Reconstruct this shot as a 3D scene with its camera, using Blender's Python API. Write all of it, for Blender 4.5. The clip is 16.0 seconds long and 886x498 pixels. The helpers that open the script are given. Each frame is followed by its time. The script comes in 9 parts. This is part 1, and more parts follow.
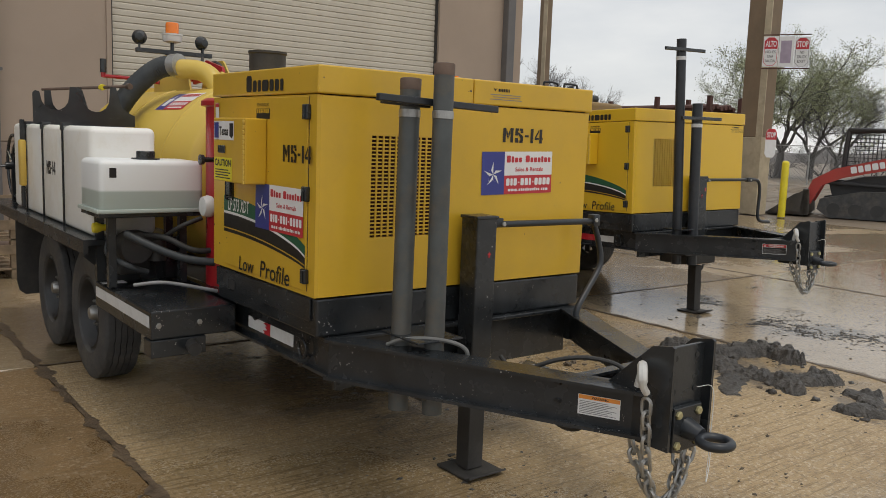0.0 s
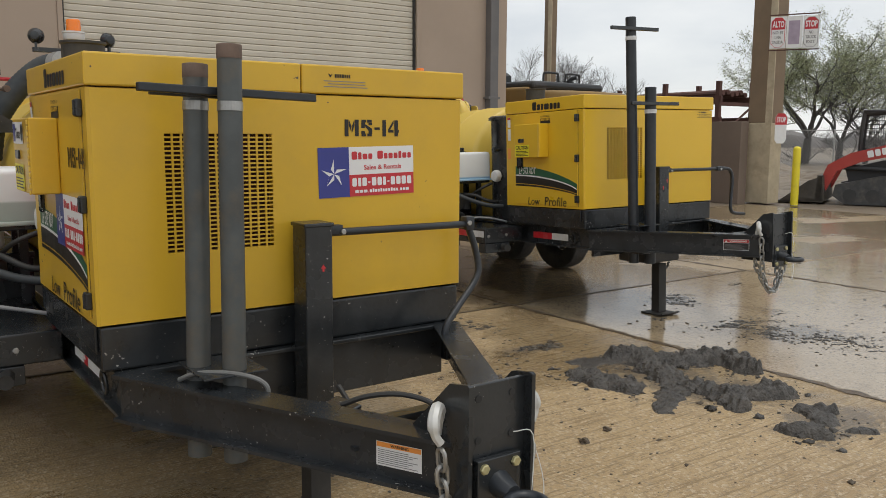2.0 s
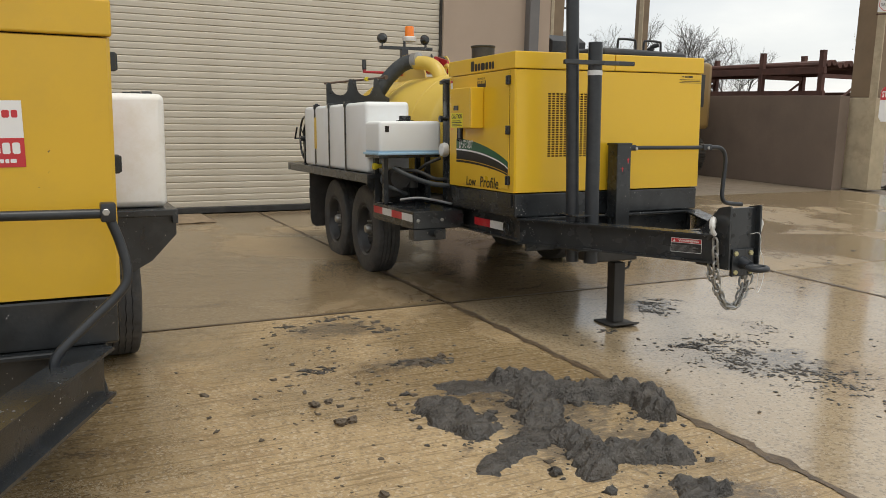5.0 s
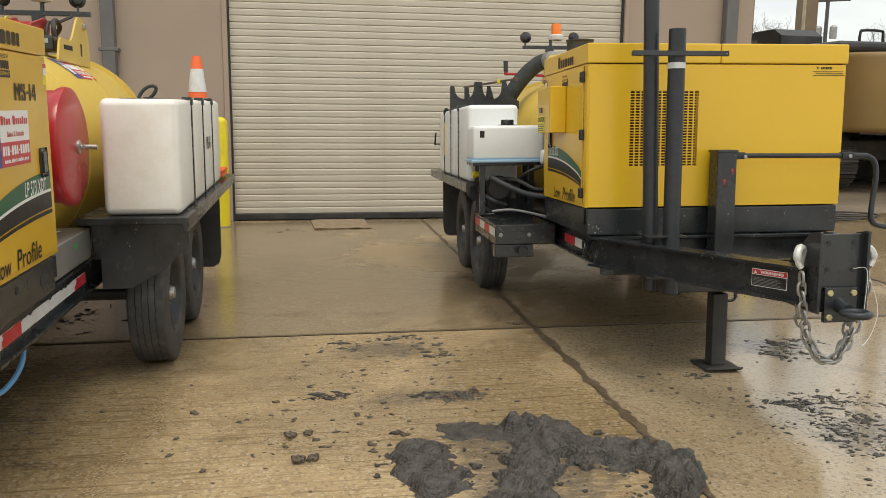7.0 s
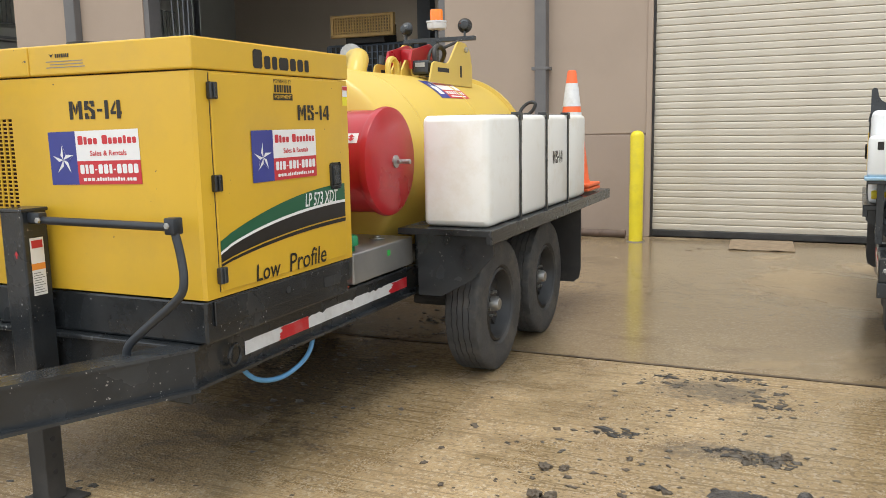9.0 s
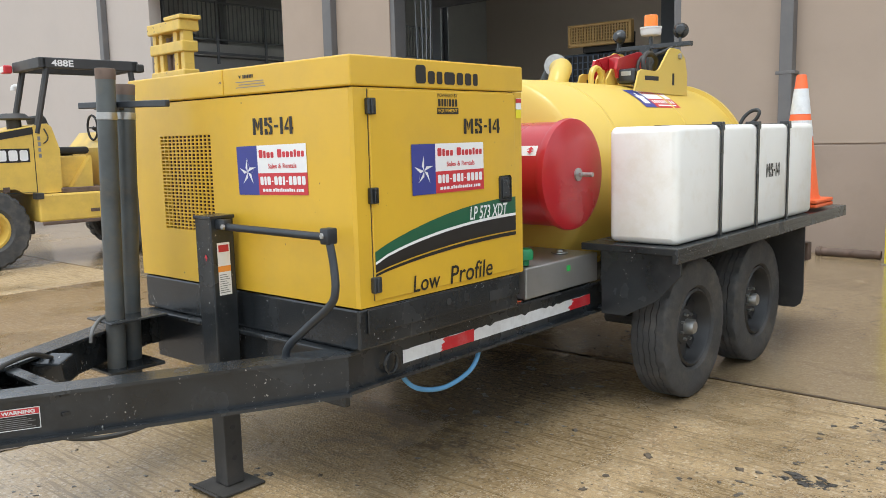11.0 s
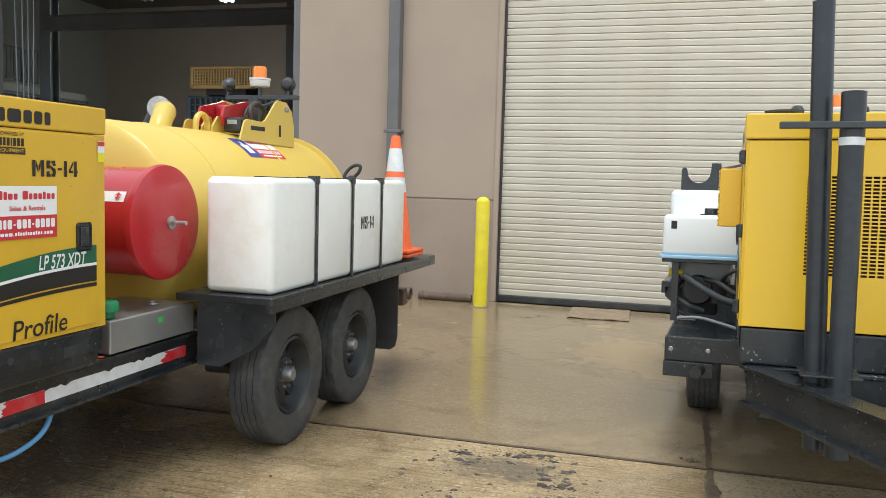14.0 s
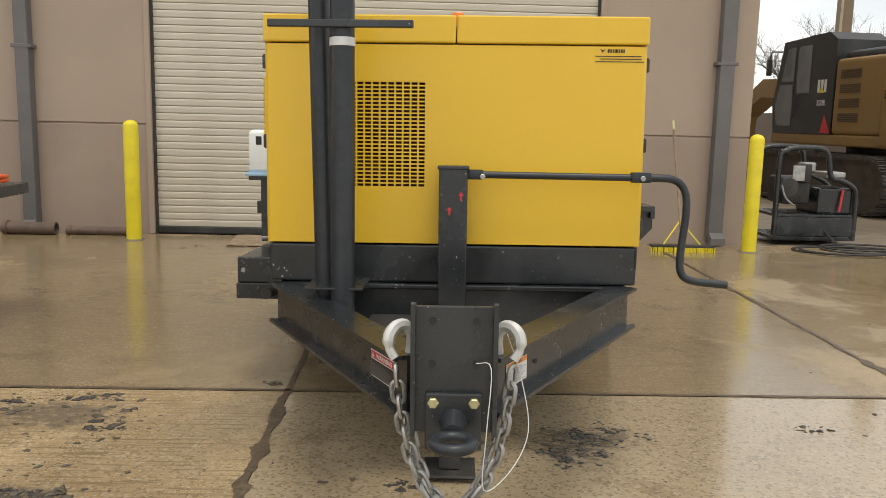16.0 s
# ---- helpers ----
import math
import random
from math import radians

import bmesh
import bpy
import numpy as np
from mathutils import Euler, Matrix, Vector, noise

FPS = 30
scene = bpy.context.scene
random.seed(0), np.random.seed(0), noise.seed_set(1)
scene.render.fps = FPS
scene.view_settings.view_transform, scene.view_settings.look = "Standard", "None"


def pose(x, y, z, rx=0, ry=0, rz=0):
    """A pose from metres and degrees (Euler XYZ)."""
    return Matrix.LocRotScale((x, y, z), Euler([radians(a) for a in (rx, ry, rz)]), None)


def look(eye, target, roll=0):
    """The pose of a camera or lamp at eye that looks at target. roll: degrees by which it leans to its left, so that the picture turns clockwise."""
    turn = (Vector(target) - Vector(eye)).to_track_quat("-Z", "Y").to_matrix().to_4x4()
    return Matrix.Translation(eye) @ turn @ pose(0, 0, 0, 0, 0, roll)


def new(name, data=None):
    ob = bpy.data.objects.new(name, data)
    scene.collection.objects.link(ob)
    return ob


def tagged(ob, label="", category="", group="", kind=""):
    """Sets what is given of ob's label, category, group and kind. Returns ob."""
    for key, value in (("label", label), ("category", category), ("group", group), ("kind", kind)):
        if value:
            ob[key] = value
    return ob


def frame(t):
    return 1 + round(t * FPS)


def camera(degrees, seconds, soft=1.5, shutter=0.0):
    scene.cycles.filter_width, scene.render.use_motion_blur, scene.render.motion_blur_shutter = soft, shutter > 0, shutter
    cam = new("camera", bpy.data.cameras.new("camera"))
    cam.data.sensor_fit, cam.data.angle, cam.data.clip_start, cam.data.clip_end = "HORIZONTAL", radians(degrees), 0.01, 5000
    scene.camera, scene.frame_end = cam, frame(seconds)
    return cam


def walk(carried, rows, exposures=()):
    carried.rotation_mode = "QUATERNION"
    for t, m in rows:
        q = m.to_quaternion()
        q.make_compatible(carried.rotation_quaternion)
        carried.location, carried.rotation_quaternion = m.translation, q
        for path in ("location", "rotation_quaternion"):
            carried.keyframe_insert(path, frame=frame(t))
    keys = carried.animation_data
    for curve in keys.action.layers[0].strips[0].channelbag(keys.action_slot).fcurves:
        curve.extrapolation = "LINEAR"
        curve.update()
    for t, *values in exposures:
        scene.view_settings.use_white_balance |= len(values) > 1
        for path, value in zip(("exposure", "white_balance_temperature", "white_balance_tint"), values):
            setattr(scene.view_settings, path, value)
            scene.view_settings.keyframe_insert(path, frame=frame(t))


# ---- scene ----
cam = camera(56.43, 16.0, 0.75)
PATH = [
    (0, (-0.143, -0.256, 1.541), (1.074, 1.310, 1.281), 2.06),
    (0.5, (0.054, -0.202, 1.525), (1.265, 1.368, 1.268), 0.17),
    (1, (0.283, -0.126, 1.540), (1.475, 1.459, 1.279), -0.16),
    (1.5, (0.547, -0.215, 1.532), (1.717, 1.386, 1.272), 0.27),
    (2, (0.835, -0.304, 1.545), (1.987, 1.308, 1.275), 0.25),
    (2.5, (1.176, -0.240, 1.526), (2.295, 1.387, 1.207), 0.07),
    (3, (1.501, -0.173, 1.535), (2.587, 1.475, 1.213), -0.49),
    (3.5, (1.879, -0.193, 1.536), (2.907, 1.494, 1.220), -1.06),
    (3.7, (2.011, -0.210, 1.557), (3.034, 1.478, 1.235), -0.65),
    (5.8, (3.336, -0.095, 1.494), (4.090, 1.726, 1.161), 1.70),
    (6, (3.479, -0.051, 1.506), (4.187, 1.791, 1.181), 1.56),
    (6.5, (3.836, -0.035, 1.501), (4.339, 1.872, 1.169), 0.60),
    (7, (4.158, -0.037, 1.512), (4.480, 1.908, 1.178), 0.54),
    (7.5, (4.465, 0.102, 1.496), (4.713, 2.058, 1.163), 1.76),
    (8, (4.695, 0.178, 1.511), (4.517, 2.144, 1.190), 0.61),
    (8.5, (4.923, 0.205, 1.530), (4.346, 2.095, 1.222), -0.45),
    (9, (5.064, 0.351, 1.502), (4.261, 2.158, 1.204), -0.97),
    (9.5, (5.133, 0.503, 1.532), (4.100, 2.190, 1.236), -0.95),
    (9.7, (5.188, 0.526, 1.524), (4.109, 2.184, 1.230), -1.05),
    (11.8, (5.346, 0.624, 1.498), (3.945, 2.016, 1.177), -0.71),
    (12, (5.336, 0.624, 1.488), (3.928, 1.993, 1.107), -0.81),
    (12.5, (5.325, 0.627, 1.492), (3.906, 1.969, 1.061), -0.95),
    (13, (5.377, 0.635, 1.530), (4.168, 2.195, 1.202), -0.01),
    (13.5, (5.448, 0.649, 1.567), (4.409, 2.348, 1.382), 0.67),
    (14, (5.509, 0.693, 1.550), (4.954, 2.608, 1.390), 1.63),
    (14.5, (5.689, 0.821, 1.476), (5.695, 2.811, 1.279), 1.71),
    (15, (5.865, 0.982, 1.487), (6.015, 2.961, 1.238), 1.21),
    (15.5, (6.175, 1.013, 1.481), (6.298, 2.988, 1.187), 1.23),
    (16, (6.406, 1.083, 1.481), (6.470, 3.058, 1.170), 1.35),
]
walk(cam, [(t, look(eye, target, roll)) for t, eye, target, roll in PATH],
     [(0.0, 0.0, 6800, 9), (0.5, 0.0, 6800, 9), (1.0, 0.08, 6800, 9), (1.5, 0.24, 6750, 9), (2.0, 0.13, 6700, 8), (2.5, 0.06, 6700, 8), (3.0, 0.31, 6750, 8), (3.5, 0.33, 6800, 9), (6.0, 0.30, 7100, 7), (6.5, 0.33, 7150, 7), (7.0, 0.5, 7150, 6), (7.5, 0.58, 7100, 6),
      (8.5, 0.88, 6650, 7), (9.5, 0.92, 6450, 7), (12.5, 0.98, 6050, 5), (13.5, 0.95, 6150, 5), (14.5, 0.86, 6350, 3), (15.0, 0.66, 6750, 6), (16.0, 0.53, 7050, 8)])

# ---- sky and light: bright overcast ----
world = bpy.data.worlds.new("overcast_sky")
scene.world = world
world.use_nodes = True
wn, wl = world.node_tree.nodes, world.node_tree.links
wn.clear()
w_out = wn.new("ShaderNodeOutputWorld")
w_bg = wn.new("ShaderNodeBackground")
w_sky = wn.new("ShaderNodeTexSky")
w_sky.sky_type = "NISHITA"
w_sky.sun_disc = False
w_sky.sun_elevation, w_sky.sun_rotation = radians(48), radians(200)
w_scale = wn.new("ShaderNodeVectorMath")
w_scale.operation = "SCALE"
w_scale.inputs["Scale"].default_value = 0.10
w_map = wn.new("ShaderNodeMapping")
w_map.inputs["Scale"].default_value = (1.6, 1.6, 5.0)
w_co = wn.new("ShaderNodeTexCoord")
w_noise = wn.new("ShaderNodeTexNoise")
w_noise.inputs["Scale"].default_value, w_noise.inputs["Detail"].default_value = 1.7, 6.0
w_ramp = wn.new("ShaderNodeValToRGB")
w_ramp.color_ramp.elements[0].position, w_ramp.color_ramp.elements[0].color = 0.36, (0.66, 0.70, 0.77, 1)
w_ramp.color_ramp.elements[1].position, w_ramp.color_ramp.elements[1].color = 0.68, (0.97, 0.98, 1.0, 1)
w_mix = wn.new("ShaderNodeMix")
w_mix.data_type = "RGBA"
w_mix.inputs[0].default_value = 0.88
wl.new(w_co.outputs["Generated"], w_map.inputs["Vector"])
wl.new(w_map.outputs["Vector"], w_noise.inputs["Vector"])
wl.new(w_noise.outputs["Fac"], w_ramp.inputs["Fac"])
wl.new(w_sky.outputs["Color"], w_scale.inputs[0])
wl.new(w_scale.outputs["Vector"], w_mix.inputs[6])
wl.new(w_ramp.outputs["Color"], w_mix.inputs[7])
wl.new(w_mix.outputs[2], w_bg.inputs["Color"])
w_bg.inputs["Strength"].default_value = 0.95
wl.new(w_bg.outputs["Background"], w_out.inputs["Surface"])

sun_data = bpy.data.lights.new("sun", "SUN")
sun_data.energy, sun_data.angle, sun_data.color = 1.0, radians(25), (1.0, 0.96, 0.9)
sun = new("sun", sun_data)
sun.matrix_world = look((4.5, 0, 14), (3.5, 4, 0))

# ---- materials ----
def mat(name, color, rough=0.6, metal=0.0, var=0.12, scale=6.0, bump=0.1, bump_scale=60.0, dirt=None, dirt_scale=1.5, dirt_amount=0.35, coat=0.0, spec=0.5, bump_dist=0.004, rvar=0.12, chips=None, chip_scale=70.0, chip_from=0.70):
    """A paint, plastic, metal or mineral surface: tone variation at two scales, stains of another colour, fine relief."""
    m = bpy.data.materials.new(name)
    m.use_nodes = True
    n, l = m.node_tree.nodes, m.node_tree.links
    b = n["Principled BSDF"]
    b.inputs["Metallic"].default_value = metal
    b.inputs["Coat Weight"].default_value = coat
    b.inputs["Coat Roughness"].default_value = 0.15
    b.inputs["Specular IOR Level"].default_value = spec
    co = n.new("ShaderNodeTexCoord")
    big, fine = n.new("ShaderNodeTexNoise"), n.new("ShaderNodeTexNoise")
    big.inputs["Scale"].default_value, big.inputs["Detail"].default_value = scale, 5.0
    fine.inputs["Scale"].default_value, fine.inputs["Detail"].default_value = bump_scale, 4.0
    for t in (big, fine):
        l.new(co.outputs["Object"], t.inputs["Vector"])
    mul = n.new("ShaderNodeMapRange")
    mul.inputs["From Min"].default_value, mul.inputs["From Max"].default_value = 0.3, 0.7
    mul.inputs["To Min"].default_value, mul.inputs["To Max"].default_value = 1 - var, 1 + var
    l.new(big.outputs["Fac"], mul.inputs["Value"])
    sc = n.new("ShaderNodeVectorMath")
    sc.operation = "SCALE"
    sc.inputs[0].default_value = color
    l.new(mul.outputs["Result"], sc.inputs["Scale"])
    last = sc.outputs["Vector"]
    if dirt is not None:
        st = n.new("ShaderNodeTexNoise")
        st.inputs["Scale"].default_value, st.inputs["Detail"].default_value = dirt_scale, 8.0
        st.inputs["Roughness"].default_value = 0.7
        l.new(co.outputs["Object"], st.inputs["Vector"])
        ra = n.new("ShaderNodeMapRange")
        ra.inputs["From Min"].default_value, ra.inputs["From Max"].default_value = 0.48, 0.75
        ra.inputs["To Min"].default_value, ra.inputs["To Max"].default_value = 0.0, dirt_amount
        l.new(st.outputs["Fac"], ra.inputs["Value"])
        mx = n.new("ShaderNodeMix")
        mx.data_type = "RGBA"
        l.new(ra.outputs["Result"], mx.inputs[0])
        l.new(last, mx.inputs[6])
        mx.inputs[7].default_value = (*dirt, 1)
        last = mx.outputs[2]
    if chips is not None:
        cn, where = n.new("ShaderNodeTexNoise"), n.new("ShaderNodeTexNoise")
        cn.inputs["Scale"].default_value, cn.inputs["Detail"].default_value = chip_scale, 3.0
        where.inputs["Scale"].default_value, where.inputs["Detail"].default_value = chip_scale * 0.07, 3.0
        ad, cr, cm = n.new("ShaderNodeMath"), n.new("ShaderNodeMapRange"), n.new("ShaderNodeMix")
        for t in (cn, where):
            l.new(co.outputs["Object"], t.inputs["Vector"])
        ad.operation = "ADD"
        ad.inputs[1].default_value = 0.0
        l.new(cn.outputs["Fac"], ad.inputs[0])
        half = n.new("ShaderNodeMath")
        half.operation = "MULTIPLY_ADD"
        half.inputs[1].default_value, half.inputs[2].default_value = 0.4, -0.2
        l.new(where.outputs["Fac"], half.inputs[0])
        l.new(half.outputs[0], ad.inputs[1])
        cr.inputs["From Min"].default_value, cr.inputs["From Max"].default_value = chip_from, chip_from + 0.02
        l.new(ad.outputs[0], cr.inputs["Value"])
        cm.data_type = "RGBA"
        l.new(cr.outputs["Result"], cm.inputs[0])
        l.new(last, cm.inputs[6])
        cm.inputs[7].default_value = (*chips, 1)
        last = cm.outputs[2]
    l.new(last, b.inputs["Base Color"])
    rr = n.new("ShaderNodeMapRange")
    rr.inputs["To Min"].default_value, rr.inputs["To Max"].default_value = max(0.02, rough - rvar), min(1.0, rough + rvar)
    l.new(big.outputs["Fac"], rr.inputs["Value"])
    l.new(rr.outputs["Result"], b.inputs["Roughness"])
    if bump:
        bp = n.new("ShaderNodeBump")
        bp.inputs["Strength"].default_value, bp.inputs["Distance"].default_value = bump, bump_dist
        l.new(fine.outputs["Fac"], bp.inputs["Height"])
        l.new(bp.outputs["Normal"], b.inputs["Normal"])
    return m


YELLOW = mat("yellow_paint", (0.67, 0.412, 0.031), 0.36, 0, 0.05, 2.0, 0.04, 90, (0.42, 0.27, 0.06), 2.4, 0.30, 0.15, chips=(0.10, 0.075, 0.045), chip_scale=28.0, chip_from=0.745)
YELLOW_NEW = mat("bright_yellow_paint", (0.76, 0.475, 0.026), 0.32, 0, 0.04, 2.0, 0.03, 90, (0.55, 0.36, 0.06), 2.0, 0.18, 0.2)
YELLOW_OLD = mat("worn_yellow_paint", (0.72, 0.49, 0.095), 0.45, 0, 0.10, 4.0, 0.1, 60, (0.40, 0.25, 0.10), 3.0, 0.45, chips=(0.16, 0.08, 0.04), chip_scale=18.0, chip_from=0.73)
TANK_YELLOW = mat("tank_yellow_paint", (0.64, 0.45, 0.080), 0.42, 0, 0.05, 2.0, 0.04, 60, (0.5, 0.36, 0.12), 2.0, 0.3, 0.2)
BLACK = mat("black_frame_paint", (0.019, 0.022, 0.025), 0.25, 0, 0.35, 5.0, 0.15, 70, (0.060, 0.063, 0.066), 2.6, 0.45, chips=(0.34, 0.33, 0.31), chip_scale=85.0, chip_from=0.725, spec=0.6)
BLACK_DULL = mat("dusty_black_steel", (0.034, 0.033, 0.032), 0.6, 0, 0.3, 6.0, 0.2, 60, (0.09, 0.08, 0.07), 3.0, 0.6)
TUBE_GREY = mat("grey_tube_steel", (0.085, 0.094, 0.096), 0.5, 0.2, 0.3, 5.0, 0.2, 50, (0.17, 0.125, 0.075), 4.5, 0.65)
TUBE_DARK = mat("dark_tube_paint", (0.020, 0.024, 0.030), 0.38, 0, 0.25, 4.0, 0.1, 50, (0.09, 0.09, 0.09), 3.5, 0.4)
RIM_BLACK = mat("black_rim_paint", (0.026, 0.027, 0.029), 0.42, 0, 0.3, 6.0, 0.1, 60, (0.055, 0.052, 0.048), 3.0, 0.5)
RUST = mat("rusty_steel", (0.16, 0.11, 0.085), 0.75, 0.2, 0.35, 12.0, 0.3, 80, (0.07, 0.06, 0.055), 6.0, 0.7)
POLY = mat("white_poly_plastic", (0.84, 0.86, 0.87), 0.42, 0, 0.03, 1.5, 0.06, 40, (0.60, 0.55, 0.42), 1.2, 0.30)
POLY_OLD = mat("aged_white_poly_plastic", (0.84, 0.83, 0.79), 0.45, 0, 0.05, 1.5, 0.06, 40, (0.62, 0.53, 0.36), 2.2, 0.55)
RED = mat("red_paint", (0.42, 0.014, 0.022), 0.30, 0, 0.08, 3.0, 0.04, 60, (0.25, 0.03, 0.03), 2.0, 0.3, 0.2)
RUBBER = mat("tyre_rubber", (0.058, 0.059, 0.061), 0.66, 0, 0.3, 9.0, 0.6, 90, (0.15, 0.135, 0.112), 6.0, 0.75)
HOSE = mat("grey_rubber_hose", (0.034, 0.040, 0.045), 0.55, 0, 0.2, 8.0, 0.1, 60, (0.12, 0.12, 0.11), 4.0, 0.4)
HOSE_MID = mat("grey_cable_rubber", (0.15, 0.15, 0.145), 0.55, 0, 0.2, 8.0, 0.1, 60, (0.09, 0.085, 0.08), 5.0, 0.5)
HOSE_LIGHT = mat("pale_grey_hose", (0.30, 0.30, 0.31), 0.5, 0, 0.2, 8.0, 0.1, 60, (0.14, 0.13, 0.12), 5.0, 0.5)
GALV = mat("galvanised_steel", (0.42, 0.42, 0.41), 0.42, 0.8, 0.2, 20.0, 0.15, 100, (0.25, 0.24, 0.22), 8.0, 0.5)
HOOK = mat("pale_zinc_hook", (0.62, 0.62, 0.60), 0.45, 0.2, 0.15, 15.0, 0.15, 90, (0.35, 0.33, 0.30), 8.0, 0.5)
ZINC_Y = mat("yellow_zinc_bolt", (0.52, 0.47, 0.26), 0.4, 0.6, 0.15, 20.0, 0.1)
ALU = mat("brushed_aluminium", (0.45, 0.45, 0.44), 0.4, 0.75, 0.12, 3.0, 0.1, 90, (0.28, 0.26, 0.23), 2.0, 0.45)
ORANGE_LENS = mat("amber_lens", (0.85, 0.20, 0.01), 0.18, 0, 0.05, 8.0, 0.0, 40, None, 1, 0, 0.4)
ORANGE = mat("orange_cone_plastic", (0.80, 0.13, 0.03), 0.5, 0, 0.1, 5.0, 0.08, 60, (0.35, 0.1, 0.05), 3.0, 0.35)
WHITE = mat("white_paint", (0.72, 0.72, 0.71), 0.5, 0, 0.06, 8.0, 0.05, 60, (0.45, 0.42, 0.38), 4.0, 0.3)
REFLECT_W = mat("white_reflective_tape", (0.70, 0.71, 0.72), 0.35, 0, 0.06, 20.0, 0.1, 120, (0.35, 0.33, 0.30), 9.0, 0.5)
REFLECT_R = mat("red_reflective_tape", (0.55, 0.02, 0.03), 0.35, 0, 0.08, 20.0, 0.1, 120, (0.6, 0.5, 0.5), 9.0, 0.3)
INK = mat("black_ink", (0.016, 0.014, 0.013), 0.45, 0, 0.1, 20.0, 0.0)
GREY_INK = mat("grey_ink", (0.22, 0.22, 0.22), 0.5, 0, 0.1, 20.0, 0.0)
DECAL_W = mat("white_vinyl", (0.80, 0.80, 0.80), 0.38, 0, 0.03, 10.0, 0.0)
DECAL_B = mat("blue_vinyl", (0.045, 0.055, 0.27), 0.38, 0, 0.06, 10.0, 0.0)
DECAL_R = mat("red_vinyl", (0.55, 0.035, 0.045), 0.38, 0, 0.06, 10.0, 0.0)
DECAL_G = mat("green_vinyl", (0.02, 0.11, 0.055), 0.38, 0, 0.06, 10.0, 0.0)
DECAL_O = mat("orange_vinyl", (0.85, 0.32, 0.06), 0.4, 0, 0.06, 10.0, 0.0)
DECAL_Y = mat("bright_yellow_vinyl", (0.82, 0.72, 0.03), 0.4, 0, 0.05, 10.0, 0.0)
DECAL_LG = mat("bright_green_vinyl", (0.05, 0.5, 0.1), 0.4, 0, 0.05, 10.0, 0.0)
BOLLARD_Y = mat("bollard_yellow", (0.80, 0.66, 0.03), 0.42, 0, 0.08, 3.0, 0.1, 50, (0.45, 0.36, 0.08), 5.0, 0.35)
# near-black of seats, and of dark pieces drawn for shade in holes and gaps
VOID = mat("shade_black", (0.03, 0.03, 0.03), 0.9, 0, 0.1, 5.0, 0.0)
BLUE_HOSE = mat("blue_air_hose", (0.10, 0.28, 0.50), 0.45, 0, 0.1, 8.0, 0.0)
GREEN_CAP = mat("green_plastic_cap", (0.01, 0.20, 0.07), 0.4, 0, 0.1, 8.0, 0.0)
STUCCO = mat("tan_wall_paint", (0.40, 0.315, 0.25), 0.85, 0, 0.05, 0.7, 0.35, 110, (0.33, 0.26, 0.205), 0.5, 0.45, bump_dist=0.003)
STUCCO_LOW = mat("tan_wall_paint_lower", (0.36, 0.28, 0.225), 0.85, 0, 0.06, 0.8, 0.35, 110, (0.27, 0.21, 0.165), 0.9, 0.5, bump_dist=0.003)
STUCCO_PALE = mat("pale_wall_paint", (0.50, 0.44, 0.40), 0.85, 0, 0.05, 0.6, 0.3, 110, (0.42, 0.36, 0.32), 0.6, 0.4, bump_dist=0.003)
DOOR_SLAT = mat("beige_door_slat", (0.60, 0.55, 0.46), 0.5, 0, 0.04, 1.2, 0.05, 60, (0.48, 0.42, 0.33), 1.5, 0.4)
PIPE_GREY = mat("grey_downpipe_paint", (0.14, 0.135, 0.135), 0.5, 0, 0.1, 2.0, 0.1, 60, (0.2, 0.18, 0.16), 2.0, 0.4)
WOOD = mat("weathered_wood", (0.27, 0.20, 0.13), 0.8, 0, 0.3, 9.0, 0.4, 60, (0.14, 0.10, 0.07), 4.0, 0.6)
MUD = mat("wet_grey_clay", (0.064, 0.058, 0.052), 0.42, 0, 0.5, 16.0, 1.0, 75, (0.135, 0.120, 0.104), 9.0, 0.55, bump_dist=0.016, rvar=0.28)
CLOD = mat("brown_mud_clod", (0.11, 0.085, 0.06), 0.7, 0, 0.3, 20.0, 0.8, 60, (0.07, 0.06, 0.05), 9.0, 0.6, bump_dist=0.01)
MUD_FILM = mat("thin_brown_grey_mud", (0.105, 0.088, 0.068), 0.5, 0, 0.35, 9.0, 0.8, 60, (0.06, 0.052, 0.046), 5.0, 0.6, bump_dist=0.006)
SILT = mat("dried_grey_silt", (0.17, 0.145, 0.115), 0.7, 0, 0.3, 6.0, 0.8, 30, (0.10, 0.085, 0.07), 4.0, 0.6, bump_dist=0.012)
DIRT = mat("bare_brown_dirt", (0.20, 0.158, 0.112), 0.55, 0, 0.3, 0.35, 0.8, 3.0, (0.12, 0.095, 0.075), 0.12, 0.7, bump_dist=0.12)
GLASS_DARK = mat("dark_window_glass", (0.02, 0.025, 0.03), 0.06, 0, 0.1, 2.0, 0.0, spec=0.8, rvar=0.03)


# grey clay films and damp spills on the slabs: centre and half axes
SPILLS = ((4.65, 5.05, 0.40, 0.26), (4.85, 4.12, 0.32, 0.14), (5.1, 2.95, 0.62, 0.75), (5.0, 2.0, 0.5, 0.3), (6.85, 3.3, 0.45, 0.55), (7.2, 4.75, 0.4, 0.3), (2.4, 4.6, 0.7, 1.6))


# damp stains, under the trailer also darkened for its shade: centre and half axes
DAMP_SHADE = ((1.5, 2.2, 1.4, 1.8), (2.95, 3.9, 0.6, 1.1), (2.3, 5.0, 1.1, 1.7), (7.3, 2.2, 0.7, 0.5))


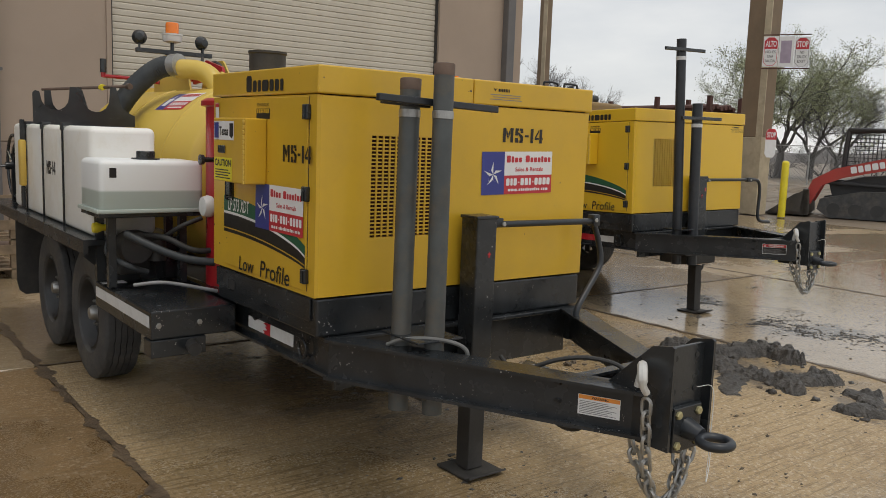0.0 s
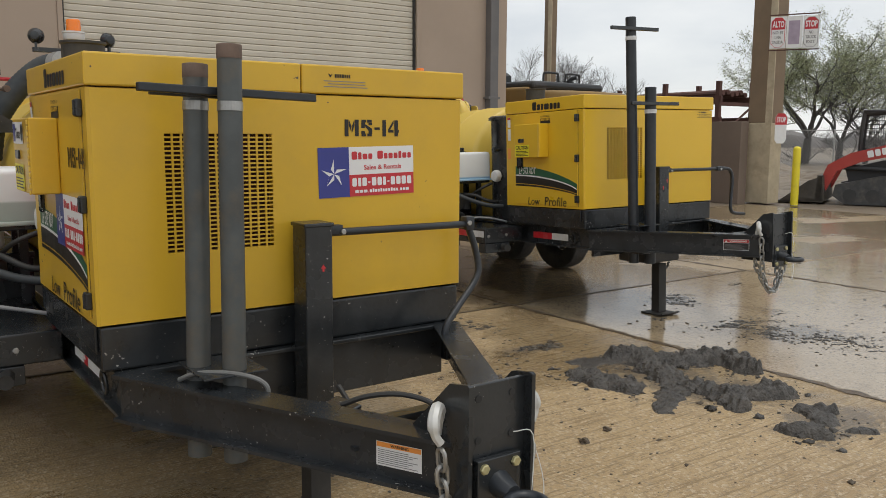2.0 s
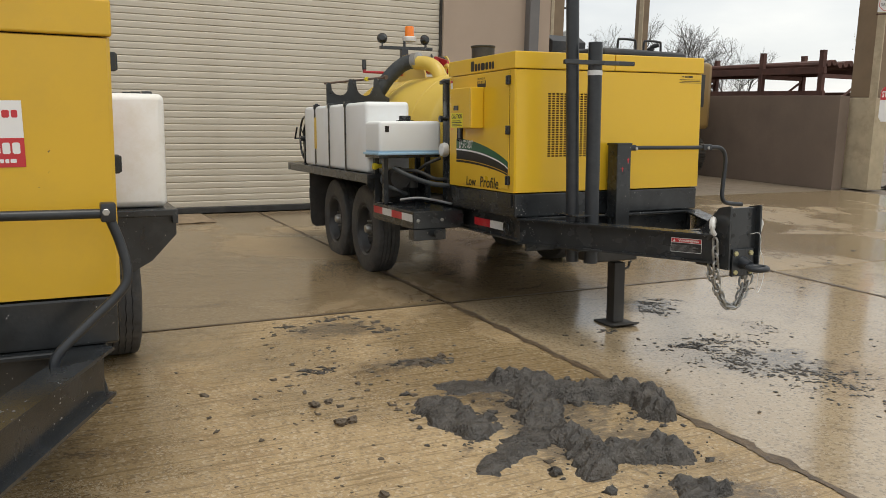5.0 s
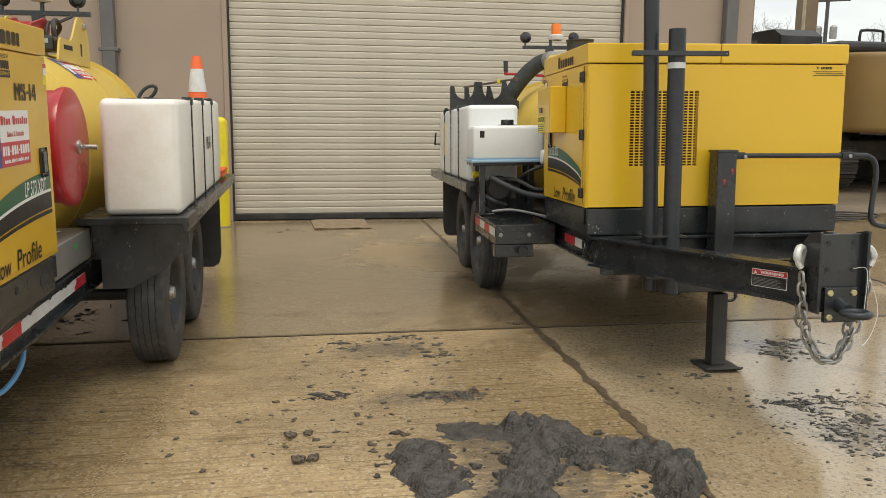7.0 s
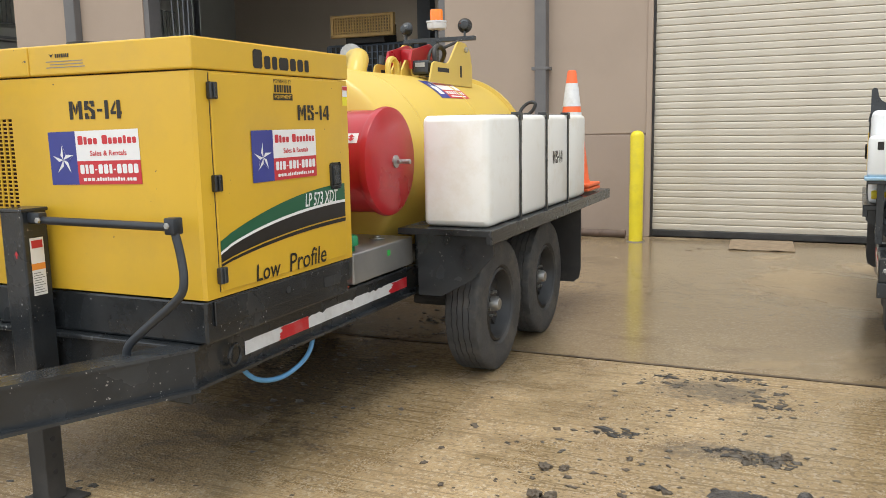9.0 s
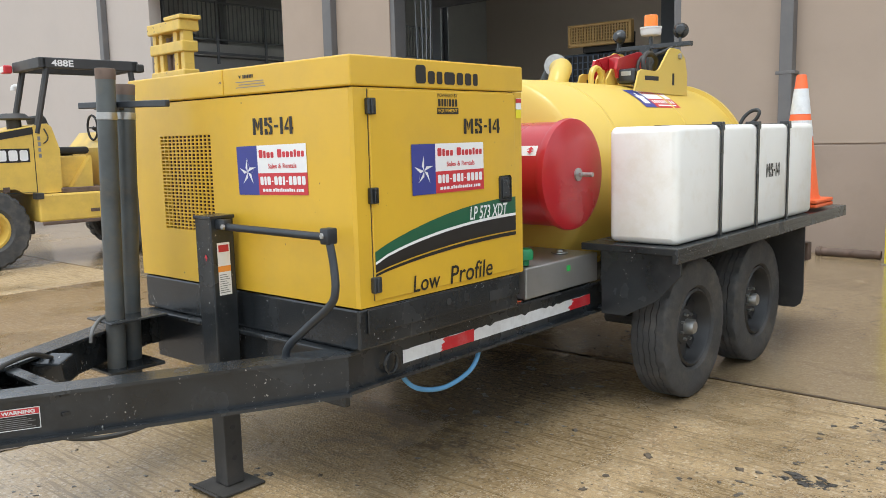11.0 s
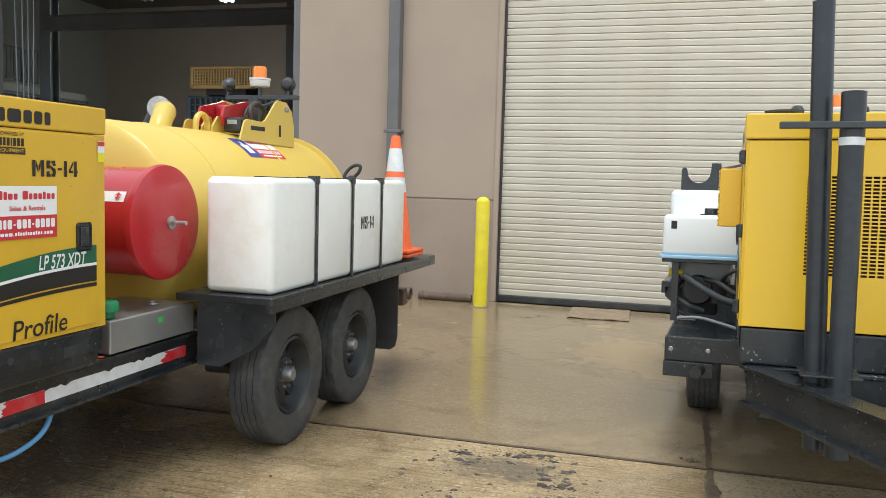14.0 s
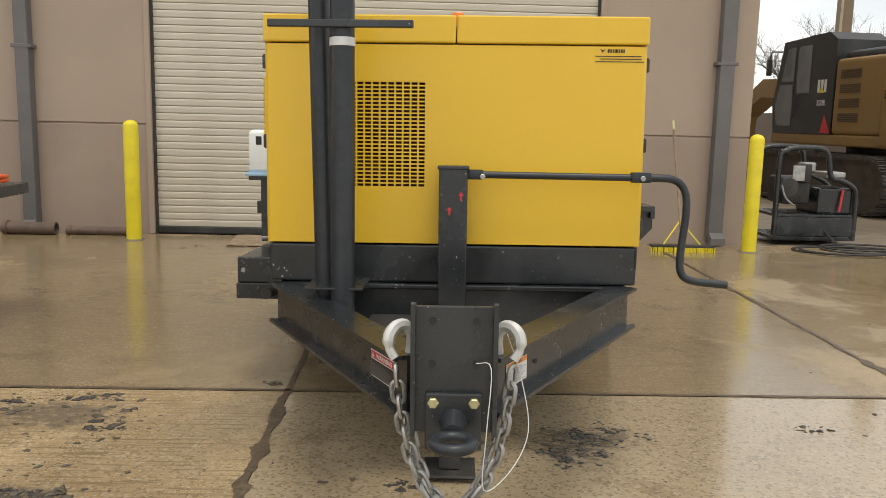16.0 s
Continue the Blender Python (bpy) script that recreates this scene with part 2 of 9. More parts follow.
def concrete_mat(name, pale, deep, silt_tone, wet_from, wet_to, grit_amount, broom_amount, relief, dry_rough, wet_rough, spec=0.5):
    """Yard concrete: broom-finish lines, exposed aggregate, brown silt stains, darker and glossier where wet."""
    m = bpy.data.materials.new(name)
    m.use_nodes = True
    n, l = m.node_tree.nodes, m.node_tree.links
    b = n["Principled BSDF"]
    b.inputs["Specular IOR Level"].default_value = spec
    geo = n.new("ShaderNodeNewGeometry")
    info = n.new("ShaderNodeObjectInfo")

    def noise_node(scale, detail, rough=0.6, vec=None, dist=0.0):
        t = n.new("ShaderNodeTexNoise")
        t.inputs["Scale"].default_value, t.inputs["Detail"].default_value = scale, detail
        t.inputs["Roughness"].default_value, t.inputs["Distortion"].default_value = rough, dist
        l.new(vec or geo.outputs["Position"], t.inputs["Vector"])
        return t.outputs["Fac"]

    def rng(src, a, c, lo, hi):
        r = n.new("ShaderNodeMapRange")
        r.interpolation_type = "SMOOTHSTEP"
        for k, v in zip(("From Min", "From Max", "To Min", "To Max"), (a, c, lo, hi)):
            r.inputs[k].default_value = v
        l.new(src, r.inputs["Value"])
        return r.outputs["Result"]

    def mix(fac, a, c):
        x = n.new("ShaderNodeMix")
        x.data_type = "RGBA"
        l.new(fac, x.inputs[0])
        for sock, v in ((x.inputs[6], a), (x.inputs[7], c)):
            if isinstance(v, tuple):
                sock.default_value = (*v, 1)
            else:
                l.new(v, sock)
        return x.outputs[2]

    def math2(op, a, c):
        x = n.new("ShaderNodeMath")
        x.operation = op
        for sock, v in zip(x.inputs, (a, c)):
            if isinstance(v, float):
                sock.default_value = v
            else:
                l.new(v, sock)
        return x.outputs[0]

    def stretched(sx, sy, turn):
        st = n.new("ShaderNodeMapping")
        st.inputs["Scale"].default_value = (sx, sy, 1.0)
        st.inputs["Rotation"].default_value = (0, 0, radians(turn))
        l.new(geo.outputs["Position"], st.inputs["Vector"])
        return st.outputs["Vector"]

    broom = noise_node(1.0, 4.0, 0.7, stretched(2.2, 46.0, 2))
    grit = noise_node(95.0, 2.0, 0.6)
    pebble = n.new("ShaderNodeTexVoronoi")
    pebble.inputs["Scale"].default_value = 75.0
    l.new(geo.outputs["Position"], pebble.inputs["Vector"])
    peb = n.new("ShaderNodeSeparateColor")
    l.new(pebble.outputs["Color"], peb.inputs["Color"])
    patch = noise_node(0.5, 7.0, 0.62, None, 0.5)
    silt = noise_node(1.6, 9.0, 0.74, None, 0.8)
    speck = noise_node(19.0, 6.0, 0.75)
    wet = noise_node(0.42, 5.0, 0.6, None, 0.3)
    col = mix(rng(patch, 0.32, 0.68, 0.0, 1.0), deep, pale)
    col = mix(rng(silt, 0.50, 0.70, 0.0, 0.75), col, silt_tone)
    col = mix(rng(speck, 0.46, 0.86, 0.0, 0.40), col, tuple(c * 0.95 for c in silt_tone))
    dust = noise_node(240.0, 2.0, 0.7)
    col = mix(rng(dust, 0.56, 0.70, 0.0, grit_amount * 1.1), col, (0.60, 0.51, 0.39))
    col = mix(rng(dust, 0.44, 0.30, 0.0, grit_amount * 1.1), col, (0.12, 0.085, 0.05))
    col = mix(rng(peb.outputs[0], 0.72, 0.95, 0.0, grit_amount), col, (0.62, 0.53, 0.40))
    col = mix(rng(peb.outputs[1], 0.70, 0.95, 0.0, grit_amount), col, (0.13, 0.095, 0.06))
    col = mix(rng(grit, 0.55, 0.70, 0.0, grit_amount), col, (0.52, 0.43, 0.31))
    col = mix(rng(broom, 0.53, 0.60, 0.0, broom_amount), col, tuple(c * 0.62 for c in deep))
    col = mix(rng(info.outputs["Random"], 0.0, 1.0, 0.0, 0.14), col, tuple(c * 0.8 for c in deep))
    spill = None
    for cx, cy, rx, ry in SPILLS:
        mp = n.new("ShaderNodeMapping")
        mp.inputs["Scale"].default_value = (1 / rx, 1 / ry, 0.0)
        mp.inputs["Location"].default_value = (-cx / rx, -cy / ry, 0.0)
        l.new(geo.outputs["Position"], mp.inputs["Vector"])
        ln = n.new("ShaderNodeVectorMath")
        ln.operation = "LENGTH"
        l.new(mp.outputs["Vector"], ln.inputs[0])
        one = rng(math2("ADD", ln.outputs["Value"], math2("MULTIPLY", math2("SUBTRACT", silt, 0.5), -3.2)), 0.35, 1.15, 1.0, 0.0)
        spill = one if spill is None else math2("MAXIMUM", spill, one)
    damp = None
    for cx, cy, rx, ry in DAMP_SHADE:
        mp = n.new("ShaderNodeMapping")
        mp.inputs["Scale"].default_value = (1 / rx, 1 / ry, 0.0)
        mp.inputs["Location"].default_value = (-cx / rx, -cy / ry, 0.0)
        l.new(geo.outputs["Position"], mp.inputs["Vector"])
        ln = n.new("ShaderNodeVectorMath")
        ln.operation = "LENGTH"
        l.new(mp.outputs["Vector"], ln.inputs[0])
        one = rng(math2("ADD", ln.outputs["Value"], math2("MULTIPLY", math2("SUBTRACT", patch, 0.5), -2.2)), 0.45, 1.25, 1.0, 0.0)
        damp = one if damp is None else math2("MAXIMUM", damp, one)
    film = noise_node(16.0, 7.0, 0.72, stretched(1.0, 1.9, 0))
    broken = rng(math2("ADD", math2("MULTIPLY", spill, 0.26), film), 0.64, 0.75, 0.0, 0.6)
    col = mix(math2("MULTIPLY", spill, 0.18), col, (0.13, 0.108, 0.085))
    col = mix(math2("MULTIPLY", broken, spill), col, (0.09, 0.078, 0.066))
    wetness = math2("MAXIMUM", rng(wet, wet_from, wet_to, 0.0, 1.0), math2("MAXIMUM", math2("MULTIPLY", spill, 0.45), math2("MULTIPLY", damp, 1.0)))
    dark = n.new("ShaderNodeVectorMath")
    dark.operation = "SCALE"
    l.new(col, dark.inputs[0])
    l.new(math2("MULTIPLY", rng(wetness, 0.0, 1.0, 1.05, 0.76), rng(damp, 0.0, 1.0, 1.0, 0.92)), dark.inputs["Scale"])
    l.new(dark.outputs["Vector"], b.inputs["Base Color"])
    l.new(math2("ADD", rng(wetness, 0.0, 1.0, dry_rough, wet_rough), rng(grit, 0.4, 0.7, 0.0, 0.12)), b.inputs["Roughness"])
    h = math2("ADD", math2("MULTIPLY", broom, 0.5), math2("ADD", math2("MULTIPLY", grit, 0.5), math2("MULTIPLY", pebble.outputs["Distance"], 0.5)))
    bp = n.new("ShaderNodeBump")
    bp.inputs["Distance"].default_value = 0.006
    l.new(rng(wetness, 0.0, 1.0, relief, relief * 0.16), bp.inputs["Strength"])
    l.new(h, bp.inputs["Height"])
    l.new(bp.outputs["Normal"], b.inputs["Normal"])
    return m


CONCRETE = concrete_mat("rough_yard_concrete", (0.49, 0.355, 0.195), (0.375, 0.262, 0.132), (0.25, 0.16, 0.075), 0.43, 0.62, 0.55, 0.90, 1.0, 0.52, 0.12)
CONCRETE_DAMP = concrete_mat("damp_brown_concrete", (0.27, 0.168, 0.070), (0.19, 0.115, 0.048), (0.12, 0.070, 0.029), 0.40, 0.56, 0.30, 0.45, 0.6, 0.42, 0.18)
# wet slabs; their paler base stands in for the sky mirrored on them
CONCRETE_SHEEN = concrete_mat("wet_sky_sheen_concrete", (0.57, 0.445, 0.285), (0.48, 0.365, 0.225), (0.28, 0.195, 0.11), 0.10, 0.34, 0.52, 0.18, 0.22, 0.26, 0.09, 0.85)
CONCRETE_WET = concrete_mat("smooth_wet_concrete", (0.385, 0.285, 0.165), (0.31, 0.225, 0.128), (0.19, 0.132, 0.075), 0.32, 0.50, 0.25, 0.30, 0.30, 0.36, 0.13)
SEALANT = mat("dark_joint_sealant", (0.055, 0.045, 0.036), 0.6, 0, 0.3, 8.0, 0.4, 50, (0.13, 0.10, 0.07), 3.0, 0.6)


def liquid_tank_mat(name, level, tone):
    """Milky tank plastic; the liquid behind the wall shows up to its level."""
    m = mat(name, (0.82, 0.84, 0.84), 0.40, 0, 0.04, 2.0, 0.05, 40)
    n, l = m.node_tree.nodes, m.node_tree.links
    b = n["Principled BSDF"]
    src = b.inputs["Base Color"].links[0].from_socket
    co, sep, mr, mx = n.new("ShaderNodeTexCoord"), n.new("ShaderNodeSeparateXYZ"), n.new("ShaderNodeMapRange"), n.new("ShaderNodeMix")
    mx.data_type = "RGBA"
    l.new(co.outputs["Object"], sep.inputs[0])
    l.new(sep.outputs["Z"], mr.inputs["Value"])
    mr.inputs["From Min"].default_value, mr.inputs["From Max"].default_value = level - 0.006, level + 0.006
    mr.inputs["To Min"].default_value, mr.inputs["To Max"].default_value = 1.0, 0.0
    l.new(mr.outputs["Result"], mx.inputs[0])
    l.new(src, mx.inputs[6])
    mx.inputs[7].default_value = (*tone, 1)
    l.new(mx.outputs[2], b.inputs["Base Color"])
    return m

# ---- building helpers ----
def part(name, bm, material, parent=None, label="", smooth=False):
    """Links a bmesh as one mesh object, under a thing or under a part."""
    me = bpy.data.meshes.new(name)
    bmesh.ops.recalc_face_normals(bm, faces=bm.faces[:])
    bm.to_mesh(me)
    bm.free()
    me.materials.append(material)
    if smooth:
        me.polygons.foreach_set("use_smooth", [True] * len(me.polygons))
        me.set_sharp_from_angle(angle=radians(38))
    ob = new(name, me)
    if parent is not None:
        ob.parent = parent
    if label:
        ob["label"] = label
    return ob


def pieces(name, bm, material, parent, smooth=False):
    """Each loose shell of a bmesh becomes a part of its own."""
    bm.verts.index_update()
    left = set(bm.verts)
    while left:
        grown, stack = set(), [next(iter(sorted(left, key=lambda v_: v_.index)))]
        while stack:
            v_ = stack.pop()
            if v_ in grown:
                continue
            grown.add(v_)
            stack.extend(e.other_vert(v_) for e in v_.link_edges)
        left -= grown
        q, idx = bmesh.new(), {}
        for v_ in sorted(grown, key=lambda v_: v_.index):
            idx[v_] = q.verts.new(v_.co)
        for f in bm.faces:
            if f.verts[0] in grown:
                q.faces.new([idx[v_] for v_ in f.verts])
        part(name, q, material, parent, "", smooth)
    bm.free()


def share(name, me, parent, m, label=""):
    """Another object on the same mesh."""
    ob = new(name, me)
    ob.parent = parent
    ob.matrix_local = m
    if label:
        ob["label"] = label
    return ob


def thing(name, m=None, label="", category="", group="", kind=""):
    ob = new(name)
    ob.empty_display_size = 0.1
    if m is not None:
        ob.matrix_world = m
    return tagged(ob, label, category, group, kind)


def B():
    return bmesh.new()


def box(bm, x0, x1, y0, y1, z0, z1, bevel=0.0, seg=2):
    """An axis-aligned block with rounded edges."""
    q = bmesh.new()
    bmesh.ops.create_cube(q, size=1.0, matrix=Matrix.Translation(((x0 + x1) / 2, (y0 + y1) / 2, (z0 + z1) / 2)) @ Matrix.Diagonal((abs(x1 - x0), abs(y1 - y0), abs(z1 - z0), 1)))
    if bevel:
        bmesh.ops.bevel(q, geom=q.edges[:], offset=bevel, segments=seg, profile=0.5, affect="EDGES")
    join(bm, q)
    return bm


def join(bm, q, m=None):
    if m is not None:
        bmesh.ops.transform(q, matrix=m, verts=q.verts[:])
    me = bpy.data.meshes.new("tmp")
    q.to_mesh(me)
    q.free()
    bm.from_mesh(me)
    bpy.data.meshes.remove(me)


def ring_pts(c, u, v, r, n):
    return [c + u * (r * math.cos(2 * math.pi * i / n)) + v * (r * math.sin(2 * math.pi * i / n)) for i in range(n)]


def sweep(bm, pts, r, n=12, closed=False, caps=True):
    """A round bar along a line of points; r may be one radius or one per point."""
    pts = [Vector(p) for p in pts]
    k = len(pts)
    rs = r if isinstance(r, (list, tuple)) else [r] * k
    loops = []
    up = None
    for i in range(k):
        a, c = pts[i - 1] if (i or closed) else pts[i], pts[(i + 1) % k] if (i < k - 1 or closed) else pts[i]
        d = (c - a).normalized()
        if up is None:
            up = Vector((0, 0, 1)) if abs(d.z) < 0.9 else Vector((1, 0, 0))
        u = d.cross(up).normalized()
        v = u.cross(d).normalized()
        up = v
        loops.append([bm.verts.new(p) for p in ring_pts(pts[i], u, v, rs[i], n)])
    for i in range(k if closed else k - 1):
        a, c = loops[i], loops[(i + 1) % k]
        for j in range(n):
            bm.faces.new((a[j], a[(j + 1) % n], c[(j + 1) % n], c[j]))
    if caps and not closed:
        bm.faces.new(loops[0][::-1])
        bm.faces.new(loops[-1])
    return bm


def smooth_path(pts, k=6):
    """Rounds a line of points (Catmull-Rom)."""
    p = [Vector(a) for a in pts]
    p = [p[0] * 2 - p[1]] + p + [p[-1] * 2 - p[-2]]
    out = []
    for i in range(1, len(p) - 2):
        for j in range(k):
            t = j / k
            a, b_, c, d = p[i - 1:i + 3]
            out.append(0.5 * ((2 * b_) + (c - a) * t + (2 * a - 5 * b_ + 4 * c - d) * t * t + (3 * b_ - a - 3 * c + d) * t ** 3))
    out.append(p[-2])
    return out


def spin(bm, profile, axis="y", n=32, at=(0, 0, 0)):
    """A turned body: profile of (radius, along) pairs round an axis through at."""
    rot = {"z": Matrix.Identity(4), "y": Euler((radians(-90), 0, 0)).to_matrix().to_4x4(), "x": Euler((0, radians(90), 0)).to_matrix().to_4x4()}[axis]
    m = Matrix.Translation(at) @ rot
    loops = []
    for r, h in profile:
        if r < 1e-5:
            loops.append([bm.verts.new(m @ Vector((0, 0, h)))])
        else:
            loops.append([bm.verts.new(m @ Vector((r * math.cos(2 * math.pi * i / n), r * math.sin(2 * math.pi * i / n), h))) for i in range(n)])
    for a, c in zip(loops, loops[1:]):
        for j in range(n):
            k = (j + 1) % n
            if len(a) == 1 and len(c) > 1:
                bm.faces.new((a[0], c[k], c[j]))
            elif len(c) == 1 and len(a) > 1:
                bm.faces.new((a[j], a[k], c[0]))
            elif len(a) > 1:
                bm.faces.new((a[j], a[k], c[k], c[j]))
    return bm


def prism(bm, poly, axis, a, c):
    """A polygon of (u, v) pairs drawn out along an axis from a to c. x: (y, z), y: (x, z), z: (x, y)."""
    def put(u, v, w):
        return {"x": (w, u, v), "y": (u, w, v), "z": (u, v, w)}[axis]
    lo, hi = [bm.verts.new(put(u, v, a)) for u, v in poly], [bm.verts.new(put(u, v, c)) for u, v in poly]
    k = len(poly)
    bm.faces.new(lo[::-1])
    bm.faces.new(hi)
    for i in range(k):
        bm.faces.new((lo[i], lo[(i + 1) % k], hi[(i + 1) % k], hi[i]))
    return bm


def sheet(bm, poly, m):
    """A flat polygon of (x, y) pairs laid by a pose."""
    bm.faces.new([bm.verts.new(m @ Vector((x, y, 0))) for x, y in poly])
    return bm


def beam(bm, p0, p1, h, w, side=1, back=0.0):
    """A steel channel from p0 to p1 (ends at mid-height): web h high, flanges w deep towards side; back: the top flange reaches that far to the other side."""
    p0, p1 = Vector(p0), Vector(p1)
    d = p1 - p0
    n_ = Vector((d.y, -d.x, 0)).normalized() * side
    t, a = 0.012, h / 2
    prof = [(0.0, -a), (w, -a), (w, -a + t), (t, -a + t), (t, a - t), (w, a - t), (w, a), (-back, a), (-back, a - t), (0.0, a - t)] if back else [(0.0, -a), (w, -a), (w, -a + t), (t, -a + t), (t, a - t), (w, a - t), (w, a), (0.0, a)]
    loops = [[bm.verts.new(p + n_ * o + Vector((0, 0, z))) for o, z in prof] for p in (p0, p1)]
    k = len(prof)
    for i in range(k):
        bm.faces.new((loops[0][i], loops[0][(i + 1) % k], loops[1][(i + 1) % k], loops[1][i]))
    bm.faces.new(loops[0][::-1])
    bm.faces.new(loops[1])
    return bm


def text_mesh(body, size, width=None, bold=0.0, shear=0.0):
    """Lettering as a flat mesh, its lower left corner at the origin; width: stretched or squeezed to it."""
    cu = bpy.data.curves.new("lettering", "FONT")
    cu.body, cu.size, cu.offset, cu.shear = body, size, bold, shear
    cu.resolution_u = 3
    ob = bpy.data.objects.new("lettering", cu)
    me = bpy.data.meshes.new_from_object(ob)
    bpy.data.objects.remove(ob)
    bpy.data.curves.remove(cu)
    xs = [v.co.x for v in me.vertices]
    ys = [v.co.y for v in me.vertices]
    if xs:
        x0, y0 = min(xs), min(ys)
        k = width / (max(xs) - x0) if width else 1.0
        ky = size / (max(ys) - y0)
        me.transform(Matrix.Diagonal((k, ky, 1, 1)) @ Matrix.Translation((-x0, -y0, 0)))
    return me


def letters(name, body, size, width, parent, m, material, bold=0.0, shear=0.0):
    """size is the height of the tallest letter."""
    me = text_mesh(body, size, width, bold * size, shear)
    me.materials.append(material)
    ob = new(name, me)
    ob.parent = parent
    ob.matrix_local = m
    return ob


def bars(name, widths, height, total, parent, m, material, gap=0.22, slant=0.0):
    """A word as a row of plain bars."""
    bm = B()
    s = sum(w + gap for w in widths) - gap
    x = 0.0
    for w in widths:
        a, c = x * total / s, (x + w) * total / s
        sheet(bm, [(a, 0), (c, 0), (c + slant * height, height), (a + slant * height, height)], Matrix.Identity(4))
        x += w + gap
    ob = part(name, bm, material, parent)
    ob["kind"] = "stuff"
    ob.matrix_local = m
    return ob


def flat(name, poly, parent, m, material, label=""):
    ob = part(name, sheet(B(), poly, Matrix.Identity(4)), material, parent, label)
    ob.matrix_local = m
    return ob


def rect(w, h, x=0.0, y=0.0):
    return [(x, y), (x + w, y), (x + w, y + h), (x, y + h)]


def facing(side, x, y, z, lift=0.0):
    """A pose for flat work on an upright face: its x runs to the reader's right, its y up. Sides: front (-y), east (+x), west (-x), rear (+y)."""
    turn = {"front": 0, "east": 90, "west": -90, "rear": 180}[side]
    off = {"front": (0, -lift), "east": (lift, 0), "west": (-lift, 0), "rear": (0, lift)}[side]
    return pose(x + off[0], y + off[1], z, 90, 0, turn)


def word(name, shape, height, total, parent, m, material, gap=0.16):
    """A word as plain blocks: T tall, t a little lower, x of small-letter height, d a dash, s a stop, _ a gap; each with its width."""
    bits = [(b[0], float(b[1:])) for b in shape.split()]
    s = sum(w + gap for _, w in bits) - gap
    bm = B()
    x = 0.0
    for k, w in bits:
        a, c = x * total / s, (x + w) * total / s
        lo, hi = {"T": (0, 1.0), "t": (0, 0.88), "x": (0, 0.70), "d": (0.36, 0.52), "s": (0, 0.16), "_": (0, 0)}[k]
        if hi:
            lo, hi, cut = lo * height, hi * height, min(0.18 * (c - a), 0.12 * height)
            sheet(bm, [(a + cut, lo), (c - cut, lo), (c, lo + cut), (c, hi - cut), (c - cut, hi), (a + cut, hi), (a, hi - cut), (a, lo + cut)], Matrix.Identity(4))
        x += w + gap
    ob = part(name, bm, material, parent)
    ob["kind"] = "stuff"
    ob.matrix_local = m
    return ob

# ---- ground, yard slabs ----
bm = B()
sheet(bm, [(-1500, -1500), (1500, -1500), (1500, 1500), (-1500, 1500)], pose(0, 0, -0.03))
ground = tagged(part("ground", bm, DIRT), "bare brown dirt and mud round the concrete yard", "ground", kind="structure")

pavement = thing("pavement", None, "wet stained concrete yard slabs with sealed joints", "pavement", kind="structure")
bm = B()
box(bm, -27.3, 17.9, -13.0, 11.3, -0.028, -0.012)
part("joint_sealant", bm, SEALANT, pavement)
XJ = [-27.3, -22.6, -17.88, -13.16, -8.44, -3.72, 1.0, 5.72, 9.3, 13.6, 17.9]
YJ = [-13.0, -8.35, -3.7, 1.0, 5.43, 11.3]
for xa, xb in zip(XJ, XJ[1:]):
    for ya, yb in zip(YJ, YJ[1:]):
        g = 0.011
        bm = B()
        box(bm, xa + g, xb - g, ya + g, yb - g, -0.02, 0.0, 0.006, 1)
        part("slab", bm, CONCRETE_WET if yb > 6 else CONCRETE_SHEEN if xa > 5 else CONCRETE_DAMP if -4 < xa < 0.9 else CONCRETE, pavement)

# old sealant spread unevenly along the joints
def joint_run(a, b_, wide, seed):
    """A ribbon of brown filler of uneven width along a joint."""
    a, b_ = Vector(a), Vector(b_)
    d = (b_ - a)
    k = int(d.length / 0.02)
    side = Vector((-d.y, d.x, 0)).normalized()
    V, F = [], []
    for i in range(k + 1):
        c = a + d * (i / k)
        s_ = i * 0.02 + seed * 13.7
        w0 = 0.014 + wide * max(0.0, 1.3 * noise.fractal(Vector((s_ * 4.2, seed, 0)), 0.6, 2.1, 6) + 0.22)
        w1 = 0.014 + wide * max(0.0, 1.3 * noise.fractal(Vector((s_ * 4.2, seed + 0.35, 3)), 0.6, 2.1, 6) + 0.22)
        V.extend(((c + side * w0)[:], (c - side * w1)[:]))
        if i:
            F.append((2 * i - 2, 2 * i - 1, 2 * i + 1, 2 * i))
    me = bpy.data.meshes.new("joint_filler")
    me.from_pydata(V, [], F)
    me.materials.append(JOINT_BROWN)
    ob = new("joint_filler", me)
    ob.parent = pavement


JOINT_BROWN = mat("brown_joint_filler", (0.10, 0.070, 0.044), 0.5, 0, 0.45, 22.0, 1.0, 60, (0.20, 0.15, 0.095), 9.0, 0.6, bump_dist=0.006)
joint_run((5.72, 1.0, 0.004), (5.72, 5.43, 0.004), 0.036, 1)
joint_run((5.72, 5.43, 0.004), (5.72, 11.2, 0.004), 0.014, 2)
joint_run((1.0, 1.0, 0.004), (1.0, 8.5, 0.004), 0.040, 3)
joint_run((9.3, 1.0, 0.004), (9.3, 11.2, 0.004), 0.030, 4)
joint_run((1.0, 5.43, 0.004), (9.3, 5.43, 0.004), 0.008, 5)
joint_run((1.0, 1.0, 0.004), (9.3, 1.0, 0.004), 0.012, 6)

# ---- the warehouse: tan tilt-up wall with a roller door and open bays ----
WY = 11.31
TOP = 8.2


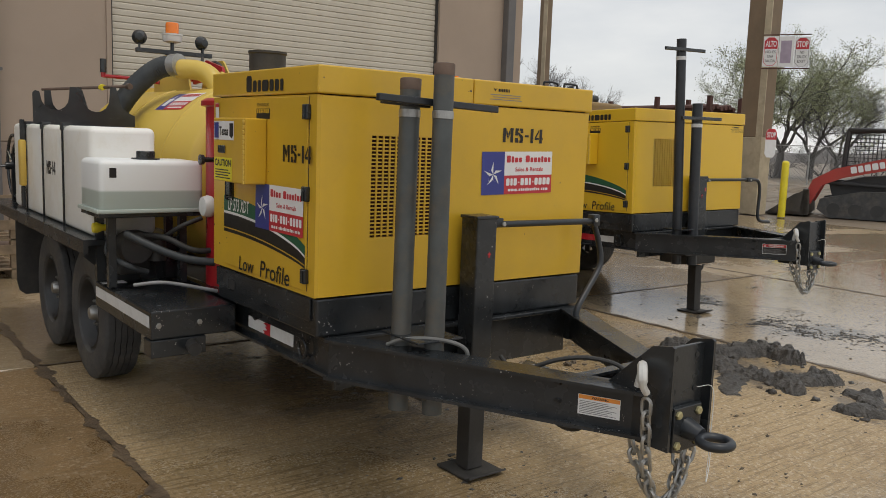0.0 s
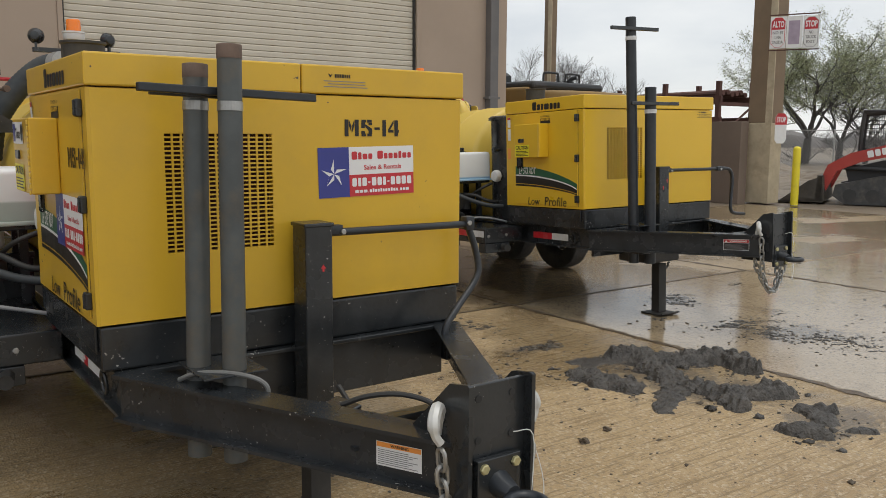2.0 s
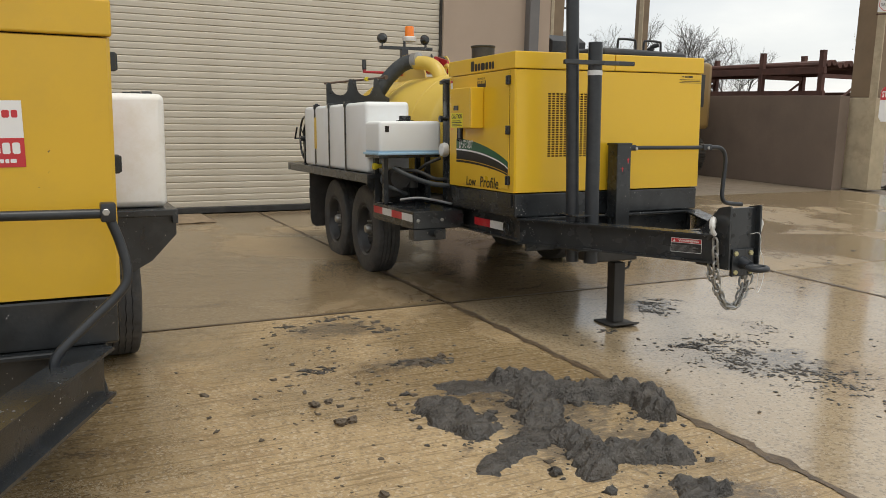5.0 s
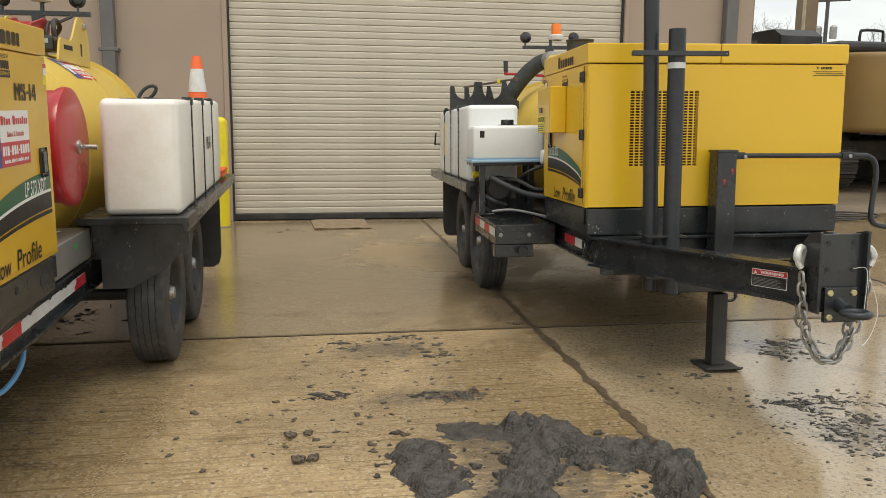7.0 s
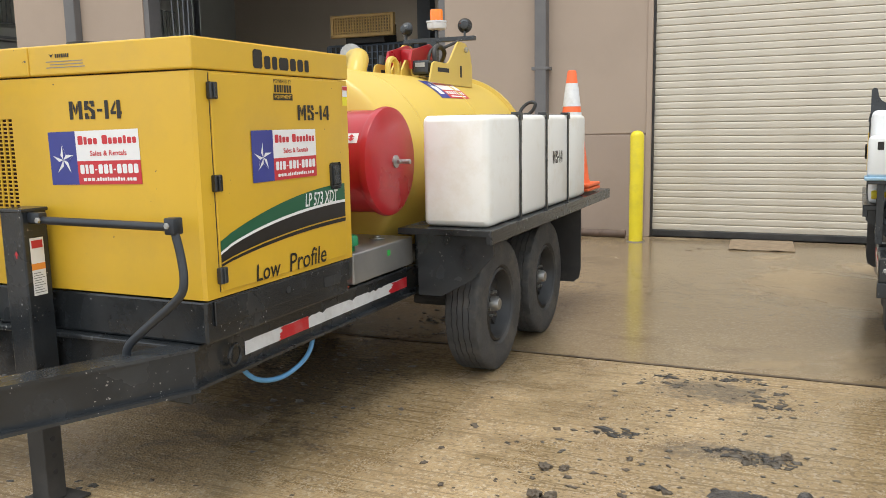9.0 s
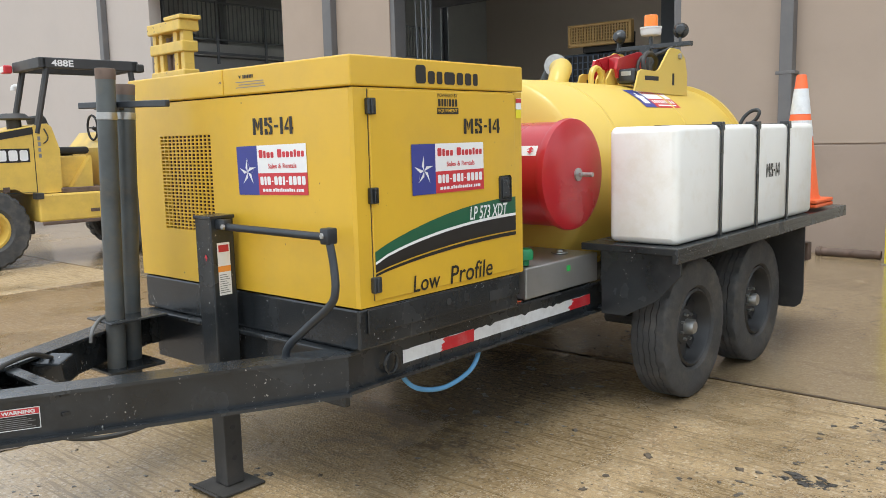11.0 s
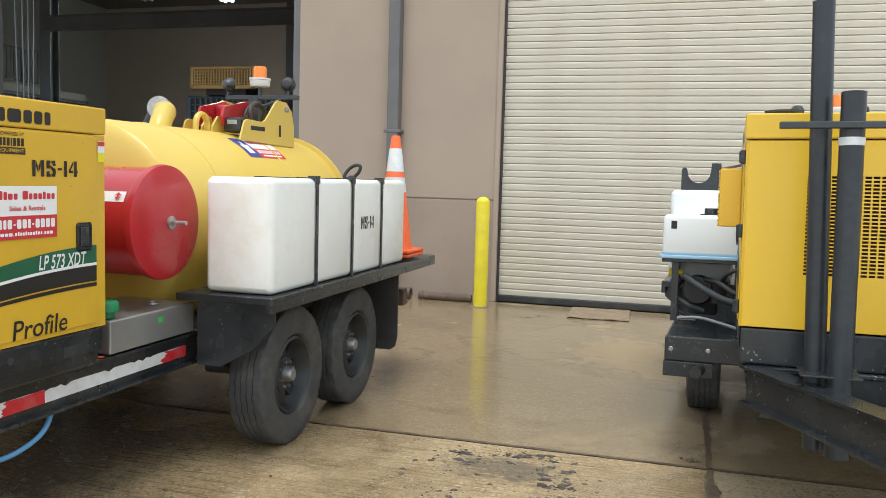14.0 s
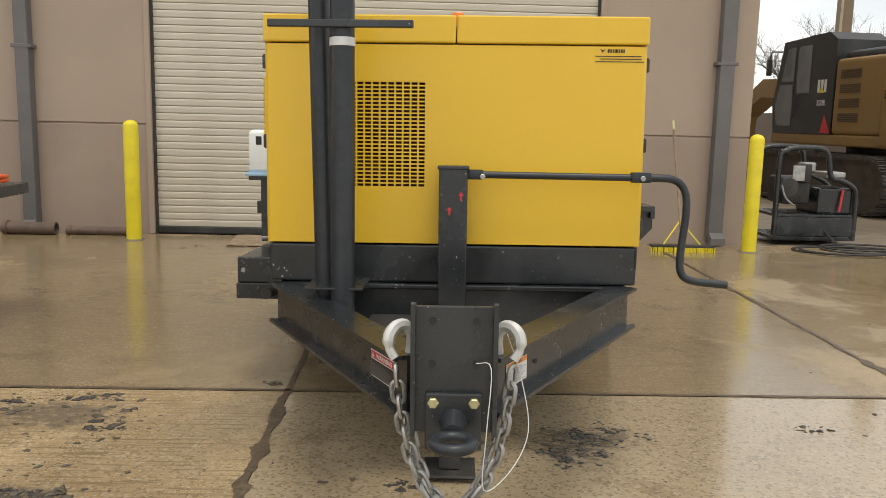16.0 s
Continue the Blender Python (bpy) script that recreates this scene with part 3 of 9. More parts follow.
def wall_run(name, x0, x1, z0=0.0, z1=TOP, label="painted tan tilt-up concrete wall"):
    """A stretch of the wall with its reveal groove at 1.33 m."""
    w = thing(name, None, label, "wall", kind="structure")
    bm = B()
    box(bm, x0, x1, WY, WY + 0.28, max(z0, 1.345), z1, 0.004, 1)
    part("upper_panel", bm, STUCCO, w)
    if z0 < 1.3:
        bm = B()
        box(bm, x0, x1, WY, WY + 0.28, z0 - 0.03, 1.325, 0.004, 1)
        part("lower_panel", bm, STUCCO_LOW, w)
        bm = B()
        box(bm, x0 + 0.01, x1 - 0.01, WY + 0.018, WY + 0.26, 1.32, 1.35)
        part("reveal", bm, STUCCO_LOW, w)
    return w


wall_run("wall_north_1", 8.645, 10.51)
wall_run("wall_north_2", 0.28, 3.105)
wall_run("wall_north_3", -8.2, -5.2, label="pale tan painted concrete pier between open bays")
wall_run("wall_north_4", 3.105, 8.645, 4.5)
wall_run("wall_north_5", -5.2, 0.28, 4.6)
wall_run("wall_north_6", -17.5, -8.2, 5.0)
# return wall at the corner, roof and back
bm = B()
box(bm, 10.23, 10.51, WY + 0.28, 30.0, -0.03, TOP)
tagged(part("wall_east", bm, STUCCO), "painted tan side wall of the warehouse", "wall", kind="structure")
bm = B()
box(bm, -17.5, 10.7, 29.7, 30.0, -0.03, TOP)
tagged(part("wall_back", bm, STUCCO_PALE), "inside rear wall of the warehouse", "wall", kind="structure")
bm = B()
box(bm, -17.6, 10.8, WY + 0.02, 30.1, TOP, TOP + 0.3)
tagged(part("warehouse_roof", bm, PIPE_GREY), "flat grey warehouse roof", "roof", kind="structure")
bm = B()
box(bm, -17.4, 10.3, WY + 0.3, 29.6, -0.02, 0.0)
tagged(part("warehouse_floor", bm, PIPE_GREY), "dark concrete floor inside the warehouse", "floor", kind="structure")

# roller door: frame, guides, slats with a rolled profile
roller_door = thing("door_1", None, "closed beige steel roller door with ribbed slats", "roller door", kind="structure")
DX0, DX1, DTOP = 3.185, 8.565, 4.5
bm = B()
box(bm, 3.105, 3.170, WY - 0.02, WY + 0.30, 0, DTOP, 0.006)
box(bm, 8.580, 8.645, WY - 0.02, WY + 0.30, 0, DTOP, 0.006)
part("door_frame", bm, STUCCO, roller_door)
bm = B()
box(bm, 3.167, 3.195, WY + 0.03, WY + 0.16, 0, DTOP)
box(bm, 8.555, 8.583, WY + 0.03, WY + 0.16, 0, DTOP)
part("guide_rail", bm, BLACK_DULL, roller_door, "dark steel guide rails")
bm = B()
box(bm, DX0, DX1, WY + 0.06, WY + 0.10, 0.0, 0.085, 0.01)
part("bottom_bar", bm, BLACK_DULL, roller_door, "dark rubber-edged bottom bar")
pitch_z = 0.0872
slat_prof = [(0.0, 0.006), (0.006, 0.0), (0.045, -0.003), (0.070, -0.003), (0.077, 0.002), (0.080, 0.016), (pitch_z - 0.001, 0.018)]
bm = B()
prism(bm, [(WY + 0.085 + d, z) for z, d in slat_prof] + [(WY + 0.115, pitch_z - 0.002), (WY + 0.115, 0.0)], "x", DX0, DX1)
first = part("slat", bm, DOOR_SLAT, roller_door)
first.matrix_local = pose(0, 0, 0.085)
for i in range(1, 51):
    share("slat", first.data, roller_door, pose(0, 0, 0.085 + pitch_z * i))

# downpipes on the wall
def downpipe(x0, x1):
    p = thing("downpipe", pose((x0 + x1) / 2, WY - 0.10, 0), "square dark grey metal downpipe fixed to the wall", "downpipe", group="downpipes")
    w = (x1 - x0) / 2
    bm = B()
    box(bm, -w, w, -0.05, 0.1, 0.10, TOP, 0.012)
    part("pipe", bm, PIPE_GREY, p)
    bm = B()
    prism(bm, [(-0.06, 0.02), (-0.16, 0.02), (-0.16, 0.10), (-0.05, 0.16), (-0.045, 0.10)], "x", -w * 0.95, w * 0.95)
    part("shoe", bm, PIPE_GREY, p)
    for z in (2.2, 4.4):
        bm = B()
        box(bm, -w - 0.04, w + 0.04, -0.054, 0.098, z, z + 0.04, 0.004)
        part("strap", bm, PIPE_GREY, p)


downpipe(1.64, 1.80)
downpipe(10.03, 10.21)
downpipe(-6.82, -6.58)


def bollard(x, y, h=1.39, r=0.085, label="yellow painted steel bollard with a domed top"):
    b = thing("bollard", pose(x, y, 0), label, "bollard", group="bollards")
    bm = B()
    spin(bm, [(r, -0.02), (r, h - 0.07)] + [(r * math.cos(a), h - 0.07 + 0.07 * math.sin(a)) for a in (0.3, 0.6, 0.9, 1.2)] + [(0, h)], "z", 24)
    part("post", bm, BOLLARD_Y, b, smooth=True)
    bm = B()
    spin(bm, [(r + 0.035, 0.0), (r + 0.03, 0.008), (r, 0.012)], "z", 20)
    part("footing", bm, SILT, b)


bollard(3.095, 10.77)
bollard(10.36, 10.70)
bollard(18.45, 10.45, 1.36)

# ---- vacuum excavation trailers ----
def star_poly(cx, cy, r, k=0.40):
    return [(cx + (r if i % 2 == 0 else r * k) * math.sin(math.pi * i / 5), cy + (r if i % 2 == 0 else r * k) * math.cos(math.pi * i / 5)) for i in range(10)]


def company_decal(parent, m, w=0.457, h=0.203):
    """Rental decal: blue field with a faceted star, white band, red band; company name, number and address as plain bars."""
    def at(x, y, lift=0.0):
        return m @ pose(x, y, lift)
    b = 0.31 * w
    flat("decal_blue_field", rect(b, h), parent, at(0, 0), DECAL_B)
    flat("decal_white_band", rect(w - b, h * 0.56, 0, 0), parent, at(b, h * 0.44), DECAL_W)
    flat("decal_red_band", rect(w - b, h * 0.44), parent, at(b, 0), DECAL_R)
    cx, cy, r = b * 0.5, h * 0.47, b * 0.42
    pts = star_poly(cx, cy, r)
    flat("decal_star", pts, parent, at(0, 0, 0.0008), DECAL_W)
    for i in range(0, 10, 2):
        flat("decal_star_facet", [pts[i], (cx, cy), pts[(i + 1) % 10]][::-1], parent, at(0, 0, 0.0016), DECAL_B)
    tall = h * 0.20
    word("name_block", "T0.8 t0.5 x0.7 x0.6 _0.45 T0.85 x0.55 x0.65 x0.6 t0.45 x0.65 x0.55", tall * 0.82, (w - b) * 0.92, parent, at(b + (w - b) * 0.04, h * 0.745, 0.0008), DECAL_R)
    letters("decal_lettering", "Sales & Rentals", h * 0.10, (w - b) * 0.58, parent, at(b + (w - b) * 0.22, h * 0.53, 0.0008), DECAL_R, 0.02)
    word("number_block", "T0.6 T0.4 T0.6 d0.35 T0.6 T0.6 T0.4 d0.35 T0.6 T0.6 T0.6 T0.6", tall * 0.86, (w - b) * 0.92, parent, at(b + (w - b) * 0.04, h * 0.20, 0.0008), DECAL_W)
    word("address_block", "x0.8 x0.8 x0.8 s0.2 x0.5 t0.4 x0.5 x0.4 t0.4 x0.4 x0.5 x0.5 t0.4 x0.5 x0.4 s0.2 x0.5 x0.5 x0.8", h * 0.085, (w - b) * 0.84, parent, at(b + (w - b) * 0.08, h * 0.065, 0.0008), DECAL_W)


def tank_decal(tank, tz, tr, ya, yb, low, high, s):
    """The rental decal bent over the tank: fields and bars between two angles from the crown."""
    def patch(name, u0, u1, v0, v1, lift, material):
        V, F = [], []
        for i in range(7):
            a = radians(low + (high - low) * (v0 + (v1 - v0) * i / 6))
            for u in (u0, u1):
                V.append(((tr + lift) * math.sin(a), ya + (yb - ya) * u, tz + (tr + lift) * math.cos(a)))
            if i:
                F.append((2 * i - 2, 2 * i - 1, 2 * i + 1, 2 * i))
        me = bpy.data.meshes.new(name)
        me.from_pydata(V, [], F)
        me.materials.append(material)
        ob = new(name, me)
        ob.parent = tank
    patch("decal_blue_field", 0.0, 0.31, 0.0, 1.0, 0.002, DECAL_B)
    patch("decal_white_band", 0.31, 1.0, 0.44, 1.0, 0.002, DECAL_W)
    patch("decal_red_band", 0.31, 1.0, 0.0, 0.44, 0.002, DECAL_R)
    for u0, u1, v0, v1 in ((0.13, 0.18, 0.18, 0.78), (0.06, 0.25, 0.46, 0.60), (0.08, 0.13, 0.18, 0.46), (0.18, 0.23, 0.18, 0.46)):
        patch("decal_star", u0, u1, v0, v1, 0.003, DECAL_W)
    for i in range(9):
        patch("name_bar", 0.35 + 0.069 * i, 0.40 + 0.069 * i, 0.72, 0.90, 0.003, DECAL_R)
        patch("number_bar", 0.35 + 0.069 * i, 0.395 + 0.069 * i, 0.20, 0.36, 0.003, DECAL_W)
    patch("address_bar", 0.40, 0.92, 0.07, 0.13, 0.003, DECAL_W)


def stencil_number(parent, m, w, h):
    """The unit's stencilled mark, stroke by stroke with the stencil's bridges."""
    u = w / 5.0
    polys = []
    s = 0.34 * u
    # M
    polys += [rect(s, h), rect(s, h, 1.25 * u - s, 0), [(s * 1.12, h), (s * 1.12, h * 0.62), (0.60 * u, h * 0.22), (0.60 * u, h * 0.62)], [(1.25 * u - s * 1.12, h), (0.65 * u, h * 0.62), (0.65 * u, h * 0.22), (1.25 * u - s * 1.12, h * 0.62)]]
    # S
    x = 1.48 * u
    e = 1.0 * u
    polys += [rect(e * 0.42, h * 0.17, x + 0.02 * u, h * 0.83), rect(e * 0.42, h * 0.17, x + e * 0.54, h * 0.83), rect(s, h * 0.33, x, h * 0.50), [(x + s * 1.0, h * 0.60), (x + e - s, h * 0.34), (x + e, h * 0.46), (x + s, h * 0.74)],
              rect(s, h * 0.32, x + e - s, h * 0.13), rect(e * 0.42, h * 0.17, x + e * 0.54, 0), rect(e * 0.42, h * 0.17, x + 0.02 * u, 0), rect(s, h * 0.16, x, h * 0.17), rect(s, h * 0.14, x + e - s, h * 0.68)]
    # dash
    polys += [rect(0.5 * u, h * 0.15, 2.68 * u, h * 0.40)]
    # 1
    polys += [rect(s, h, 3.42 * u, 0)]
    # 4
    x = 3.95 * u
    polys += [rect(s, h, x + 0.60 * u, 0), [(x, h * 0.24), (x + 0.52 * u, h * 0.24), (x + 0.52 * u, h * 0.40), (x + 0.20 * u, h * 0.40), (x + 0.52 * u, h * 0.80), (x + 0.52 * u, h), (x, h * 0.42)], rect(0.1 * u, h * 0.16, x + 0.95 * u, h * 0.24)]
    bm = B()
    for p in polys:
        sheet(bm, p, Matrix.Identity(4))
    ob = part("stencilled_number", bm, INK, parent)
    ob["kind"] = "stuff"
    ob.matrix_local = m


def sweep_stripe(parent, side, y_front, y_rear, lift):
    """Green, white and black swoosh across a side door; higher at the rear end."""
    length = abs(y_rear - y_front)
    k = 14
    def curve(base, rise, p):
        return [(length * i / k, base + rise * math.sin(math.pi / 2 * min(1, (i / k) ** p))) for i in range(k + 1)]
    east = side == "east"
    top, w1, w2, bot, pin = curve(1.115, 0.15, 0.85), curve(1.075, 0.115, 0.75), curve(1.065, 0.113, 0.75), curve(1.035, 0.075, 0.8), curve(1.020, 0.068, 0.8)
    def put(name, a, c, material, dz=0.0):
        poly = a + c[::-1]
        if not east:
            poly = [(length - x, z) for x, z in poly][::-1]
        m = facing(side, (0.797 if east else -0.797), (y_front if east else y_rear), 0, lift + dz)
        flat(name, [(x, z) for x, z in poly][::-1], parent, m, material)
    put("stripe_green", top, w1, DECAL_G)
    put("stripe_white", w1, w2, DECAL_W)
    put("stripe_black", w2, bot, INK)
    put("stripe_thin", [(x, z - 0.006) for x, z in bot], pin, INK)


def bolt(bm, at, axis, r=0.016, h=0.014):
    spin(bm, [(0, 0), (r, 0), (r, h * 0.8), (r * 0.8, h), (0, h)], axis, 6, at)


def chain_link():
    """One oval link of the safety chain, long along z."""
    bm = B()
    L, r = 0.029, 0.0175
    pts = [(r * math.cos(a), 0, L * 0.5 + r * math.sin(a)) for a in np.linspace(0, math.pi, 7)] + [(r * math.cos(a), 0, -L * 0.5 + r * math.sin(a)) for a in np.linspace(math.pi, 2 * math.pi, 7)]
    sweep(bm, pts, 0.0068, 6, closed=True)
    return bm


def tyre_and_rim(parent, x, y, z, side, r=0.405, w=0.225):
    """A trailer wheel: tyre with tread ribs, black spoked steel rim, hub with cap and nuts."""
    s = 1 if side > 0 else -1
    ri = 0.225
    prof = [(ri, -w * 0.36), (ri + 0.02, -w * 0.46), (ri + 0.08, -w * 0.5), (r - 0.06, -w * 0.49), (r - 0.034, -w * 0.475), (r - 0.014, -w * 0.45), (r - 0.004, -w * 0.425)]
    k = 5
    for i in range(k):
        a, c = -0.39 + 0.78 * i / k, -0.39 + 0.78 * (i + 1) / k
        prof += [(r, w * a), (r, w * (c - 0.022))]
        if i < k - 1:
            prof += [(r - 0.010, w * (c - 0.018)), (r - 0.010, w * (c - 0.004))]
    prof += [(r - 0.004, w * 0.425), (r - 0.014, w * 0.45), (r - 0.034, w * 0.475), (r - 0.06, w * 0.49), (ri + 0.08, w * 0.5), (ri + 0.02, w * 0.46), (ri, w * 0.36), (ri - 0.01, 0.0), (ri, -w * 0.36)]
    bm = B()
    spin(bm, prof, "x", 126)
    for v_ in bm.verts:
        rad_ = math.hypot(v_.co.y, v_.co.z)
        turn_ = int(round(math.atan2(v_.co.z, v_.co.y) / (2 * math.pi) * 126))
        if rad_ > r - 0.03 and abs(v_.co.x) > w * 0.20 and (turn_ + (1 if v_.co.x > 0 else 0)) % 3 == 0:
            v_.co.y, v_.co.z = v_.co.y * (1 - 0.007 / rad_), v_.co.z * (1 - 0.007 / rad_)
        if abs(v_.co.x) < w * 0.38 and math.hypot(v_.co.y, v_.co.z) > r - 0.02:
            v_.co.x += 0.0028 * math.cos(28 * math.atan2(v_.co.z, v_.co.y))
    tyre = part("tyre", bm, RUBBER, parent, "worn black trailer tyre", smooth=True)
    tyre.matrix_local = pose(x, y, z)
    bm = B()
    o = s * w
    spin(bm, [(ri, o * 0.40), (ri - 0.012, o * 0.44), (ri - 0.024, o * 0.38), (ri - 0.03, o * 0.10), (ri - 0.045, o * 0.02)], "x", 40)
    for i in range(8):
        a = 2 * math.pi * i / 8
        q = B()
        prism(q, [(-0.036, ri - 0.04), (0.036, ri - 0.04), (0.046, 0.085), (-0.046, 0.085)], "x", o * 0.0, o * 0.10)
        join(bm, q, Euler((a, 0, 0)).to_matrix().to_4x4())
    spin(bm, [(0.10, o * 0.0), (0.10, o * 0.16), (0.075, o * 0.2), (0.0, o * 0.2)], "x", 24)
    rim = part("rim", bm, RIM_BLACK, tyre, "black steel spoked rim", smooth=True)
    bm = B()
    spin(bm, [(0.046, o * 0.2), (0.043, o * 0.36), (0.034, o * 0.43), (0.0, o * 0.44)], "x", 18)
    part("hub_cap", bm, GALV, tyre, "dull metal hub cap", smooth=True)
    bm = B()
    for i in range(8):
        a = 2 * math.pi * i / 8 + 0.3
        spin(bm, [(0.009, o * 0.19), (0.009, o * 0.28), (0.0, o * 0.29)], "x", 6, (0, 0.076 * math.cos(a), 0.076 * math.sin(a)))
    pieces("wheel_nut", bm, GALV, tyre)


def water_tank(parent, side, y0, y1, cuts, old, reach, z0=0.965, z1=1.572):
    """A long rounded poly tank strapped to the fender deck; narrow grooves where the straps run."""
    s = 1 if side > 0 else -1
    xa, xb = s * 0.82, s * reach
    lo, hi = min(xa, xb), max(xa, xb)
    stations = [(y0, 0.035), (y0 + 0.004, 0.022), (y0 + 0.014, 0.009), (y0 + 0.035, 0.0)]
    for c in cuts:
        stations += [(c - 0.035, 0.0), (c - 0.018, 0.006), (c - 0.012, 0.012), (c + 0.012, 0.012), (c + 0.018, 0.006), (c + 0.035, 0.0)]
    stations += [(y1 - 0.035, 0.0), (y1 - 0.014, 0.009), (y1 - 0.004, 0.022), (y1, 0.035)]
    bm = B()
    loops = []
    for y, ins in stations:
        r_ = 0.035
        pts = []
        for (cx, cz), a0 in zip(((hi - r_, z1 - r_), (lo + r_, z1 - r_), (lo + r_, z0 + r_), (hi - r_, z0 + r_)), (0, 90, 180, 270)):
            for k_ in range(5):
                a_ = radians(a0 + 22.5 * k_)
                pts.append(bm.verts.new((cx + (r_ - ins) * math.cos(a_), y, cz + (r_ - ins) * math.sin(a_))))
        loops.append(pts)
    for p_, q_ in zip(loops, loops[1:]):
        for i in range(len(p_)):
            j = (i + 1) % len(p_)
            bm.faces.new((p_[i], p_[j], q_[j], q_[i]))
    bm.faces.new(loops[0])
    bm.faces.new(loops[-1][::-1])
    tank = part("water_tank", bm, POLY_OLD if old else POLY, parent, "white polyethylene water tank strapped on the deck", smooth=True)
    for c in cuts:
        bm = B()
        xo = xb + s * 0.004
        sweep_poly = [(xo - s * 0.006, z0 - 0.03), (xo, z0 - 0.03), (xo, z1 + 0.003), (xa, z1 + 0.006), (xa, z1), (xo - s * 0.006, z1 - 0.004)]
        prism(bm, sweep_poly, "y", c - 0.014, c + 0.014)
        part("strap", bm, BLACK, tank, "black tank strap")
        bm = B()
        box(bm, min(xb - s * 0.05, xb + s * 0.006), max(xb - s * 0.05, xb + s * 0.006), c - 0.028, c + 0.028, z1 - 0.004, z1 + 0.016, 0.004)
        box(bm, min(xb - s * 0.004, xb + s * 0.010), max(xb - s * 0.004, xb + s * 0.010), c - 0.02, c + 0.02, z1 - 0.03, z1, 0.003)
        part("strap_hook", bm, BLACK, tank)
    return tank


def vacuum_trailer(m, old, label):
    t = thing("vacuum_trailer", m, label, "trailer", group="vacuum trailers")

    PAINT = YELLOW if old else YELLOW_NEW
    # chassis
    for s in (-1, 1):
        bm = B()
        beam(bm, (s * 0.692, -0.03, 0.648), (s * 0.692, 4.55, 0.648), 0.17, 0.045, side=s)
        part("frame_rail", bm, BLACK, t, "black steel channel frame rail")
        bm = B()
        p0, p1 = Vector((s * (0.715 if old else 0.735), 0.0, 0.65)), Vector((s * 0.105, -1.20, 0.644))
        beam(bm, p0, p1, 0.17, 0.05, side=-s, back=0.07)
        d = (p1 - p0).normalized()
        nrm = Vector((d.y, -d.x, 0)).normalized() * s
        tongue = part("tongue_beam", bm, BLACK, t, "black steel tongue beam")
        # warning sticker on the outer face
        ang = math.degrees(math.atan2(d.y, d.x))
        base = p0 + (p1 - p0) * (0.80 if s < 0 else 0.80)
        wd, hg = (0.19, 0.085) if not old and s < 0 else (0.155, 0.075)
        out = -nrm * 0.0135
        if s < 0:
            mm = Matrix.Translation(base + out + Vector((0, 0, -0.04))) @ pose(0, 0, 0, 90, 0, ang)
        else:
            mm = Matrix.Translation(base + out + d * wd + Vector((0, 0, -0.04))) @ pose(0, 0, 0, 90, 0, ang + 180)
        if s < 0 and not old or s > 0 and old:
            flat("warning_sticker", rect(wd, hg), tongue, mm, DECAL_W, "black and red warning sticker with a white edge")
            flat("sticker_field", rect(wd - 0.006, hg * 0.62, 0.003, 0.003), tongue, mm @ pose(0, 0, 0.0006), INK)
            flat("sticker_head", rect(wd - 0.006, hg * 0.27, 0.003, hg * 0.69), tongue, mm @ pose(0, 0, 0.0006), DECAL_R)
            letters("sticker_lettering", "WARNING", hg * 0.17, wd * 0.66, tongue, mm @ pose(wd * 0.24, hg * 0.74, 0.0012), DECAL_W, 0.04)
            flat("sticker_triangle", [(0, 0), (0.018, 0), (0.009, 0.016)], tongue, mm @ pose(wd * 0.06, hg * 0.73, 0.0012), DECAL_W)
            bm = B()
            for i in range(6):
                sheet(bm, rect(wd * (0.85 - 0.08 * (i % 3)), 0.0022, 0.008, 0.008 + 0.0066 * i), pose(0, 0, 0.0012))
            o = part("sticker_lines", bm, GREY_INK, tongue)
            o.matrix_local = mm
        else:
            flat("warning_sticker", rect(wd, hg), tongue, mm, DECAL_W, "white warning sticker with an orange head")
            flat("sticker_head", rect(wd - 0.004, hg * 0.2, 0.002, hg * 0.78), tongue, mm @ pose(0, 0, 0.0006), DECAL_O)
            letters("sticker_lettering", "WARNING", hg * 0.12, wd * 0.4, tongue, mm @ pose(wd * 0.32, hg * 0.82, 0.0012), INK, 0.03)
            bm = B()
            for i in range(8):
                sheet(bm, rect(wd * (0.88 - 0.1 * ((i * 2) % 3)), 0.0022, 0.006, 0.006 + 0.0062 * i), pose(0, 0, 0.0012))
            o = part("sticker_lines", bm, GREY_INK, tongue)
            o.matrix_local = mm

    bm = B()
    box(bm, -0.69, 0.69, 0.0, 0.03, 0.50, 0.715, 0.006)
    box(bm, -0.74, 0.74, -0.03, 0.05, 0.715, 0.735, 0.005)
    part("front_crossmember", bm, BLACK, t)
    bm = B()
    for y in (0.9, 1.6, 2.9, 4.3):
        box(bm, -0.69, 0.69, y, y + 0.06, 0.60, 0.70)
    pieces("crossmember", bm, BLACK_DULL, t)
    bm = B()
    box(bm, -0.69, 0.69, 0.05, 4.5, 0.7335, 0.737)
    part("deck_plate", bm, BLACK_DULL, t)
    bm = B()
    beam(bm, (-0.28, -0.86, 0.675), (0.28, -0.86, 0.675), 0.08, 0.05, side=1)
    part("tongue_brace", bm, BLACK, t)
    bm = B()
    box(bm, -1.0, 1.0, 4.52, 4.62, 0.52, 0.66, 0.01)
    part("rear_bumper", bm, RUST if old else BLACK, t)

    if old:
        bm = B()
        prism(bm, [(0.0, 0.0), (0.05, 0.004), (0.085, 0.0), (0.07, 0.028), (0.02, 0.034)], "z", 0.736, 0.741)
        part("torn_scrap", bm, ORANGE, t, "torn orange plastic scrap").matrix_local = pose(0.69, 1.06, 0.0, 0, 0, 70)
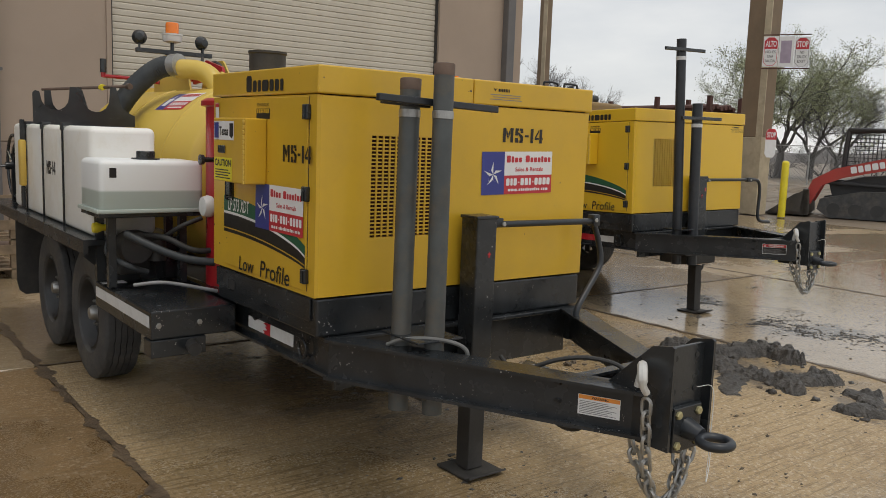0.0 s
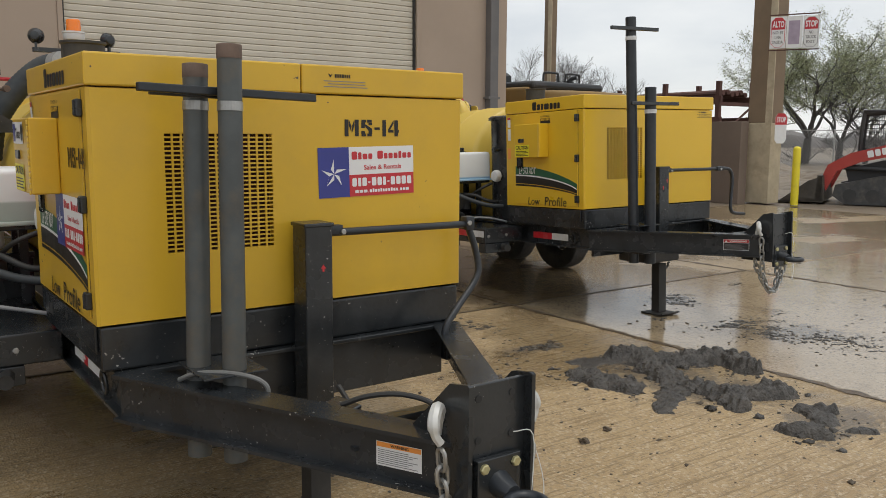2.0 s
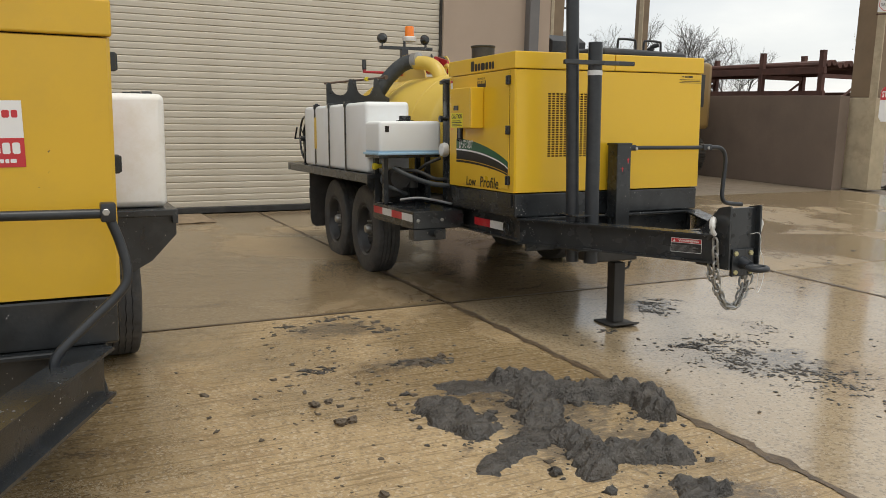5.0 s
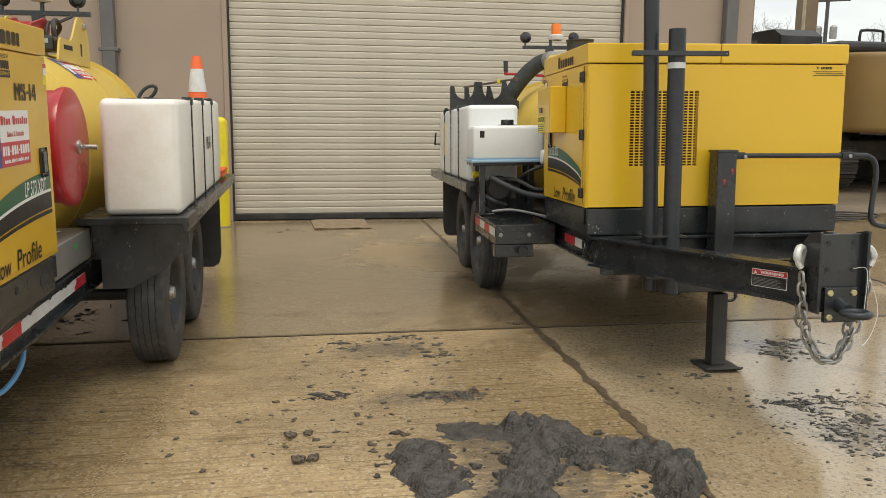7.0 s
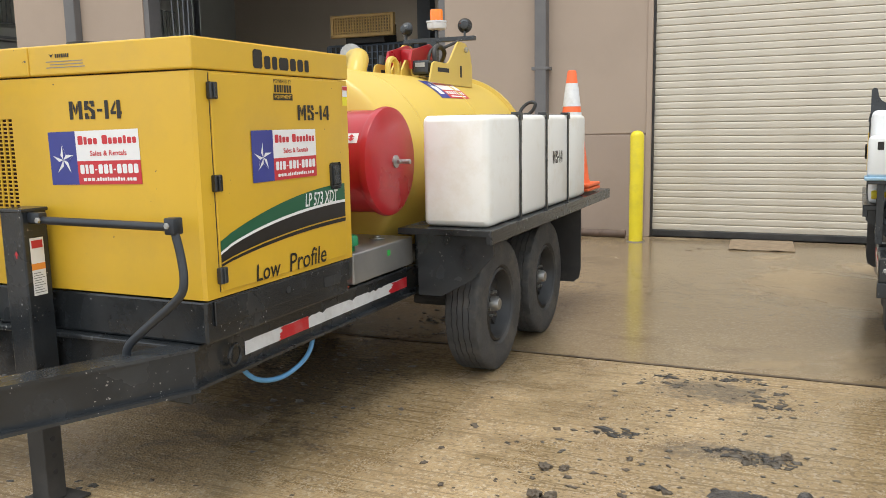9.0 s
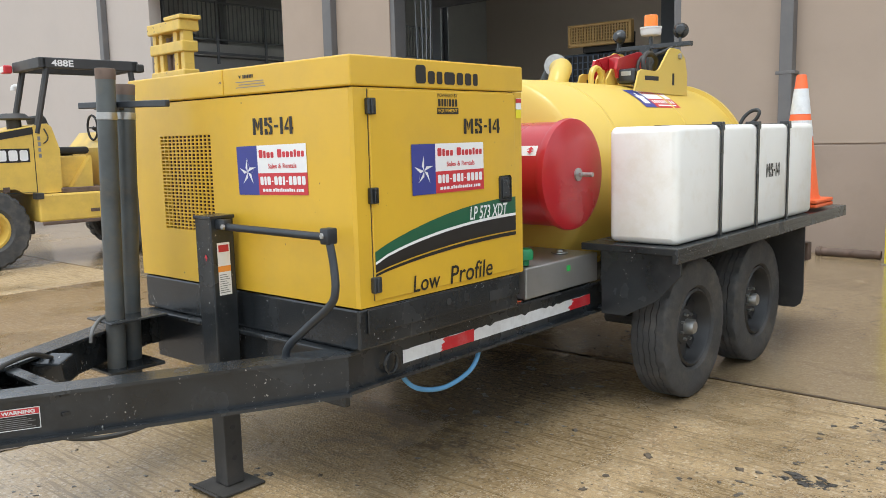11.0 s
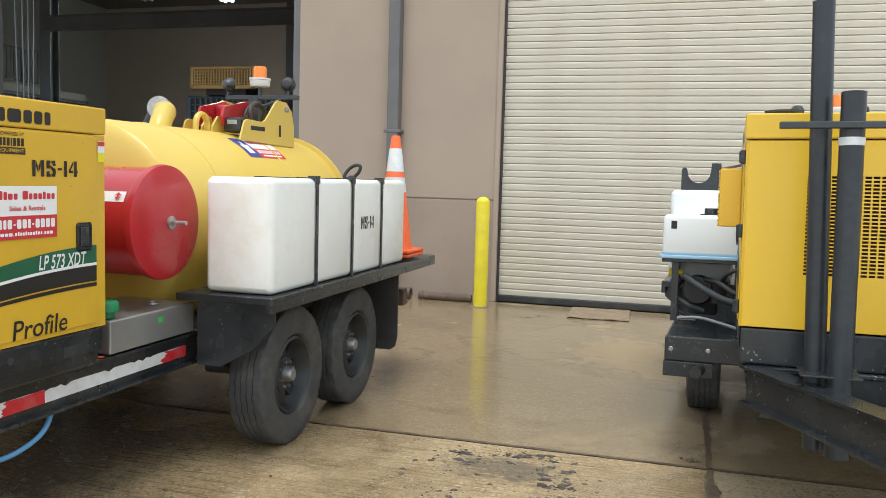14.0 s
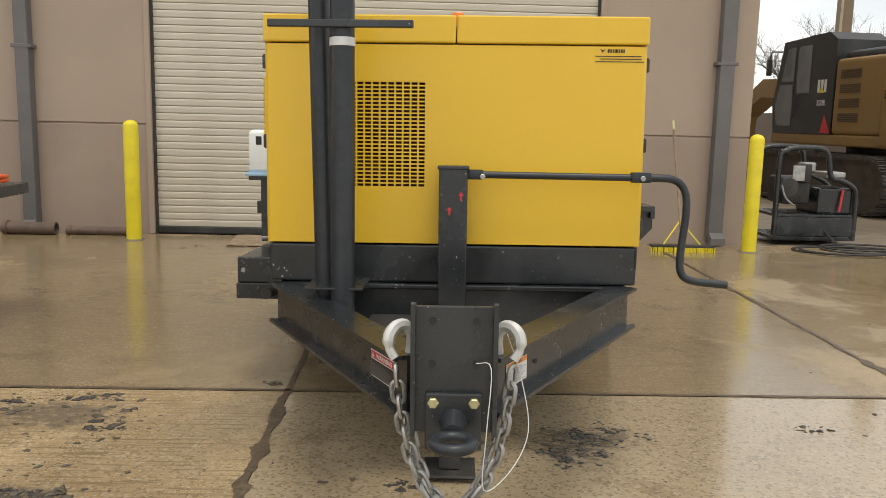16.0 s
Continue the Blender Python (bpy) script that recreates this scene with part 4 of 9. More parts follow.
    # tie ring and reflective tape on the rails
    for s in (-1, 1):
        bm = B()
        pts = [(s * (0.728 + 0.004 * math.sin(a)), 0.225 + 0.036 * math.cos(a), 0.64 + 0.044 * math.sin(a)) for a in np.linspace(0, 2 * math.pi, 17)[:-1]]
        sweep(bm, pts, 0.0075, 8, closed=True)
        part("tie_ring", bm, BLACK, t, smooth=True)
        runs = [(0.315, 0.53, 0), (0.53, 0.785, 1), (0.785, 1.56, 0), (1.56, 1.80, 1)] if s > 0 else [(0.30, 0.52, 0), (0.52, 0.78, 1)]
        if old and s < 0:
            runs = [(0.345, 0.58, 0), (0.58, 0.68, 1), (0.68, 0.825, 0)]
        rnd = random.Random(41 + s + 5 * old)
        for a, c, red in runs:
            name = "reflector_red" if red else "reflector_white"
            mt = REFLECT_R if red else REFLECT_W
            m_ = facing("east", 0.705, a, 0.612, 0.002) if s > 0 else facing("west", -0.705, c, 0.612, 0.002)
            if not old:
                flat(name, rect(c - a, 0.058), t, m_, mt)
                continue
            # torn tape: white backing under ragged red remains
            L_ = c - a
            if red:
                flat("reflector_white", rect(L_, 0.058), t, m_, REFLECT_W)
                k_ = 7
                lo_ = [(0.02 + rnd.uniform(0, 0.03), 0.0), (L_, 0.0)]
                hi_ = [(0.012 + rnd.uniform(0.0, 0.075) * (0.4 + i / k_), 0.058 * (i + 1) / (k_ + 1)) for i in range(k_)] + [(0.055, 0.058), (L_ * 0.5, 0.058 - 0.006 * rnd.random()), (L_ * 0.8, 0.058), (L_, 0.058)]
                flat(name, lo_ + hi_[::-1], t, m_ @ pose(0, 0, 0.0008), mt, "torn red reflective tape")
            else:
                k_ = int(L_ / 0.03)
                lo_ = [(L_ * i / k_, 0.0) for i in range(k_ + 1)]
                hi_ = [(L_ * i / k_, 0.058 - (rnd.choice((0, 0, 0, 0, 0.006, 0.014)) * rnd.random())) for i in range(k_ + 1)]
                flat(name, lo_ + hi_[::-1], t, m_, mt)

    # coupler: upright channel, gussets, lunette ring, bolts
    bm = B()
    box(bm, -0.118, 0.118, -1.30, -1.285, 0.60, 0.955, 0.003)
    for s in (-1, 1):
        prism(bm, [(-1.335, 0.60), (-1.335, 0.965), (-1.325, 0.97), (-1.245, 0.955), (-1.06, 0.785), (-1.06, 0.60)], "x", s * 0.1185, s * 0.106)
    coupler = part("coupler_plate", bm, BLACK, t, "black upright coupler channel with bolt holes")
    # dark discs laid on the plate for the shade in its bolt holes
    bm = B()
    for x in (-0.06, 0.06):
        for z in (0.795, 0.915):
            spin(bm, [(0.0, 0.0), (0.011, 0.0), (0.011, 0.002), (0, 0.002)], "y", 12, (x, -1.303, z))
    pieces("bolt_hole", bm, VOID, coupler)
    bm = B()
    box(bm, -0.078, 0.078, -1.325, -1.302, 0.585, 0.745, 0.004)
    part("lunette_plate", bm, BLACK, coupler)
    bm = B()
    pts = [(0.052 * math.sin(a), -1.44 - 0.052 * math.cos(a), 0.648) for a in np.linspace(0, 2 * math.pi, 25)[:-1]]
    sweep(bm, pts, 0.0165, 10, closed=True)
    sweep(bm, [(0, -1.32, 0.665), (0, -1.385, 0.655)], [0.04, 0.026], 12)
    part("lunette_ring", bm, TUBE_DARK, coupler, "worn dark steel towing ring", smooth=True)
    bm = B()
    for x in (-0.056, 0.056):
        for z in (0.61, 0.72):
            bolt(bm, (x, -1.322, z), "y", 0.0155, -0.014)
    pieces("bolt", bm, ZINC_Y, coupler)
    if not old:
        for o in coupler.children:
            if o.name.startswith(("bolt.", "lunette")) or o.name == "bolt":
                o.matrix_basis = pose(0, 0, -0.028) @ o.matrix_basis
    link = None
    for s in (-1, 1):
        # hook
        bm = B()
        pts = [(s * 0.128, -1.20, 0.80), (s * 0.124, -1.205, 0.835), (s * 0.127, -1.215, 0.865), (s * 0.142, -1.225, 0.885), (s * 0.165, -1.245, 0.885), (s * 0.182, -1.26, 0.86), (s * 0.180, -1.265, 0.825), (s * 0.165, -1.27, 0.80)]
        sweep(bm, smooth_path(pts, 4), [0.014] * 9 + [0.018] * 14 + [0.013] * 6, 8)
        hook = part("chain_hook", bm, HOOK, t, "pale zinc-plated safety chain hook", smooth=True)
        # chain
        low = 0.36
        path = smooth_path([(s * 0.165, -1.27, 0.80), (s * 0.150, -1.265, 0.66), (s * 0.115, -1.255, 0.50), (s * 0.05, -1.25, low + 0.02), (-s * 0.03, -1.245, low + 0.005), (-s * 0.09, -1.23, 0.45), (-s * 0.125, -1.20, 0.56), (-s * 0.135, -1.19, 0.63)], 20)
        step, acc, i = 0.046, 0.0, 0
        prev = path[0]
        for q in path[1:]:
            acc += (q - prev).length
            if acc >= step:
                acc -= step
                d = (q - prev).normalized()
                rot = d.to_track_quat("Z", "Y").to_matrix().to_4x4() @ pose(0, 0, 0, 0, 0, 90 * (i % 2) + 20)
                mm = Matrix.Translation(q) @ rot
                if link is None:
                    link = part("chain_link", chain_link(), GALV, hook, smooth=True)
                    link.matrix_local = mm
                else:
                    share("chain_link", link.data, hook, mm)
                i += 1
            prev = q
    # breakaway cable
    bm = B()
    sweep(bm, smooth_path([(0.06, -1.31, 0.80), (0.10, -1.35, 0.795), (0.09, -1.36, 0.62), (0.085, -1.36, 0.46), (0.16, -1.32, 0.50), (0.21, -1.28, 0.60), (0.19, -1.24, 0.74), (0.15, -1.2, 0.86)], 5), 0.0016, 5)
    cable = part("breakaway_cable", bm, WHITE, t, "thin white breakaway cable")
    for o in [coupler, cable] + [c for c in t.children if c.name.startswith("chain_hook")]:
        o.matrix_local = pose(-0.03 if old else 0.018, 0.035, -0.055 if old else -0.072)

    # jack with crank
    bm = B()
    box(bm, -0.058, 0.058, -0.145, -0.03, 0.42, 1.235, 0.006)
    jack = part("jack_tube", bm, BLACK, t, "black square drop-leg jack tube")
    bm = B()
    box(bm, -0.064, 0.064, -0.15, -0.025, 1.225, 1.24, 0.004)
    part("jack_cap", bm, BLACK, jack)
    bm = B()
    box(bm, -0.045, 0.045, -0.132, -0.043, 0.02, 0.45, 0.004)
    part("drop_leg", bm, BLACK_DULL, jack)
    # pin holes of the leg, only their dark inside laid on as discs
    bm = B()
    for z in (0.14, 0.21, 0.28, 0.35):
        spin(bm, [(0, 0.0), (0.011, 0.0), (0.011, 0.0015), (0, 0.0015)], "x", 12, (0.0455, -0.088, z))
    pieces("leg_hole", bm, VOID, jack)
    bm = B()
    box(bm, -0.11, 0.11, -0.20, 0.02, 0.004, 0.016, 0.003)
    prism(bm, [(-0.20, 0.004), (-0.20, 0.016), (-0.225, 0.03), (-0.228, 0.02)], "x", -0.11, 0.11)
    foot = part("jack_foot", bm, BLACK_DULL, jack, "flat black steel jack foot")
    bm = B()
    sweep(bm, smooth_path([(0.045, -0.088, 0.40), (0.09, -0.088, 0.40), (0.11, -0.09, 0.42), (0.105, -0.095, 0.44), (0.12, -0.1, 0.45)], 4), 0.009, 8)
    part("leg_pin", bm, BLACK_DULL, jack, smooth=True)
    bm = B()
    if old:
        pts = [(0.06, -0.10, 1.195), (0.10, -0.10, 1.195), (0.74, -0.10, 1.19)]
        sweep(bm, pts, 0.0155, 12)
        box(bm, 0.055, 0.12, -0.12, -0.08, 1.185, 1.225, 0.005)
        box(bm, 0.73, 0.775, -0.125, -0.075, 1.165, 1.225, 0.006)
        sweep(bm, smooth_path([(0.755, -0.10, 1.18), (0.785, -0.11, 1.09), (0.80, -0.12, 1.00), (0.775, -0.13, 0.94), (0.66, -0.16, 0.84), (0.585, -0.18, 0.77), (0.57, -0.185, 0.715)], 5), 0.0155, 12)
    else:
        sweep(bm, [(0.06, -0.10, 1.205), (0.76, -0.10, 1.20)], 0.0145, 12)
        box(bm, 0.055, 0.12, -0.12, -0.08, 1.185, 1.225, 0.005)
        box(bm, 0.72, 0.80, -0.122, -0.078, 1.18, 1.222, 0.005)
        sweep(bm, smooth_path([(0.78, -0.10, 1.20), (0.89, -0.10, 1.195), (0.94, -0.10, 1.15), (0.95, -0.10, 1.06), (0.935, -0.10, 0.90), (0.94, -0.10, 0.815), (0.99, -0.10, 0.78), (1.13, -0.10, 0.765)], 5), 0.016, 12)
    crank = part("jack_crank", bm, TUBE_DARK, t, "dark bent steel jack crank", smooth=True)
    bm = B()
    for x in (0.118, 0.745 if old else 0.765):
        bolt(bm, (x, -0.12, 1.197), "y", 0.012, -0.01)
    pieces("crank_bolt", bm, GALV, crank)
    if old:
        for z0_, hh, mt in ((0.90, 0.10, DECAL_W), (1.0, 0.025, DECAL_O), (1.025, 0.10, DECAL_W)):
            flat("jack_sticker", rect(0.062, hh), jack, facing("east", 0.058, -0.12, z0_, 0.002), mt)
        bm = B()
        for i in range(9):
            sheet(bm, rect(0.05 - 0.008 * (i % 3), 0.003, 0.005, 0.01 + 0.0095 * i), Matrix.Identity(4))
        part("jack_sticker_lines", bm, GREY_INK, jack).matrix_local = facing("east", 0.058, -0.12, 0.90, 0.003)
        flat("jack_sticker_head", rect(0.05, 0.03), jack, facing("east", 0.058, -0.114, 1.085, 0.003), DECAL_R)
        flat("arrow", [(0, 0.012), (-0.008, 0.012), (0.004, 0.028), (0.016, 0.012), (0.008, 0.012), (0.008, 0), (0, 0)], jack, facing("front", 0.012, -0.145, 1.05, 0.002), DECAL_R)
    else:
        for x, z in ((-0.018, 1.04), (0.028, 1.10)):
            flat("arrow", [(0, 0.02), (-0.008, 0.02), (0.004, 0.036), (0.016, 0.02), (0.008, 0.02), (0.008, 0), (0, 0)], jack, facing("front", x, -0.145, z, 0.002), DECAL_R)

    # tube holder plates on the tongue
    bm = B()
    box(bm, -0.56, -0.335, -0.41, -0.14, 0.772, 0.780, 0.002)
    part("tube_guide_plate", bm, BLACK, t)
    bm = B()
    box(bm, -0.545, -0.35, -0.42, -0.16, 0.545, 0.56, 0.003)
    part("tube_rest_plate", bm, BLACK, t)
    if not old:
        bm = B()
        box(bm, -0.35, 0.02, -0.30, 0.05, 0.44, 0.60, 0.012)
        part("battery_box", bm, BLACK_DULL, t)

    # engine enclosure
    bm = B()
    box(bm, -0.78, 0.78, 0.008, 1.03, 0.737, 0.90, 0.01)
    skid = part("skid_base", bm, BLACK, t, "black steel engine skid")
    for s in (-1, 1):
        bm = B()
        box(bm, s * 0.781, s * 0.79, 0.05, 1.03, 0.80, 0.895, 0.003)
        part("skid_side", bm, BLACK, skid)
    # skid openings shown by dark pieces on the plate, as if shaded
    bm = B()
    for s in (-1, 1):
        spin(bm, [(0, 0), (0.016, 0), (0.016, s * 0.0015), (0, s * 0.0015)], "x", 14, (s * 0.7905, 0.52, 0.85))
        box(bm, s * 0.7905, s * 0.7925, 0.80, 0.88, 0.805, 0.85)
    pieces("skid_hole", bm, VOID, skid)
    bm = B()
    X, Z0, Z1 = 0.79, 0.905, 1.735
    gx0, gx1, gz0, gz1 = -0.538, -0.119, 1.145, 1.582
    def loop(x0, x1, z0, z1, y):
        return [bm.verts.new((x, y, z)) for x, z in ((x0, z0), (x1, z0), (x1, z1), (x0, z1))]
    loops = [loop(-X, X, Z0, Z1, 0.06), loop(-X, X, Z0, Z1, 0.012), loop(-X + 0.012, X - 0.012, Z0 + 0.003, Z1 - 0.003, 0.0), loop(gx0, gx1, gz0, gz1, 0.0), loop(gx0, gx1, gz0, gz1, 0.06)]
    for a, c in zip(loops, loops[1:]):
        for i in range(4):
            bm.faces.new((a[i], a[(i + 1) % 4], c[(i + 1) % 4], c[i]))
    q = B()
    box(q, -X, X, 0.06, 1.06, Z0, Z1, 0.0)
    join(bm, q)
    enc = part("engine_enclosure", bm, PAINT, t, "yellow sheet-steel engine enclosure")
    bm = B()
    nx, nz = 13, 27
    px, pz = (gx1 - gx0) / nx, (gz1 - gz0) / nz
    for i in range(nx + 1):
        x = gx0 + px * i
        box(bm, x - 0.0036, x + 0.0036, 0.0005, 0.006, gz0, gz1)
    for i in range(nz + 1):
        z = gz0 + pz * i
        box(bm, gx0, gx1, 0.001, 0.0055, z - 0.0030, z + 0.0030)
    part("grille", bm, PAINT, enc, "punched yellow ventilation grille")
    bm = B()
    box(bm, gx0, gx1, 0.045, 0.058, gz0, gz1)
    part("grille_backing", bm, mat("dark_red_radiator", (0.05, 0.012, 0.008), 0.8, 0, 0.3, 30.0, 0.0) if "dark_red_radiator" not in bpy.data.materials else bpy.data.materials["dark_red_radiator"], enc)
    for a, c in ((-0.796, 0.002), (0.006, 0.796)):
        bm = B()
        box(bm, a, c, -0.005, 1.066, 1.739, 1.852, 0.007)
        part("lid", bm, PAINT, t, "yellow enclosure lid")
    bm = B()
    box(bm, -0.77, 0.77, 0.02, 1.02, 1.735, 1.741)
    part("lid_gasket", bm, VOID, enc)

    for s, side in ((1, "east"), (-1, "west")):
        ya, yb = (0.086, 1.0) if s > 0 else (0.078, 0.92)
        bm = B()
        box(bm, s * 0.788, s * 0.7965, ya, yb, 0.925, 1.728, 0.003)
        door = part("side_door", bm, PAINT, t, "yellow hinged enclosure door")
        for yy in (ya - 0.005, yb + 0.001):
            bm = B()
            box(bm, s * 0.789, s * 0.7906, yy, yy + 0.004, 0.925, 1.73)
            part("door_gap", bm, VOID, enc)
        for z in (0.957, 1.30, 1.634):
            bm = B()
            box(bm, s * 0.789, s * 0.812, ya - 0.018, ya + 0.024, z, z + 0.062, 0.005)
            box(bm, s * 0.805, s * 0.818, ya - 0.004, ya + 0.006, z + 0.004, z + 0.058, 0.003)
            part("hinge", bm, BLACK, door, "black door hinge")
        yl = yb - 0.085 if s > 0 else yb - 0.075
        bm = B()
        box(bm, s * 0.795, s * 0.803, yl - 0.042, yl + 0.042, 1.245, 1.365, 0.012)
        box(bm, s * 0.80, s * 0.810, yl - 0.028, yl + 0.028, 1.262, 1.35, 0.008)
        part("latch", bm, BLACK, door, "black paddle latch")
        fx = s * 0.7965
        # brand word as bars, on the lid
        if s > 0:
            word("brand_block", "T0.85 x0.6 x0.5 x0.95 x0.6 x0.6 x0.45", 0.072, 0.39, t, facing("east", 0.796, 0.345, 1.757, 0.002), INK)
            bars("maker_block", [0.6, 0.5, 0.6, 0.25, 0.6, 0.6, 0.6], 0.030, 0.12, door, facing("east", fx, 0.475, 1.668, 0.002), INK)
            flat("maker_plate", rect(0.135, 0.026), door, facing("east", fx, 0.467, 1.637, 0.002), INK)
            letters("maker_lettering", "POWERED BY", 0.014, 0.125, door, facing("east", fx, 0.472, 1.706, 0.002), INK, 0.01)
            letters("maker_lettering", "EQUIPMENT", 0.016, 0.12, door, facing("east", fx, 0.475, 1.642, 0.0028), YELLOW, 0.01)
            letters("model_lettering", "LP 573 XDT", 0.058, 0.27, door, facing("east", fx, 0.66, 1.185, 0.0045), DECAL_W, 0.015, 0.2)
            letters("model_word", "Low", 0.068, 0.165, door, facing("east", fx, 0.295, 0.925, 0.003), INK, 0.008, 0.12)
            letters("model_word", "Profile", 0.078, 0.29, door, facing("east", fx, 0.525, 0.925, 0.003), INK, 0.006, 0.12)
            sweep_stripe(door, "east", ya + 0.004, yb - 0.004, 0.0015)
        else:
            word("brand_block", "T0.85 x0.6 x0.5 x0.95 x0.6 x0.6 x0.45", 0.072, 0.37, t, facing("west", -0.796, 0.665, 1.755, 0.002), INK)
            flat("maker_plate", rect(0.135, 0.045), door, facing("west", fx, 0.555, 1.635, 0.002), INK)
            bars("maker_block", [0.6, 0.5, 0.6, 0.25, 0.6, 0.6, 0.6], 0.018, 0.12, door, facing("west", fx, 0.548, 1.66, 0.0028), YELLOW)
            letters("maker_lettering", "POWERED BY", 0.013, 0.12, door, facing("west", fx, 0.55, 1.69, 0.002), INK, 0.01)
            letters("model_lettering", "LP 573 XDT", 0.06, 0.24, door, facing("west", fx, 0.86, 1.195, 0.0045), DECAL_W, 0.015, 0.2)
            letters("model_word", "Low", 0.068, 0.165, door, facing("west", fx, 0.735, 0.92, 0.003), INK, 0.008, 0.12)
            letters("model_word", "Profile", 0.078, 0.29, door, facing("west", fx, 0.505, 0.92, 0.003), INK, 0.006, 0.12)
            sweep_stripe(door, "west", ya + 0.004, yb - 0.004, 0.0015)
    # control box on the west door
    cb = B()
    box(cb, -0.90, -0.797, 0.45, 0.80, 1.345, 1.635, 0.006)
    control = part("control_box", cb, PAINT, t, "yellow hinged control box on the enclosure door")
    bm = B()
    for i in range(13):
        box(bm, -0.906, -0.90, 0.455, 0.468, 1.345 + 0.022 * i, 1.345 + 0.022 * i + 0.017, 0.002, 1)
    part("piano_hinge", bm, YELLOW_OLD, control)
    flat("caution_sticker", rect(0.20, 0.105), control, facing("west", -0.90, 0.785, 1.35, 0.002), DECAL_Y, "yellow caution sticker")
    letters("caution_lettering", "CAUTION", 0.032, 0.18, control, facing("west", -0.90, 0.775, 1.415, 0.003), INK, 0.03)
    bm = B()
    for i in range(4):
        sheet(bm, rect(0.17 - 0.02 * (i % 2), 0.005, 0.0, 0.012 * i), Matrix.Identity(4))
    part("caution_lines", bm, INK, control).matrix_local = facing("west", -0.90, 0.77, 1.36, 0.003)
    bm = B()
    box(bm, -0.908, -0.90, 0.66, 0.735, 1.475, 1.51, 0.004)
    part("control_latch", bm, BLACK, control)
    if old:
        flat("permit_sticker", rect(0.225, 0.085), control, facing("west", -0.90, 0.79, 1.535, 0.002), DECAL_W, "white and blue permit sticker")
        flat("permit_star_field", rect(0.05, 0.07, 0.008, 0.008), control, facing("west", -0.90, 0.79, 1.535, 0.003), DECAL_B)
        letters("permit_lettering", "Texas", 0.04, 0.10, control, facing("west", -0.90, 0.725, 1.555, 0.003), INK, 0.03)
        flat("permit_badge", [(0, 0), (0.02, -0.012), (0.04, 0), (0.04, 0.055), (0, 0.055)], control, facing("west", -0.90, 0.61, 1.555, 0.003), INK)
    # safety stickers on the rear post of the enclosure
    for s, side, yy in ((1, "east", 1.015), (-1, "west", 1.035)):
        x = s * 0.79
        for z, hh, mt in ((1.62, 0.05, DECAL_Y if s > 0 else DECAL_W), (1.66, 0.05, DECAL_W)) + (((1.50, 0.105, DECAL_W), (1.33, 0.10, DECAL_O)) if s < 0 else ()):
            flat("safety_sticker", rect(0.042, hh), enc, facing(side, x, yy, z, 0.002 + (0.001 if z > 1.65 else 0)), mt)
        flat("safety_sticker_red", rect(0.042, 0.018), enc, facing(side, x, yy, 1.69, 0.004), DECAL_R)
    # small maker's mark on the lid front
    mm = facing("front", 0.10 if old else 0.60, -0.005, 1.752 if old else 1.70, 0.002)
    if not old:
        mm = facing("front", 0.575, 0.0, 1.655, 0.002)
    bars("maker_mark", [0.6, 0.5, 0.5, 0.8, 0.5, 0.5, 0.45], 0.014, 0.07, enc, mm @ pose(0.05, 0.052, 0), INK)
    flat("maker_mark_arrow", [(0, 0.016), (0.012, 0), (0.024, 0.016), (0.014, 0.010)], enc, mm @ pose(0.018, 0.052, 0), INK)
    bm = B()
    for i, (a, c) in enumerate(((0.0, 0.19), (0.02, 0.17), (0.0, 0.2))):
        sheet(bm, rect(c, 0.0035, a, 0.036 - 0.011 * i), Matrix.Identity(4))
    part("maker_lines", bm, INK if not old else GREY_INK, enc).matrix_local = mm
    if old:
        stencil_number(enc, facing("front", 0.195, 0.0, 1.572, 0.002), 0.262, 0.068)
        company_decal(enc, facing("front", 0.075, 0.0, 1.322, 0.002) @ pose(0, 0, 0, 0, 0, 1.2))
        stencil_number(t, facing("east", 0.797, 0.635, 1.555, 0.002), 0.25, 0.064)
        company_decal(t, facing("east", 0.797, 0.305, 1.315, 0.003))
        stencil_number(t, facing("west", -0.797, 0.29, 1.455, 0.002), 0.25, 0.072)
        company_decal(t, facing("west", -0.797, 0.555, 1.145, 0.003))

    # exhaust and air cleaner on the lid
    bm = B()
    spin(bm, [(0.088, 1.842), (0.088, 1.95), (0.094, 1.955), (0.094, 1.965), (0.08, 1.965), (0.078, 1.90)], "z", 28, (-0.60, 0.86, 0))
    part("exhaust_pipe", bm, BLACK_DULL, t, "black round exhaust stack", smooth=True)
    if not old:
        bm = B()
        spin(bm, [(0.20, 1.842), (0.20, 1.875), (0.19, 1.885), (0, 1.89)], "z", 32, (-0.05, 0.7, 0))
        part("rain_cap", bm, BLACK_DULL, t, "flat black round cover", smooth=True)

    # filter housings behind the enclosure
    drum_paint = RED if old else BLACK
    bm = B()
    spin(bm, [(0.0, 0.72), (0.20, 0.72), (0.20, 1.70), (0.225, 1.705), (0.225, 1.73), (0.20, 1.745), (0, 1.75)], "z", 36, (-0.50, 1.36, 0))
    canister = part("filter_canister", bm, drum_paint, t, ("red" if old else "black") + " upright filter canister", smooth=True)
    bm = B()
    spin(bm, [(0, 0), (0.055, 0), (0.06, -0.02), (0.05, -0.05), (0, -0.055)], "x", 20, (-0.70, 1.32, 1.17))
    part("gauge", bm, WHITE, canister, "round white gauge", smooth=True)
    bm = B()
    spin(bm, [(0.014, 0), (0.014, -0.05), (0.026, -0.055), (0.028, -0.075), (0, -0.08)], "x", 14, (-0.70, 1.29, 1.42))
    part("knob", bm, BLACK, canister, smooth=True)
    bm = B()
